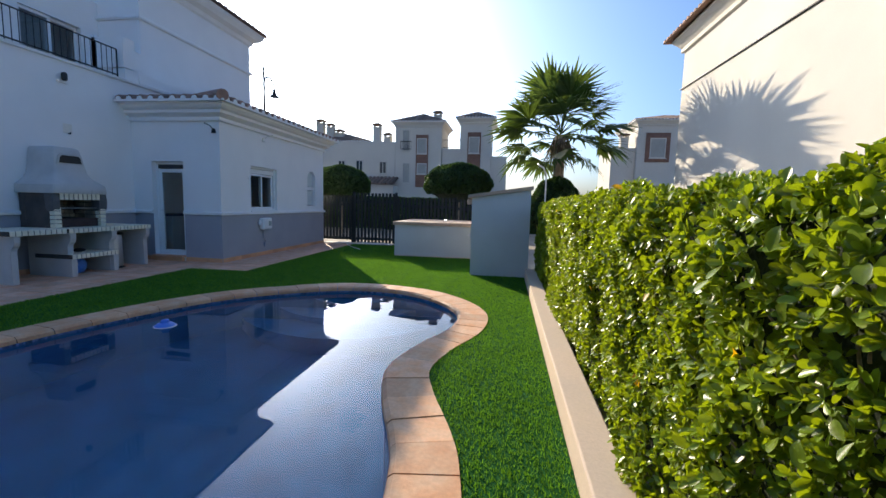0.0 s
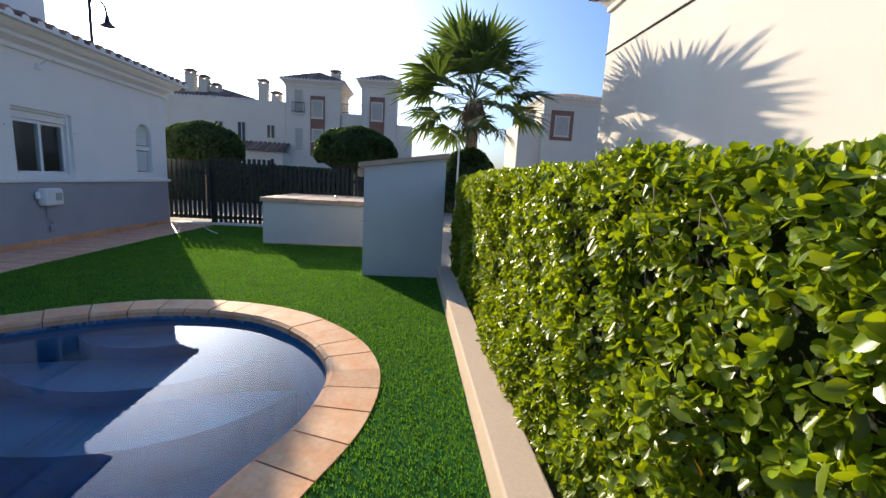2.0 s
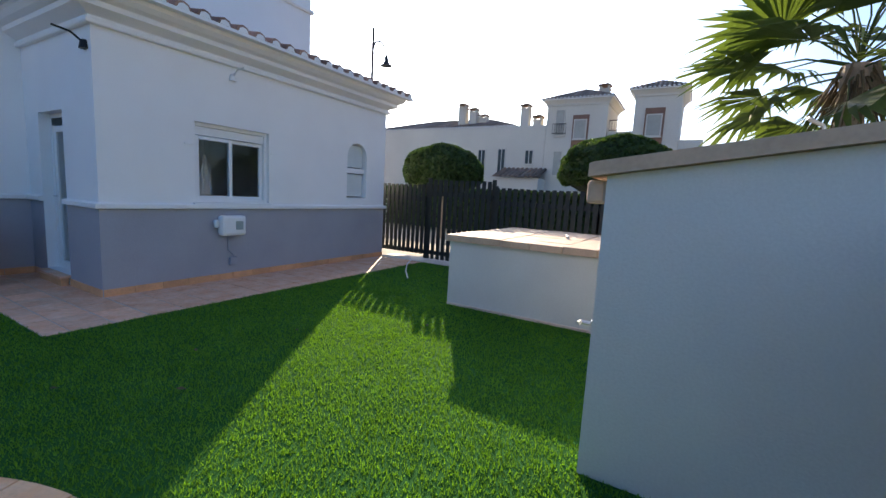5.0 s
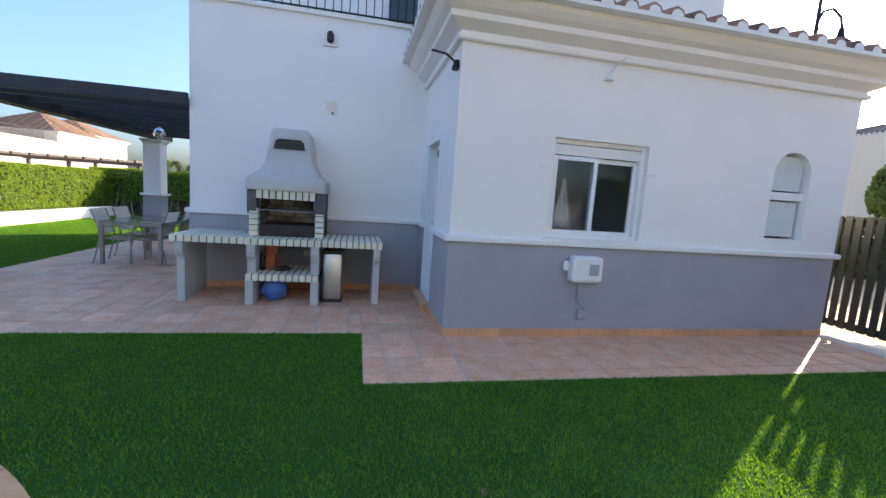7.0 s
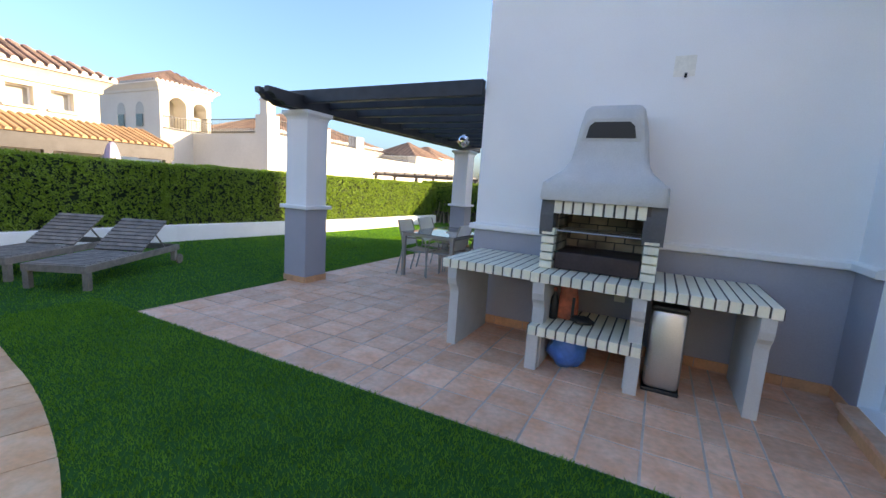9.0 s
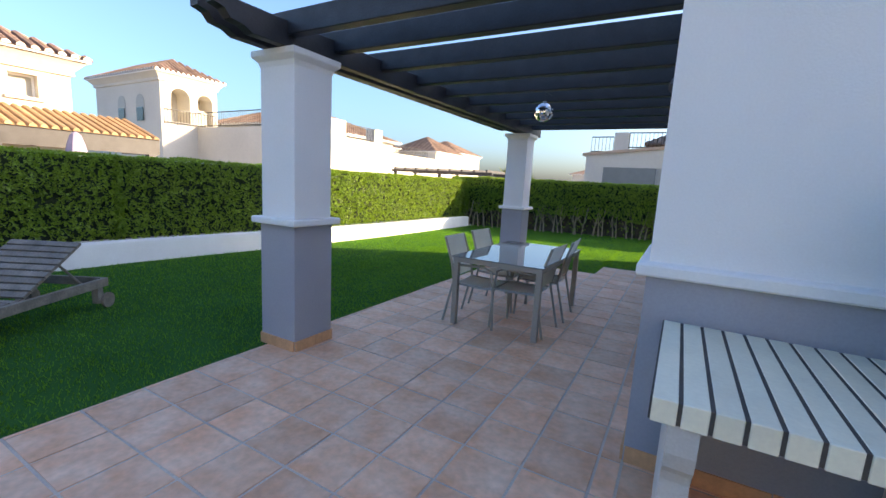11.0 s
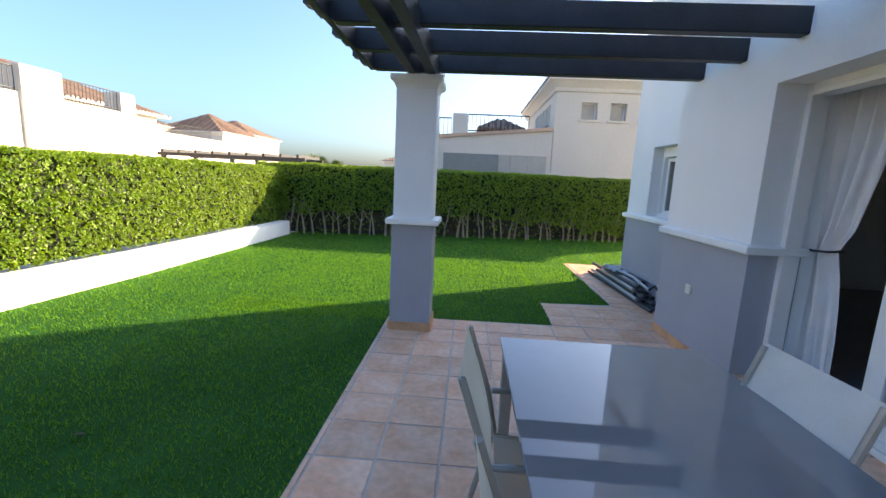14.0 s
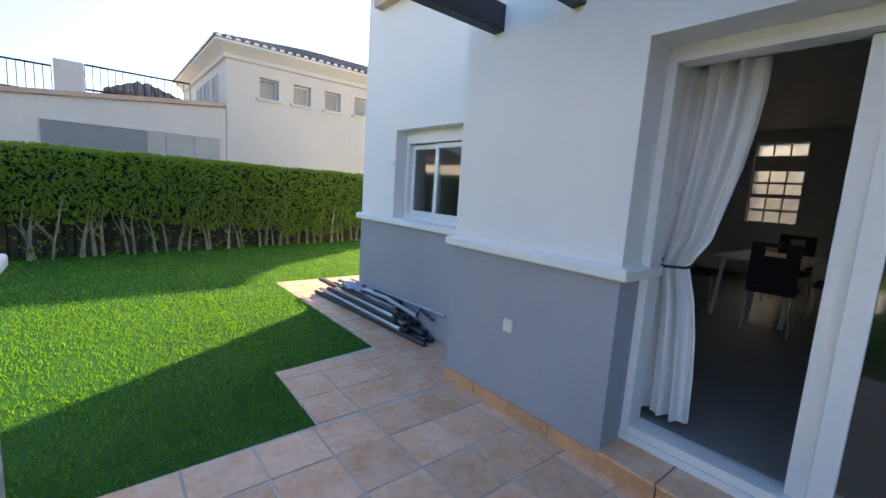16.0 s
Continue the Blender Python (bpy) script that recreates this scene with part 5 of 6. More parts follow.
for y, z in ((9.15, 2.70), (9.23, 2.56)):
    bm = B()
    tube(bm, [(4.992, 9.15, 2.56), (4.992, y, z)], 0.006, 5)
    part("clock_pointer", bm, SILV, ck)
ac = thing("air_conditioner", (4.9, 8.75, 3.0), "white wall-mounted air conditioner indoors", "air conditioner")
box_part("case", (4.80, 5.015, 8.25, 9.05, 2.78, 3.06), PVC, ac, bevel=0.03)
box_part("louvre", (4.79, 4.85, 8.32, 8.98, 2.785, 2.80), BLACK, ac)
sb = thing("sideboard", (2.9, 9.5, 0.17), "low white sideboard with a dark middle door", "sideboard")
box_part("body", (1.5, 4.4, 9.3, 9.765, 0.17, 0.64), TRIMW, sb, bevel=0.008)
box_part("door", (2.4, 3.3, 9.28, 9.298, 0.2, 0.62), BLACK, sb, "dark sideboard door", bevel=0.004)
box_part("top", (1.48, 4.42, 9.27, 9.766, 0.642, 0.68), mat("brown_sideboard_top", (0.16, 0.11, 0.08), 0.5, 0, 0.1, 40, 5, 0.1), sb, bevel=0.004)
ap = thing("hanging_cloth", (1.5, 0.5, 1.3), "white cloth hanging inside the kitchen window", "cloth")
bm = B()
gr = [[bm.verts.new((1.50 + (0.02 + 0.10 * (1.85 - z) / 0.5) * (k / 8 - 0.5) * 2, 0.42 + 0.02 * math.sin(k * 1.9), z)) for k in range(9)] for z in (1.86, 1.75, 1.6, 1.4, 1.28)]
for a, b in zip(gr, gr[1:]):
    for k in range(8):
        bm.faces.new((a[k], a[k + 1], b[k + 1], b[k]))
part("cloth", bm, SHEER, ap, smooth=True)
bm = B()
tube(bm, [(1.50, 0.42, 1.85), (1.50, 0.42, 2.3), (1.50, 0.30, 2.3)], 0.005, 5)
part("hook", bm, STEEL, ap)
kc = thing("kitchen_counter", (2.6, 1.9, 0.14), "dark kitchen units along the inside wall", "kitchen unit")
box_part("body", (0.4, 4.9, 1.6, 2.195, 0.14, 1.0), INTW, kc)
box_part("worktop", (0.4, 4.9, 1.58, 2.195, 1.002, 1.04), BLACK, kc, bevel=0.005)
# ---- pool fittings ----
fl = thing("chlorine_float", (-4.25, -2.35, -0.09), "round blue floating chlorine dispenser on the water", "float")
bm = B()
lathe(bm, [(0.05, -0.13), (0.11, -0.10), (0.115, -0.07), (0.09, -0.045), (0.05, -0.03), (0.04, 0.0), (0.02, 0.005)], 20, -4.25, -2.35)
part("body", bm, mat("blue_float_plastic", (0.05, 0.25, 0.75), 0.4, 0, 0.05, 20, 3, 0), fl, smooth=True)
bm = B()
lathe(bm, [(0.118, -0.085), (0.122, -0.075), (0.118, -0.068)], 20, -4.25, -2.35)
part("ring", bm, PVC, fl)

# ---- neighbouring houses ----
DARKGL = mat("dark_window_glass", (0.03, 0.035, 0.04), 0.08, 0, 0.05, 5, 1, 0)
BROWNP = mat("brown_brick_panel", (0.23, 0.12, 0.085), 0.85, 0, 0.12, 25, 3, 0.1)
GREYGL = mat("grey_pane", (0.36, 0.355, 0.32), 0.5, 0, 0.06, 5, 1, 0)


def far_window(parent, axis, at, out, a0, a1, z0, z1, glass=None, rim=0.07):
    """A recessed-looking window: proud surround, dark pane, mullion and sill on a wall plane; out is the sign of the outward axis."""
    def bx(name, u0, u1, d0, d1, v0, v1, m, par):
        d0, d1 = sorted((at + out * d0, at + out * d1))
        return box_part(name, (u0, u1, d0, d1, v0, v1) if axis == "x" else (d0, d1, u0, u1, v0, v1), m, par)
    pane = bx("window", a0, a1, 0.004, 0.02, z0, z1, glass or DARKGL, parent)
    bm = B()
    for u0, u1, v0, v1 in ((a0 - rim, a0, z0 - rim, z1 + rim), (a1, a1 + rim, z0 - rim, z1 + rim), (a0, a1, z1, z1 + rim), (a0, a1, z0 - rim, z0), *([] if glass is GREYGL else [((a0 + a1) / 2 - 0.025, (a0 + a1) / 2 + 0.025, z0, z1)])):
        d0, d1 = sorted((at + out * 0.003, at + out * 0.06))
        box(bm, u0, u1, d0, d1, v0, v1) if axis == "x" else box(bm, d0, d1, u0, u1, v0, v1)
    part("frame", bm, FARW, pane)
    bx("sill", a0 - 0.12, a1 + 0.12, 0.003, 0.13, z0 - rim - 0.06, z0 - rim, FARW, pane)
    return pane


def chimney(parent, x, y, z0, z1, s=0.32):
    c = box_part("chimney", (x - s, x + s, y - s, y + s, z0, z1 - 0.45), FARW, parent)
    bm = B()
    box(bm, x - s - 0.06, x + s + 0.06, y - s - 0.06, y + s + 0.06, z1 - 0.45, z1 - 0.38)
    for dx in (-0.8, 0, 0.8):
        for dy in (-0.8, 0.8):
            box(bm, x + dx * s - 0.05, x + dx * s + 0.05, y + dy * s - 0.05, y + dy * s + 0.05, z1 - 0.38, z1 - 0.18)
    part("cowl", bm, FARW, c)
    bm = B()
    hip_roof(bm, x - s - 0.1, x + s + 0.1, y - s - 0.1, y + s + 0.1, z1 - 0.18, 0.2, 0.2)
    part("cap", bm, ROOFF, c)


def house(name, at, label):
    return thing(name, at, label, "house", "neighbouring houses")


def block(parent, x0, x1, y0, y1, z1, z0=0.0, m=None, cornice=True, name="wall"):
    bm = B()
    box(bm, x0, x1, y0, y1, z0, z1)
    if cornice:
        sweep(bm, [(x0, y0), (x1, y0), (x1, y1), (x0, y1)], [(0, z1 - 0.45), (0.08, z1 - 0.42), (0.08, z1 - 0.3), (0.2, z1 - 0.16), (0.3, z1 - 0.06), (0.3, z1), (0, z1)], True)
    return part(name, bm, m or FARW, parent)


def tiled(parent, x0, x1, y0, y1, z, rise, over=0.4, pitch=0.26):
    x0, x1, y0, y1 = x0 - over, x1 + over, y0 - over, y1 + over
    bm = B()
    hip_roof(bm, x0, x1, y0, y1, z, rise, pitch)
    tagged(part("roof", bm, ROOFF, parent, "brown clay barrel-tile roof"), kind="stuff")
    bm = B()
    up = Vector((0, 0, 1))
    corners = [Vector(c) for c in ((x0, y0, z), (x1, y0, z), (x1, y1, z), (x0, y1, z))]
    for k in range(4):
        a, b = corners[k], corners[(k + 1) % 4]
        side = (b - a).normalized()
        out = Vector((side.y, -side.x, 0))
        n = max(1, round((b - a).length / pitch))
        r = (b - a).length / n * 0.34
        for i in range(n):
            c = a + (b - a) * ((i + 0.5) / n) + out * 0.012
            bm.faces.new([bm.verts.new(c + side * (r * math.cos(t)) + up * (r * 0.9 * math.sin(t))) for t in (0, 0.8, 1.57, 2.34, math.pi)])
    box(bm, x0 + 0.03, x1 - 0.03, y0 + 0.03, y1 - 0.03, z - 0.06, z - 0.012)
    tagged(part("eave_mortar", bm, TRIMW, parent, "white mortar closing the eave tiles"), kind="stuff")


def pierced(parent, face, x0, x1, y0, y1, z1, holes, deep=0.32, panes=True, cornice=True):
    """A house block whose front ('x1': facing +x, 'y0': facing -y) has real openings (a, b, low, high) as deep as its front wall."""
    bm = B()
    if face == "x1":
        box(bm, x0, x1 - deep, y0, y1, 0, z1)
        wall_boxes(bm, "y", x1 - deep, x1, y0, y1, 0, z1, holes)
    else:
        box(bm, x0, x1, y0 + deep, y1, 0, z1)
        wall_boxes(bm, "x", y0, y0 + deep, x0, x1, 0, z1, holes)
    if cornice:
        sweep(bm, [(x0, y0), (x1, y0), (x1, y1), (x0, y1)], [(0, z1 - 0.45), (0.08, z1 - 0.42), (0.08, z1 - 0.3), (0.2, z1 - 0.16), (0.3, z1 - 0.06), (0.3, z1), (0, z1)], True)
    w = part("wall", bm, FARW, parent)
    for a, b, lo, hi in holes:
        def slab(name, u0, u1, d0, d1, v0, v1, m, par):
            return box_part(name, (x1 - d1, x1 - d0, u0, u1, v0, v1) if face == "x1" else (u0, u1, y0 + d0, y0 + d1, v0, v1), m, par)
        if panes:
            pane = slab("window", a + 0.002, b - 0.002, deep - 0.05, deep - 0.02, lo + 0.002, hi - 0.002, GREYGL, parent)
            bm = B()
            for u0, u1, v0, v1 in ((a + 0.003, a + 0.05, lo + 0.003, hi - 0.003), (b - 0.05, b - 0.003, lo + 0.003, hi - 0.003), (a + 0.05, b - 0.05, hi - 0.05, hi - 0.003)):
                d = (x1 - deep + 0.051, x1 - deep + 0.085, u0, u1) if face == "x1" else (u0, u1, y0 + deep - 0.085, y0 + deep - 0.051)
                box(bm, *d, v0, v1)
            part("frame", bm, TRIMW, pane)
            slab("sill", a - 0.1, b + 0.1, -0.08, 0.02, lo - 0.08, lo - 0.002, FARW, pane)
    return w


def far_rail(parent, p, q, z, h):
    a, b = Vector((*p, 0)), Vector((*q, 0))
    bm = B()
    for zz in (z + 0.1, z + h):
        tube(bm, [a + Vector((0, 0, zz)), b + Vector((0, 0, zz))], 0.025, 5)
    n = max(2, round((b - a).length / 0.16))
    for i in range(n + 1):
        c = a.lerp(b, i / n)
        tube(bm, [c + Vector((0, 0, z)), c + Vector((0, 0, z + h))], 0.012, 4)
    part("railing", bm, IRON, parent, "dark iron terrace railing")


# townhouses beyond the gate
h = house("townhouse", (30, 1.5, 0), "white three-storey townhouse with square tower and chimneys")
block(h, 28, 36, 3.6, 20, 6.85, cornice=False)
tiled(h, 28.4, 36, 6.3, 19.6, 6.88, 1.35)
block(h, 27.9, 32.2, -0.55, 3.55, 8.5)
tiled(h, 27.9, 32.2, -0.55, 3.55, 8.52, 1.05)
block(h, 28.2, 34, -2.4, -0.6, 6.3, cornice=False)
far_rail(h, (28.3, -2.3), (28.3, -0.65), 6.3, 0.75)
for y0, y1, z0, z1 in ((8.27, 8.83, 3.15, 5.1), (6.6, 7.15, 3.1, 5.15), (4.42, 4.97, 4.1, 5.05)):
    far_window(h, "y", 28.0, -1, y0, y1, z0, z1)
for y0, y1, z0, z1 in ((2.27, 2.82, 3.3, 4.95), (2.30, 2.86, 6.1, 7.8)):
    far_window(h, "y", 27.9, -1, y0, y1, z0, z1, GREYGL)
far_rail(h, (27.75, 2.1), (27.75, 3.05), 6.1, 0.75)
box_part("brick_panel", (27.82, 27.9, 0.6, 1.68, 2.9, 7.42), BROWNP, h, "brown brick panel round the windows")
far_window(h, "y", 27.82, -1, 0.76, 1.5, 4.1, 4.9, GREYGL), far_window(h, "y", 27.82, -1, 0.78, 1.52, 5.85, 7.05, GREYGL)
chimney(h, 28.9, 5.5, 6.5, 8.6), chimney(h, 29.2, 4.6, 6.5, 7.8), chimney(h, 29.5, 11.2, 7.0, 9.1), chimney(h, 29.7, 10.3, 7.0, 8.75), chimney(h, 30.2, 9.6, 7.0, 8.3), chimney(h, 29.4, 0.05, 8.5, 9.75)
bm = B()
slope(bm, (26.0, 6.7, 3.0), (26.0, 3.2, 3.0), (1, 0, 0), 2.0, 0.7, 0.34)
tagged(part("porch_roof", bm, ROOFF, h), kind="stuff")
box_part("porch_wall", (26.3, 28.0, 3.3, 6.6, 0, 2.95), FARW, h)
h = house("townhouse", (29.5, -3.6, 0), "white tower of a townhouse with brown brick panel")
block(h, 27.7, 31.5, -4.85, -2.2, 8.75)
tiled(h, 27.7, 31.5, -4.85, -2.2, 8.77, 0.75)
block(h, 28.0, 33, -6.2, -4.86, 5.65, cornice=False)
box_part("brick_panel", (27.62, 27.7, -3.98, -2.85, 4.4, 7.6), BROWNP, h)
far_window(h, "y", 27.62, -1, -3.8, -3.02, 5.9, 7.15, GREYGL)
h = house("townhouse", (31, -19.5, 0), "white townhouse upper storey with brown window panel")
block(h, 29, 35, -23.5, -16.95, 8.8)
tiled(h, 29, 35, -23.5, -16.95, 8.82, 0.95)
block(h, 29.4, 34, -16.94, -15.0, 6.6, cornice=False)
chimney(h, 30.0, -16.1, 6.6, 7.9)
box_part("brick_panel", (28.92, 29.0, -19.5, -17.6, 5.4, 7.8), BROWNP, h)
far_window(h, "y", 28.92, -1, -19.1, -18.0, 5.8, 7.3, GREYGL)
# the house over the south hedge
NBW = mat("warm_white_render", (0.68, 0.635, 0.56), 0.85, 0, 0.04, 60, 0.8, 0.2)
h = house("villa", (2, -15, 0), "tall warm white neighbouring villa with clay eaves")
block(h, -1.85, 5.9, -21, -11.6, 6.75, m=NBW)
bm = B()
slope(bm, (6.4, -11.1, 6.77), (-2.35, -11.1, 6.77), (0, -1, 0), 4.4, 1.2, 0.24, True, True)
slope(bm, (6.4, -21.5, 6.77), (6.4, -11.1, 6.77), (-1, 0, 0), 4.4, 1.2, 0.24, True, True)
slope(bm, (-2.35, -11.1, 6.77), (-2.35, -21.5, 6.77), (1, 0, 0), 4.4, 1.2, 0.24, True, True)
part("roof", bm, ROOF, h)
bm = B()
tube(bm, [(5.92, -11.58, 5.22), (2.0, -11.58, 5.18), (-1.85, -11.58, 5.14)], 0.025, 6)
part("cable", bm, BLACK, h, "dark cable along the wall")
# villas over the west hedge
h = house("villa", (-21, 2, 0), "white villa with hipped clay roof and lean-to")
pierced(h, "x1", -25, -18, -6, 5.0, 4.2, [(-1.5, -0.9, 3.08, 3.64), (0.9, 1.5, 3.08, 3.64), (2.78, 3.38, 3.08, 3.64), (3.77, 4.33, 3.08, 3.64)])
tiled(h, -25, -18, -6, 5.0, 4.22, 1.6)
bm = B()
slope(bm, (-16.2, -4.0, 2.25), (-16.2, 6.3, 2.25), (-1, 0, 0), 1.75, 0.55, 0.2)
lean = part("lean_to_roof", bm, mat("orange_clay_tile", (0.42, 0.255, 0.13), 0.8, 0, 0.12, 20, 2, 0, island=0.25), h, "orange clay tile lean-to roof")
tagged(lean, "orange clay tile lean-to roof", kind="stuff")
# beam made deeper in dark wood to include the shade under the roof edge
bm = B()
box(bm, -16.4, -16.25, -4, 6.3, 1.82, 2.24), box(bm, -18, -16.3, 6.1, 6.25, 1.82, 2.24)
part("lean_to_beam_shade", bm, DARKWOOD, h)
for y in (-3.8, 0, 3.0, 6.1):
    box_part("lean_to_post", (-16.42, -16.22, y - 0.1, y + 0.1, 0, 1.82), DARKWOOD, h)
um = thing("parasol", (-15.4, 4.1, 0), "folded mauve parasol beyond the hedge", "parasol")
bm = B()
tube(bm, [(-15.4, 4.1, 0), (-15.4, 4.1, 2.1)], 0.025, 8)
part("pole", bm, TAUPE, um)
bm = B()
lathe(bm, [(0.05, 1.35), (0.21, 1.70), (0.17, 1.9), (0.10, 2.12), (0.03, 2.18)], 9, -15.4, 4.1)
part("canopy", bm, mat("mauve_canvas", (0.30, 0.26, 0.36), 0.9, 0, 0.08, 50, 4, 0.1), um)
h = house("villa", (-30, 13, 0), "white villa tower with arched loggia and clay roof")
pierced(h, "x1", -34, -27, 11.8, 14.8, 6.3, [(12.3, 13.3, 3.9, 5.65), (13.7, 14.55, 3.9, 5.55)], 1.3, False)
tiled(h, -34, -27, 11.8, 14.8, 6.32, 1.0)


def arch_head(parent, x0, x1, c, w, top):
    """The white corners that round off an opening's head in a wall facing +x."""
    N = 10
    for sgn in (-1, 1):
        pts = [(c + sgn * w, top)] + [(c + sgn * w * math.cos(math.pi * k / (2 * N)), top - w + w * math.sin(math.pi * k / (2 * N))) for k in range(N + 1)]
        bm = B()
        prism(bm, pts, "x", x0, x1)
        part("arch_head", bm, FARW, parent)


def arch(parent, at, c, w, z0, z1):
    """A narrow arched window on a wall facing -y; a flat grey panel stands for its shaded recess."""
    N = 10
    pts = [(c - w, z0)] + [(c - w * math.cos(math.pi * k / N), z1 - w + w * math.sin(math.pi * k / N)) for k in range(N + 1)] + [(c + w, z0)]
    bm = B()
    prism(bm, pts, "y", at - 0.02, at - 0.004)
    a = part("arch", bm, GREYGL, parent, "arched window, recess shade as a flat grey panel")
    box_part("pane", (c - w * 0.8, c + w * 0.8, at - 0.06, at - 0.022, z0, z0 + (z1 - z0) * 0.5), DARKGL, a)


arch_head(h, -28.2, -27.002, 12.8, 0.5, 5.65), arch_head(h, -28.2, -27.002, 14.125, 0.425, 5.55)
for c in (-29.0, -31.0):
    arch(h, 11.8, c, 0.42, 3.9, 5.3)
far_rail(h, (-26.9, 11.9), (-26.9, 14.8), 3.75, 0.75)
h = house("villa", (-24, 17, 0), "white villa with roof terrace, railings and chimney")
block(h, -28, -20.5, 13.65, 21.7, 3.75, cornice=False)
box_part("pier", (-21.4, -20.45, 13.6, 14.38, 0.0, 4.75), FARW, h)
box_part("pier", (-28.05, -27.2, 13.6, 14.3, 3.7, 4.7), FARW, h)
box_part("pier", (-21.2, -20.40, 16.85, 18.3, 0.0, 4.66), FARW, h)
box_part("pier", (-21.2, -20.46, 20.95, 21.72, 3.7, 4.55), FARW, h)
chimney(h, -20.93, 14.0, 4.7, 5.95, 0.27)
far_rail(h, (-20.6, 14.4), (-20.6, 16.8), 3.75, 0.8), far_rail(h, (-20.6, 18.35), (-20.6, 20.9), 3.75, 0.8), far_rail(h, (-27.2, 13.75), (-21.4, 13.75), 3.75, 0.8)
tiled(h, -32, -24.2, 17.2, 28.2, 4.45, 1.75)
box_part("upper_wall", (-31.8, -24.3, 17.4, 28.0, 0.0, 4.38), FARW, h)
h = house("villa", (-38, 51, 0), "distant white villa with hipped clay roof and terrace")
block(h, -42, -34, 51, 59, 5.7)
tiled(h, -42, -34, 51, 59, 5.72, 2.5)
block(h, -40, -31.5, 36, 50.9, 4.4, cornice=False)
far_rail(h, (-31.6, 36.1), (-31.6, 45.0), 4.4, 0.9)
far_window(h, "y", -34, 1, 52.5, 54.2, 4.2, 5.0, GREYGL, 0.12), far_window(h, "y", -34, 1, 56.3, 57.4, 4.0, 5.0, GREYGL, 0.12)
h = house("villa", (-43, 47, 0), "distant white villa with hipped clay roof behind another")
block(h, -48, -40.2, 43, 50.8, 6.0)
tiled(h, -48, -40.2, 43, 50.8, 6.02, 1.9)
h = house("villa", (-39, 63, 0), "distant white villa with hipped clay roof and plain side")
block(h, -44, -35, 59.1, 67.5, 6.2)
tiled(h, -44, -35, 59.1, 67.5, 6.22, 2.2)
far_window(h, "y", -35, 1, 62.5, 64.0, 4.2, 5.4, GREYGL, 0.12)
pgf = thing("pergola", (-19, 26, 0), "dark timber pergola of a neighbouring garden", "pergola")
for i in range(9):
    box_part("joist", (-21.5 + i * 0.9, -21.38 + i * 0.9, 24.5, 27.5, 2.28, 2.44), DARKWOOD, pgf)
for y in (24.7, 27.3):
    box_part("beam", (-21.8, -13.9, y - 0.08, y + 0.08, 2.12, 2.28), DARKWOOD, pgf)
    for x in (-21.5, -17.8, -14.1):
        box_part("post", (x - 0.09, x + 0.09, y - 0.09, y + 0.09, 0, 2.12), DARKWOOD, pgf)
# villa over the north hedge
h = house("villa", (1, 23, 0), "white villa with small square windows and clay roof")
pierced(h, "y0", -2.3, 9, 20, 28, 5.45, [(x, x + 0.6, 4.02, 4.66) for x in (-1.33, -0.25, 0.86, 2.0)])
tiled(h, -2.3, 9, 20, 28, 5.47, 1.5)
for y0 in (21.2, 22.6, 24.0):
    far_window(h, "y", -2.3, -1, y0, y0 + 0.6, 4.0, 4.65, GREYGL, 0.06)
bm = B()
prism(bm, [(-7.3, 0), (-2.32, 0), (-2.32, 3.55), (-7.3, 3.08)], "y", 20.0, 25.0)
part("extension_wall", bm, FARW, h)
bm = B()
prism(bm, [(-7.45, 3.07), (-2.33, 3.56), (-2.33, 3.68), (-7.45, 3.19)], "y", 19.9, 25.1)
part("extension_roof", bm, SLABT, h, "clay tile edge of the sun room roof")
for x0, x1, g in ((-6.5, -4.35, mat("grey_sun_room_glass", (0.20, 0.215, 0.215), 0.15, 0, 0.05, 5, 1, 0)), (-4.33, -3.9, GREYGL), (-3.88, -3.2, GREYGL), (-3.18, -2.5, GREYGL)):
    box_part("glazing", (x0, x1, 19.95, 19.99, 1.0, 2.58), g, h, "sun room glazing")
box_part("head_rail", (-6.55, -2.46, 19.93, 19.998, 2.58, 2.64), FARW, h)
box_part("pier", (-6.2, -5.62, 20.2, 20.8, 3.15, 4.12), FARW, h)
far_rail(h, (-5.6, 20.4), (-3.2, 20.4), 3.4, 0.72), far_rail(h, (-7.2, 20.4), (-6.25, 20.4), 3.2, 0.75)
bm = B()
hip_roof(bm, -5.2, -3.0, 23.0, 25.2, 3.9, 0.6, 0.28)
part("stair_roof", bm, ROOFF, h)
for x, y in ((-14, 62), (-11.5, 66)):
    h = house("villa", (x, y, 0), "far white villa with clay roof")
    block(h, x - 3, x + 2, y - 2, y + 3, 3.6, cornice=False)
    tiled(h, x - 3, x + 2, y - 2, y + 3, 3.62, 1.0)

# street lamp beyond the annex
sl = thing("street_lamp", (12.1, 6.3, 0), "black iron street lamp with curled arm and bell shade", "street lamp")
bm = B()
tube(bm, [(12.1, 6.3, 0), (12.1, 6.3, 8.25)], 0.085, 10, 0.05)
part("pole", bm, IRON, sl)
bm = B()
tube(bm, [(12.1, 6.3, 7.4), (12.25, 6.29, 7.75), (12.55, 6.26, 7.85), (12.85, 6.23, 7.65), (12.93, 6.22, 7.35)], 0.04, 6)
tube(bm, [(12.1, 6.3, 7.15), (12.3, 6.28, 7.35), (12.45, 6.27, 7.65), (12.35, 6.28, 7.75)], 0.016, 6)
part("arm", bm, IRON, sl)
bm = B()
lathe(bm, [(0.03, 7.38), (0.07, 7.32), (0.09, 7.15), (0.14, 7.05), (0.27, 6.95), (0.27, 6.93), (0.2, 6.94)], 16, 12.93, 6.22)
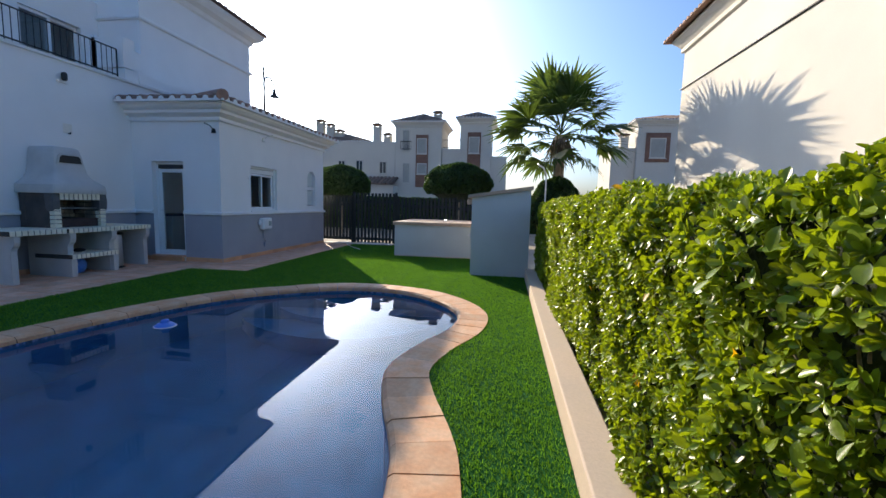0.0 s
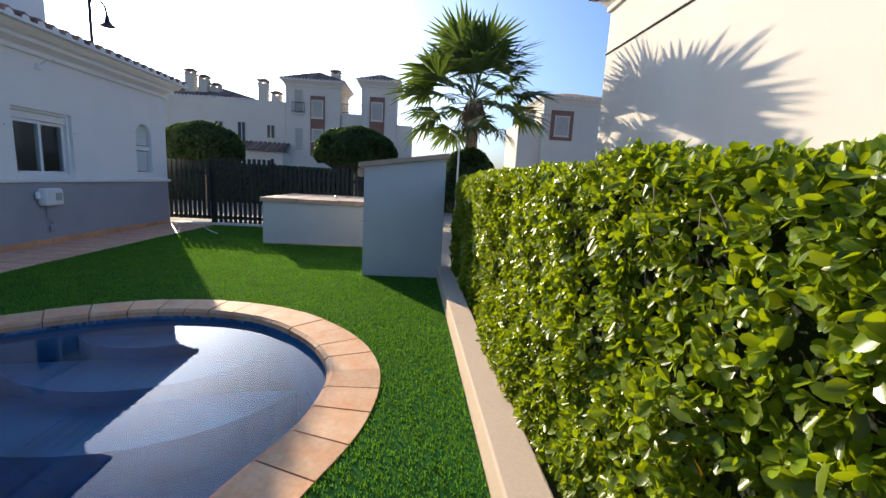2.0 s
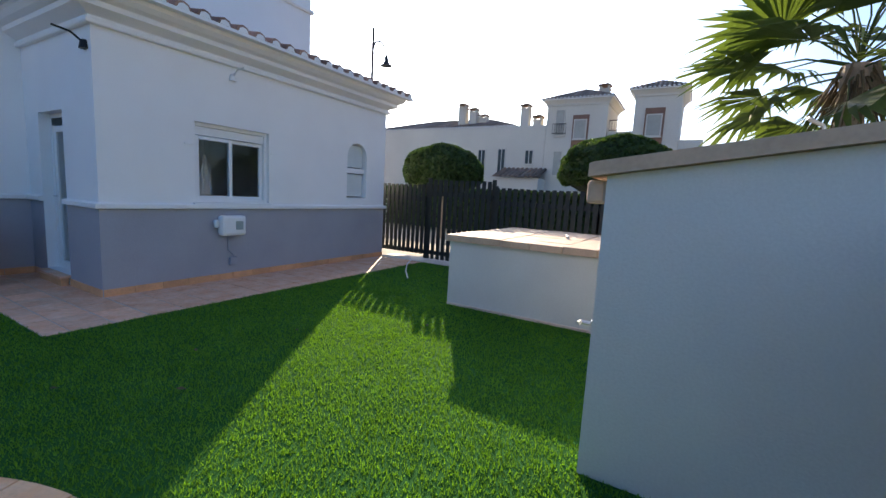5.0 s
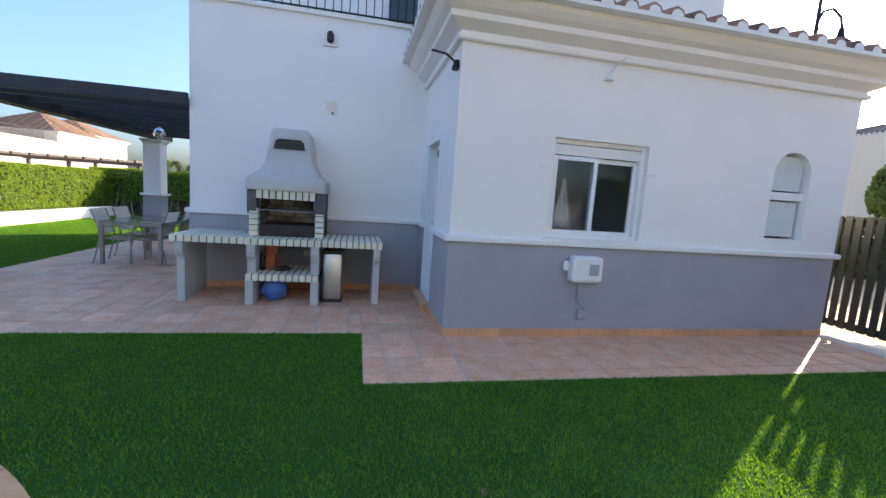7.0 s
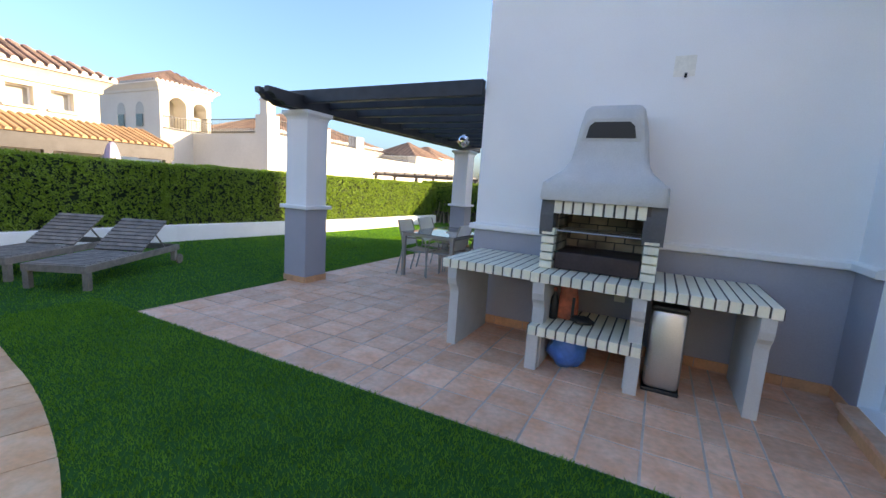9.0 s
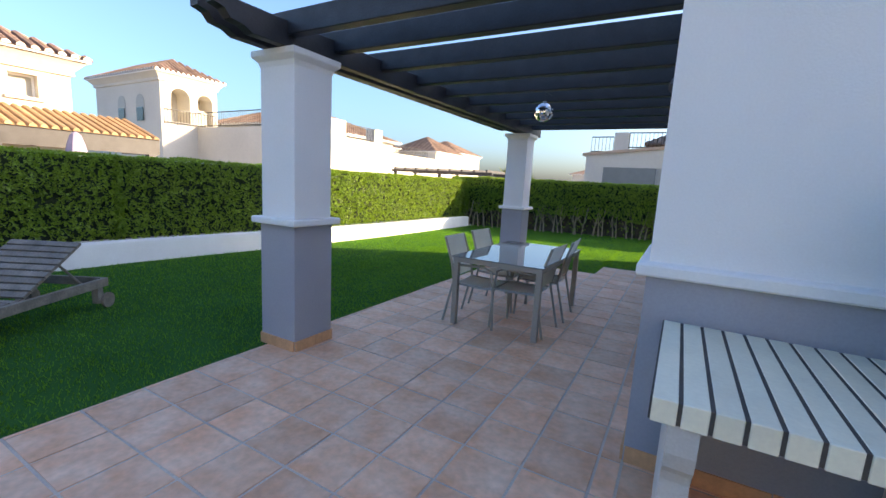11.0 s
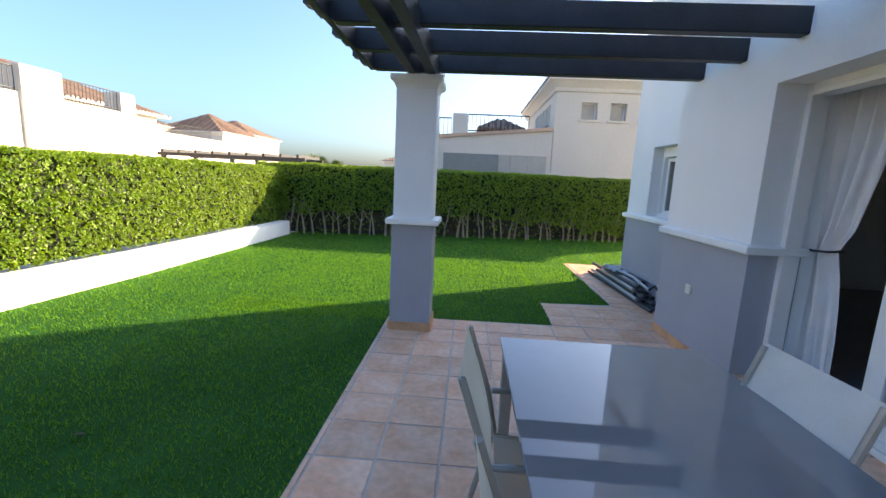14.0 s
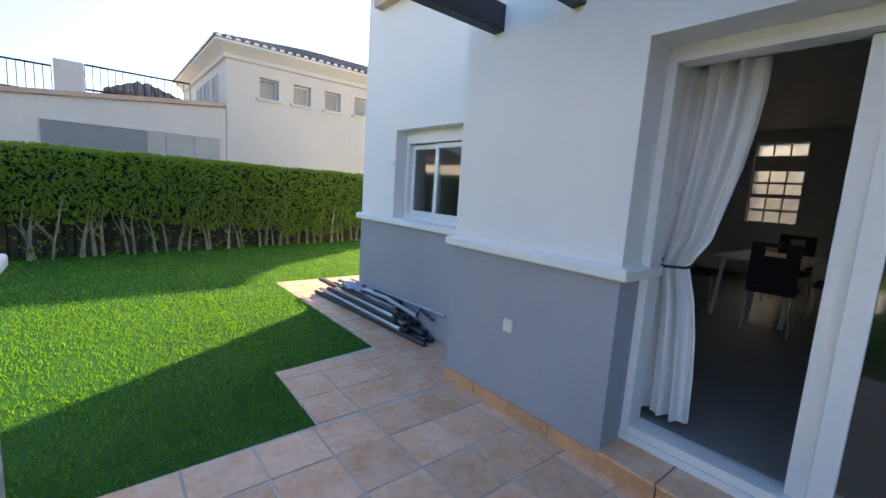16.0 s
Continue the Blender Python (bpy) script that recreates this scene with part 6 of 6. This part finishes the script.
part("shade", bm, IRON, sl)

# ---- palm ----
FROND = leaf_mat("palm_frond", (0.06, 0.10, 0.035), (0.04, 0.075, 0.025), 0.3, 0.5)
DEADF = mat("dry_palm_skirt", (0.16, 0.12, 0.07), 0.95, 0, 0.2, 30, 3, 0.2)


def frond_mesh(seed, R, blades=26):
    """A fan leaf: stalk along +x, pleated blades with drooping tips."""
    rng = random.Random(seed)
    bm = B()
    tube(bm, [(0, 0, 0), (R * 0.25, 0, 0.05 * R), (R * 0.52, 0, 0)], 0.022, 5, 0.012)
    for i in range(blades):
        t = (i / (blades - 1) - 0.5) * radians(200)
        L = R * (0.42 + 0.08 * math.cos(t)) * rng.uniform(0.85, 1.08) * (0.8 + 0.2 * math.cos(t / 1.6))
        d = Vector((math.cos(t), math.sin(t), rng.uniform(-0.05, 0.12)))
        s = Vector((-math.sin(t), math.cos(t), 0))
        o = Vector((R * 0.52, 0, 0))
        w = 0.042 * R
        q1, q2 = o + d * L * 0.55, o + d * L + Vector((0, 0, -L * rng.uniform(0.08, 0.28)))
        va, vb, vc = bm.verts.new(o), bm.verts.new(q1 + s * w * 0.55 + Vector((0, 0, 0.02))), bm.verts.new(q1 - s * w * 0.55 - Vector((0, 0, 0.01)))
        vd = bm.verts.new(q2)
        bm.faces.new((va, vb, vc)), bm.faces.new((vb, vd, vc))
    return mesh_of("frond", bm, FROND)


def palm(at, trunk, crown, fronds, R, label, seed=1):
    rng = random.Random(seed)
    p = thing("palm_tree", at, label, "palm tree", "palms")
    bm = B()
    prof = [(0.30, 0), (0.24, 0.4)] + [(0.2 + 0.015 * (k % 2), 0.5 + k * (trunk - 0.5) / 16) for k in range(17)]
    lathe(bm, prof, 12)
    part("trunk", bm, BARK, p, world=False)
    kinds = [frond_mesh(seed * 10 + k, R) for k in range(4)]
    for i in range(fronds):
        u = (i + 0.5) / fronds
        el = math.asin(1 - 1.5 * u) + rng.uniform(-0.18, 0.18)
        az = i * 2.39996
        f = new("frond", kinds[i % 4])
        f.parent = p
        f.matrix_basis = Matrix.Translation((0, 0, trunk - 0.05 + crown * 0.1 * math.sin(el))) @ Matrix.Rotation(az, 4, "Z") @ Matrix.Rotation(-el, 4, "Y") @ Matrix.Rotation(rng.uniform(-0.5, 0.5), 4, "X") @ Matrix.Scale(rng.uniform(0.85, 1.1), 4)
    bm = B()
    for i in range(60):
        az, r0 = rng.uniform(0, math.tau), rng.uniform(0.15, 0.3)
        a = Vector((math.cos(az) * r0, math.sin(az) * r0, trunk - rng.uniform(0.0, 0.5)))
        tube(bm, [a, a + Vector((math.cos(az) * 0.35, math.sin(az) * 0.35, -rng.uniform(0.5, 1.0)))], 0.03, 4, 0.01)
    part("dry_skirt", bm, DEADF, p, world=False)
    return p


palm((8.15, -8.25, 0), 4.15, 2.4, 32, 2.75, "tall fan palm with feathery green crown behind the fence", 2)
palm((-25.4, 57, 0), 2.4, 2, 22, 2.2, "far fan palm above the hedge", 3)
palm((-23.5, 60, 0), 1.9, 2, 18, 1.8, "far fan palm above the hedge", 4)
lp = thing("garden_pole", (5.9, -7.6, 0), "thin curved metal pole by the fence", "pole")
bm = B()
tube(bm, [(5.9, -7.6, 0), (5.9, -7.6, 2.5), (5.88, -7.5, 2.75), (5.8, -7.3, 2.85)], 0.03, 6)
part("tube", bm, SILV, lp)

# ---- clipped trees behind the fence ----
def clipped_tree(c, rad, n, label, seed):
    rng = np.random.default_rng(seed)
    t = thing("clipped_tree", (c[0], c[1], 0), label, "tree", "clipped trees")
    bm = B()
    tube(bm, [(c[0], c[1], 0), (c[0] + 0.05, c[1], c[2] - rad[2] * 0.5)], 0.14, 8, 0.09)
    for k in range(5):
        a = k * 1.26
        tube(bm, [(c[0], c[1], c[2] - rad[2] * 0.7), (c[0] + math.cos(a) * rad[0] * 0.5, c[1] + math.sin(a) * rad[1] * 0.5, c[2])], 0.05, 6, 0.02)
    part("trunk", bm, BARK, t)
    d = rng.normal(size=(n, 3))
    d /= np.linalg.norm(d, axis=1, keepdims=True)
    d[:, 2] = np.where(d[:, 2] < -0.5, d[:, 2] * 0.6, d[:, 2])
    bump = np.array([noise.noise(Vector(q) * 2.5) for q in d])
    k = (0.93 + 0.10 * bump - rng.exponential(0.05, n))[:, None]
    P = np.array(c) + d * np.array(rad) * k
    ob = new("crown", leaves("crown", P, d, 0.11, LEAFB, rng))
    ob.data.transform(Matrix.Translation((-c[0], -c[1], 0)))
    ob.parent = t
    tagged(ob, kind="stuff")
    # solid ball in the crown, coloured as the shade among its leaves
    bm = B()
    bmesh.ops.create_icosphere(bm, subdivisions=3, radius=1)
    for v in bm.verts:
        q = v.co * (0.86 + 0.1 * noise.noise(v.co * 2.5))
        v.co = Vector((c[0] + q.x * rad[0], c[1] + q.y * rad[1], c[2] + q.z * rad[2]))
    part("crown_shade_core", bm, SHADECORE, t)
    return t


clipped_tree((9.9, -4.2, 2.35), (1.5, 1.6, 0.95), 16000, "round clipped evergreen tree beyond the fence", 1)
clipped_tree((9.9, 1.2, 2.2), (1.4, 1.4, 0.95), 14000, "round clipped evergreen tree behind the gate", 2)

sh = clipped_tree((7.3, -8.1, 1.35), (0.95, 1.0, 1.25), 9000, "dark green shrub at the foot of the palm", 3)


# ---- hedges ----
def hedge_points(rng, a, b, h, depth, dens, z0=0.0, top_only=0.0, bulge=0.07, right=1):
    """Points and outward directions over the front face and top of a hedge whose face runs from a to b, with its inside to the left."""
    a, b = np.array(a), np.array(b)
    L = np.linalg.norm(b - a)
    d = (b - a) / L
    o = np.array([d[1], -d[0]])
    n1, n2 = int(L * (h - z0) * dens), int(L * depth * dens * 0.7)
    u, z = rng.uniform(0, L, n1), z0 + (h - z0) * rng.uniform(0, 1, n1)
    w = np.array([noise.noise(Vector((uu * 1.7, zz * 1.7, a[0]))) * 0.6 + noise.noise(Vector((uu * 5, zz * 5, a[1]))) * 0.4 for uu, zz in zip(u, z)]) * bulge
    edge = np.clip((h - z) / 0.15, 0, 1)
    w = w - 0.08 * (1 - edge) ** 2 - rng.exponential(0.030, n1)
    P1 = np.column_stack([a[0] + d[0] * u + o[0] * w, a[1] + d[1] * u + o[1] * w, z])
    N1 = np.tile([o[0], o[1], 0.35], (n1, 1))
    u2, q = rng.uniform(0, L, n2), rng.uniform(0, depth, n2)
    hz = h + np.array([noise.noise(Vector((uu * 2.1, qq * 2.1, 7.7))) for uu, qq in zip(u2, q)]) * bulge * 0.8 - rng.exponential(0.02, n2) - 0.06 * np.clip(1 - q / 0.12, 0, 1) ** 2
    P2 = np.column_stack([a[0] + d[0] * u2 - o[0] * q, a[1] + d[1] * u2 - o[1] * q, hz])
    N2 = np.tile([o[0] * 0.3, o[1] * 0.3, 1.0], (n2, 1))
    return np.concatenate([P1, P2]), np.concatenate([N1, N2])


def hedge(at, a, b, h, depth, dens, size, material, label, seed, z0=0.05, inset=0.10, stems=0.0, ends=True, tufts=False, bare=None):
    rng = np.random.default_rng(seed)
    t = thing("hedge", (at[0], at[1], 0), label, "hedge", "hedges")
    av, bv = Vector(a), Vector(b)
    d = (bv - av).normalized()
    o = Vector((d.y, -d.x))
    base = Vector((at[0], at[1]))
    q = [av - o * inset, bv - o * inset, bv - o * depth, av - o * depth]
    # dark block behind the leaves; its colour carries the shade of the depth
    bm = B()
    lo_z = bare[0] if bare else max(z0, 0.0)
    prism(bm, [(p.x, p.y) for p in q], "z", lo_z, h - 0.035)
    part("shade_core", bm, SHADECORE, t)
    P, N = hedge_points(rng, a, b, h, depth, dens, z0, bulge=0.18 if material is LEAFS else 0.06)
    if bare:
        u = ((P[:, :2] - np.array(a)) @ np.array([d.x, d.y])) / (bv - av).length
        low = np.array([bare[0] + (bare[1] - bare[0]) * min(1, max(0, (q - 0.5) * 4)) + 0.22 * noise.noise(Vector((q * 26, 0, 3.3))) for q in u])
        keep = (P[:, 2] > low) | (rng.random(len(P)) < 0.10)
        P, N = P[keep], N[keep]
    if ends:
        for p0, dirn in ((av, -d), (bv, d)):
            n = int(depth * h * dens)
            qq, zz = rng.uniform(0, depth, n), rng.uniform(z0, h, n)
            P = np.concatenate([P, np.column_stack([p0.x - o.x * qq, p0.y - o.y * qq, zz]) - np.array([dirn.x, dirn.y, 0]) * rng.exponential(0.03, n)[:, None]])
            N = np.concatenate([N, np.tile([dirn.x, dirn.y, 0.3], (n, 1))])
    make = rosettes if tufts else leaves
    ob = new("leaves", make("leaves", P - np.array([at[0], at[1], 0]), N, size, material, rng))
    ob.parent = t
    tagged(ob, kind="stuff")
    if stems:
        L = (bv - av).length
        n = int(L / stems)
        r2 = random.Random(seed)
        for i in range(n):
            c = av + d * ((i + r2.uniform(0.1, 0.9)) * L / n) - o * r2.uniform(0.04, 0.16)
            lean, lean2 = r2.uniform(-0.12, 0.12), r2.uniform(-0.06, 0.08)
            top = Vector((c.x + d.x * lean, c.y + d.y * lean, 0)) + Vector((o.x, o.y, 0)) * lean2
            bm = B()
            tube(bm, [(c.x, c.y, 0), (c.x + d.x * lean * 0.3, c.y + d.y * lean * 0.3, 0.25), (top.x, top.y, 0.55), (top.x + d.x * 0.06, top.y + d.y * 0.06, 0.95)], r2.uniform(0.022, 0.042), 6, 0.010)
            for k in range(2):
                z = r2.uniform(0.25, 0.45)
                e = r2.choice((-1, 1)) * r2.uniform(0.1, 0.22)
                tube(bm, [(c.x + d.x * lean * 0.4, c.y + d.y * lean * 0.4, z), (c.x + d.x * e, c.y + d.y * e, z + 0.3), (c.x + d.x * e * 1.2, c.y + d.y * e * 1.2, z + 0.55)], 0.010, 5, 0.004)
            part("stem", bm, BARK, t, "bare pale hedge stem")
    return t, P, N


# broad-leaved hedge beside the pool
south, SP, SN = hedge((-5, -7.5), (0.05, -6.99), (-11.0, -6.99), 1.53, 0.95, 1350, 0.047, LEAFS, "bright green broad-leaved clipped hedge along the pool", 11, 0.12, 0.19, 0.0, True, True)
rng = np.random.default_rng(77)
KINDS = []
for k in range(6):
    bm = B()
    r2 = random.Random(k)
    w = r2.uniform(0.25, 0.31)
    pts = [(-0.5, 0, 0), (-0.25, w * 0.75, 0.05), (0.08, w, 0.07), (0.34, w * 0.6, 0.03), (0.52, 0, -0.07 - 0.08 * r2.random()), (0.34, -w * 0.6, 0.03), (0.08, -w, 0.07), (-0.25, -w * 0.75, 0.05)]
    vs = [bm.verts.new(p) for p in pts]
    ms = [bm.verts.new((x, 0, z)) for x, z in ((-0.2, -0.015), (0.1, -0.01), (0.34, -0.02))]
    bm.faces.new((vs[0], ms[0], vs[1])), bm.faces.new((vs[0], vs[7], ms[0]))
    for i, (m0, m1) in enumerate(((ms[0], ms[1]), (ms[1], ms[2]))):
        bm.faces.new((vs[1 + i], m0, m1, vs[2 + i])), bm.faces.new((vs[7 - i], vs[6 - i], m1, m0))
    bm.faces.new((vs[3], ms[2], vs[4])), bm.faces.new((vs[5], vs[4], ms[2]))
    KINDS.append(mesh_of("leaf", bm, LEAFS, True))
YELLEAF = KINDS[0].copy()
YELLEAF.materials[0] = leaf_mat("yellowed_leaf", (0.62, 0.36, 0.03), (0.45, 0.20, 0.02), 0.3, 0.4)
near = [i for i in rng.permutation(len(SP)) if -8.3 < SP[i][0] < -3.0 and SP[i][1] > -7.2 and SP[i][2] > 0.5][:300]
for j, i in enumerate(near):
    p, n = Vector(SP[i]), Vector(SN[i]).normalized()
    lf = new("leaf", YELLEAF if j % 22 == 5 else KINDS[j % 6])
    lf.parent = south
    zaxis = (n + Vector(rng.normal(scale=0.45, size=3))).normalized()
    xaxis = Vector((rng.normal(), rng.normal(), rng.normal() + 0.5))
    xaxis = (xaxis - zaxis * xaxis.dot(zaxis)).normalized()
    rot = Matrix((xaxis, zaxis.cross(xaxis), zaxis)).transposed().to_4x4()
    lf.matrix_basis = Matrix.Translation(p + n * 0.035 - Vector((-5, -7.5, 0))) @ rot @ Matrix.Scale(rng.uniform(0.05, 0.08), 4)
bm = B()
r2 = random.Random(9)
for i in range(260):
    x, z = r2.uniform(-10.5, 0), r2.uniform(0.1, 1.3)
    tube(bm, [(x, -7.10, z), (x + r2.uniform(-0.12, 0.12), -7.0, z + r2.uniform(0.05, 0.25))], 0.005, 4, 0.002)
tagged(part("twig_growth", bm, BARK, south), kind="stuff")
# box-like hedges to the west and north
for k, (p, q) in enumerate((((-10.99, -6.9), (-10.79, 3.0)), ((-10.79, 2.9), (-10.38, 6.2)), ((-10.38, 6.1), (-10.08, 13.7)))):
    hedge(((p[0] + q[0]) / 2 - 0.4, (p[1] + q[1]) / 2), p, q, 1.63, 0.8, 720, 0.047, LEAFA, "dense green clipped hedge behind the planter wall", 12 + k, 0.33, 0.15, 0.0, k != 1, True)
hedge((-5, 14.6), (-10.6, 13.30), (0.8, 15.45), 1.75, 0.75, 800, 0.046, LEAFA, "tall green hedge with bare stems at its foot", 16, 0.10, 0.32, 0.21, True, True, (0.60, 0.24))
FENCEB = mat("brown_slat_fence", (0.10, 0.075, 0.055), 0.8, 0, 0.2, 60, 5, 0.2, rand=0.2)
# solid board added behind the slats so no sunlight comes through their gaps
bm = B()
prism(bm, [(-10.9, 13.76), (0.9, 15.98), (0.9, 16.02), (-10.9, 13.80)], "z", 0.0, 0.9)
fence_n = structure("fence_north", bm, FENCEB, "low brown slat fence behind the hedge stems with added light-blocking board", "fence")
for i in range(90):
    u = i / 90
    x, y = -10.9 + 11.7 * u, 13.72 + 2.2 * u
    box_part("slat", (x - 0.05, x + 0.05, y - 0.005, y + 0.015, 0.0, 0.75 + 0.02 * (i % 3)), FENCEB, fence_n)
hedge((13, -3), (13.0, 6.0), (13.0, -9.0), 1.75, 0.9, 260, 0.13, LEAFB, "dark hedge across the street", 15, 0.05, 0.1)

# ---- pool coping ----
cop = None
acc, pieces, start = 0.0, [], 0
n = len(inner)
for i in range(n):
    acc += (rim[(i + 1) % n] - rim[i]).length
    if acc > 0.29 or i == n - 1:
        pieces.append((start, i + 1))
        start, acc = i + 1, 0.0
for s, e in pieces:
    bm = B()
    rows = []
    dz = random.uniform(-0.003, 0.004)
    for k in range(s, e + 1):
        a, b = inner[k % n], rim[k % n]
        t = (inner[min(k + 1, e) % n] - inner[max(k - 1, s) % n]).normalized()
        sh = t * (0.005 if k == s else -0.005 if k == e else 0)
        a, b = a + sh, b + sh
        c = a + (a - b) * 0.07
        rows.append([bm.verts.new(v) for v in ((c.x, c.y, -0.045), (c.x - (a - b).x * 0.02, c.y - (a - b).y * 0.02, -0.005 + dz), ((a + (b - a) * 0.04).x, (a + (b - a) * 0.04).y, 0.018 + dz), (b.x, b.y, 0.012 + dz), (b.x, b.y, -0.05))])
    for u, v in zip(rows, rows[1:]):
        for k in range(4):
            bm.faces.new((u[k], u[k + 1], v[k + 1], v[k]))
    bm.faces.new(rows[0]), bm.faces.new(rows[-1])
    if cop is None:
        cop = tagged(new("pool_coping", mesh_of("pool_coping", bm, COPE)), "terracotta coping stones round the pool edge", "coping", kind="structure")
    else:
        part("coping_stone", bm, COPE, cop)
bm = B()
cb = [[bm.verts.new((p.x, p.y, z)) for p in ring] for ring, z in ((inner, -0.05), (rim, -0.045), )]
for i in range(n):
    bm.faces.new((cb[0][i], cb[0][(i + 1) % n], cb[1][(i + 1) % n], cb[1][i]))
structure("coping_bed", bm, GROUT, "mortar bed under the coping", "coping")

# ---- patio tiles ----
PITCH, GAP, TH = 0.345, 0.015, 0.004
full = None
cells = []
RECTS = [(-6.24, WALLX, 0.09, 7.655), (WALLX, -0.88, 0.09, 2.2), (-0.88, 0.0, -1.14, 2.2), (0.0, 5.3, -1.14, 0.0), (-4.43, WALLX, 7.655, 8.54), (-3.50, -2.9, 8.54, 10.06), (-3.50, 0.28, 10.06, 11.45), (WALLX, -2.9, 7.78, 8.62)]
for x0, x1, y0, y1 in RECTS:
    for i in range(math.floor((x0 + 6.2) / PITCH) - 1, math.ceil((x1 + 6.2) / PITCH) + 1):
        for j in range(math.floor((y0 - 0.09) / PITCH) - 1, math.ceil((y1 - 0.09) / PITCH) + 1):
            a, b = max(x0, -6.2 + i * PITCH), min(x1, -6.2 + (i + 1) * PITCH)
            c, d = max(y0, 0.09 + j * PITCH), min(y1, 0.09 + (j + 1) * PITCH)
            if b - a > 0.04 and d - c > 0.04:
                cells.append((a, b, c, d))
full = B()
box(full, -PITCH / 2 + GAP / 2, PITCH / 2 - GAP / 2, -PITCH / 2 + GAP / 2, PITCH / 2 - GAP / 2, -0.002, TH, 0.002)
full = mesh_of("tile", full, TERRA)
cells.sort(key=lambda q: q[0] > 2.5)
rest = B()
for k, (a, b, c, d) in enumerate(cells):
    dz = random.uniform(-0.001, 0.002)
    if k < 300:
        if b - a > PITCH - 0.001 and d - c > PITCH - 0.001:
            ob = new("tile", full)
        else:
            bm = B()
            w, e = (b - a) / 2 - GAP / 2, (d - c) / 2 - GAP / 2
            box(bm, -w, w, -e, e, -0.002, TH)
            ob = new("tile", mesh_of("tile", bm, TERRA))
        ob.location = ((a + b) / 2, (c + d) / 2, dz)
        ob.rotation_euler = (random.uniform(-0.006, 0.006), random.uniform(-0.006, 0.006), random.uniform(-0.008, 0.008))
        ob.parent = patio
    else:
        box(rest, a + GAP / 2, b - GAP / 2, c + GAP / 2, d - GAP / 2, -0.002, TH + dz)
if len(rest.verts):
    tagged(part("tiles", rest, TERRA, patio), kind="stuff")

# ---- turf blades ----
rng = np.random.default_rng(5)
PX, PY, PH = [], [], []
for x0, x1, y0, y1, dens, hh in ((-9.0, -2.0, -6.73, -5.0, 5000, 0.021), (-4.5, -2.0, -5.0, -2.0, 5000, 0.021), (-2.0, 3.0, -6.73, -1.1, 5000, 0.021), (3.0, 5.4, -6.73, -1.1, 3000, 0.022), (-7.0, -2.0, -2.0, 0.09, 4600, 0.022), (-2.0, -0.88, -1.1, 0.09, 4600, 0.022),
                                 (-11.0, -6.2, -2.0, 3.0, 1500, 0.024), (-8.2, -6.2, 3.0, 8.0, 2600, 0.024), (-11.0, -8.2, 3.0, 14.0, 1500, 0.026), (-8.2, -4.4, 7.5, 11.0, 2200, 0.024), (-8.2, 3.0, 11.0, 16.2, 1400, 0.026), (-4.5, -3.4, 8.5, 11.0, 2200, 0.024)):
    m = int((x1 - x0) * (y1 - y0) * dens)
    PX.append(rng.uniform(x0, x1, m)), PY.append(rng.uniform(y0, y1, m)), PH.append(np.full(m, hh))
PX, PY, PH = np.concatenate(PX), np.concatenate(PY), np.concatenate(PH)
ok = inside(PX, PY, LAWN) & ~inside(PX, PY, [(p.x, p.y) for p in rim])
PX, PY, PH = PX[ok], PY[ok], PH[ok] * rng.uniform(0.6, 1.3, ok.sum())
az, lean = rng.uniform(0, 2 * np.pi, len(PX)), rng.uniform(0.2, 1.1, len(PX))
wd = 0.0028 + 0.06 * PH
V = np.stack([np.column_stack([PX - np.sin(az) * wd, PY + np.cos(az) * wd, np.zeros(len(PX))]), np.column_stack([PX + np.sin(az) * wd, PY - np.cos(az) * wd, np.zeros(len(PX))]),
              np.column_stack([PX + np.cos(az) * PH * lean, PY + np.sin(az) * PH * lean, PH])], axis=1).reshape(-1, 3)
F = np.arange(len(PX) * 3).reshape(-1, 3)
tagged(new("turf", scatter_mesh("turf", V, F, BLADE)), "short green artificial grass blades", "grass", kind="stuff")
# dry leaves fallen on the turf
r2 = random.Random(12)
for i in range(14):
    x, y = r2.choice(((r2.uniform(-9.5, -6.5), r2.uniform(3, 13)), (r2.uniform(-1.2, 3.0), r2.uniform(-4, -1.5)), (r2.uniform(-8, -4.5), r2.uniform(8.5, 13.5))))
    t = thing("fallen_leaf", (x, y, 0.024), "small dry curled leaf on the turf", "leaf", "fallen leaves")
    t.rotation_euler = (0.2, 0.1, r2.uniform(0, 6))
    bm = B()
    s = r2.uniform(0.025, 0.045)
    vs = [bm.verts.new((s * a, s * b, s * c)) for a, b, c in ((-1, 0, 0.1), (-0.2, 0.45, 0.3), (1, 0, 0.2), (-0.2, -0.45, 0.3), (0, 0, 0))]
    for a, b in ((0, 1), (1, 2), (2, 3), (3, 0)):
        bm.faces.new((vs[a], vs[b], vs[4]))
    part("blade", bm, DEADF, t, world=False)
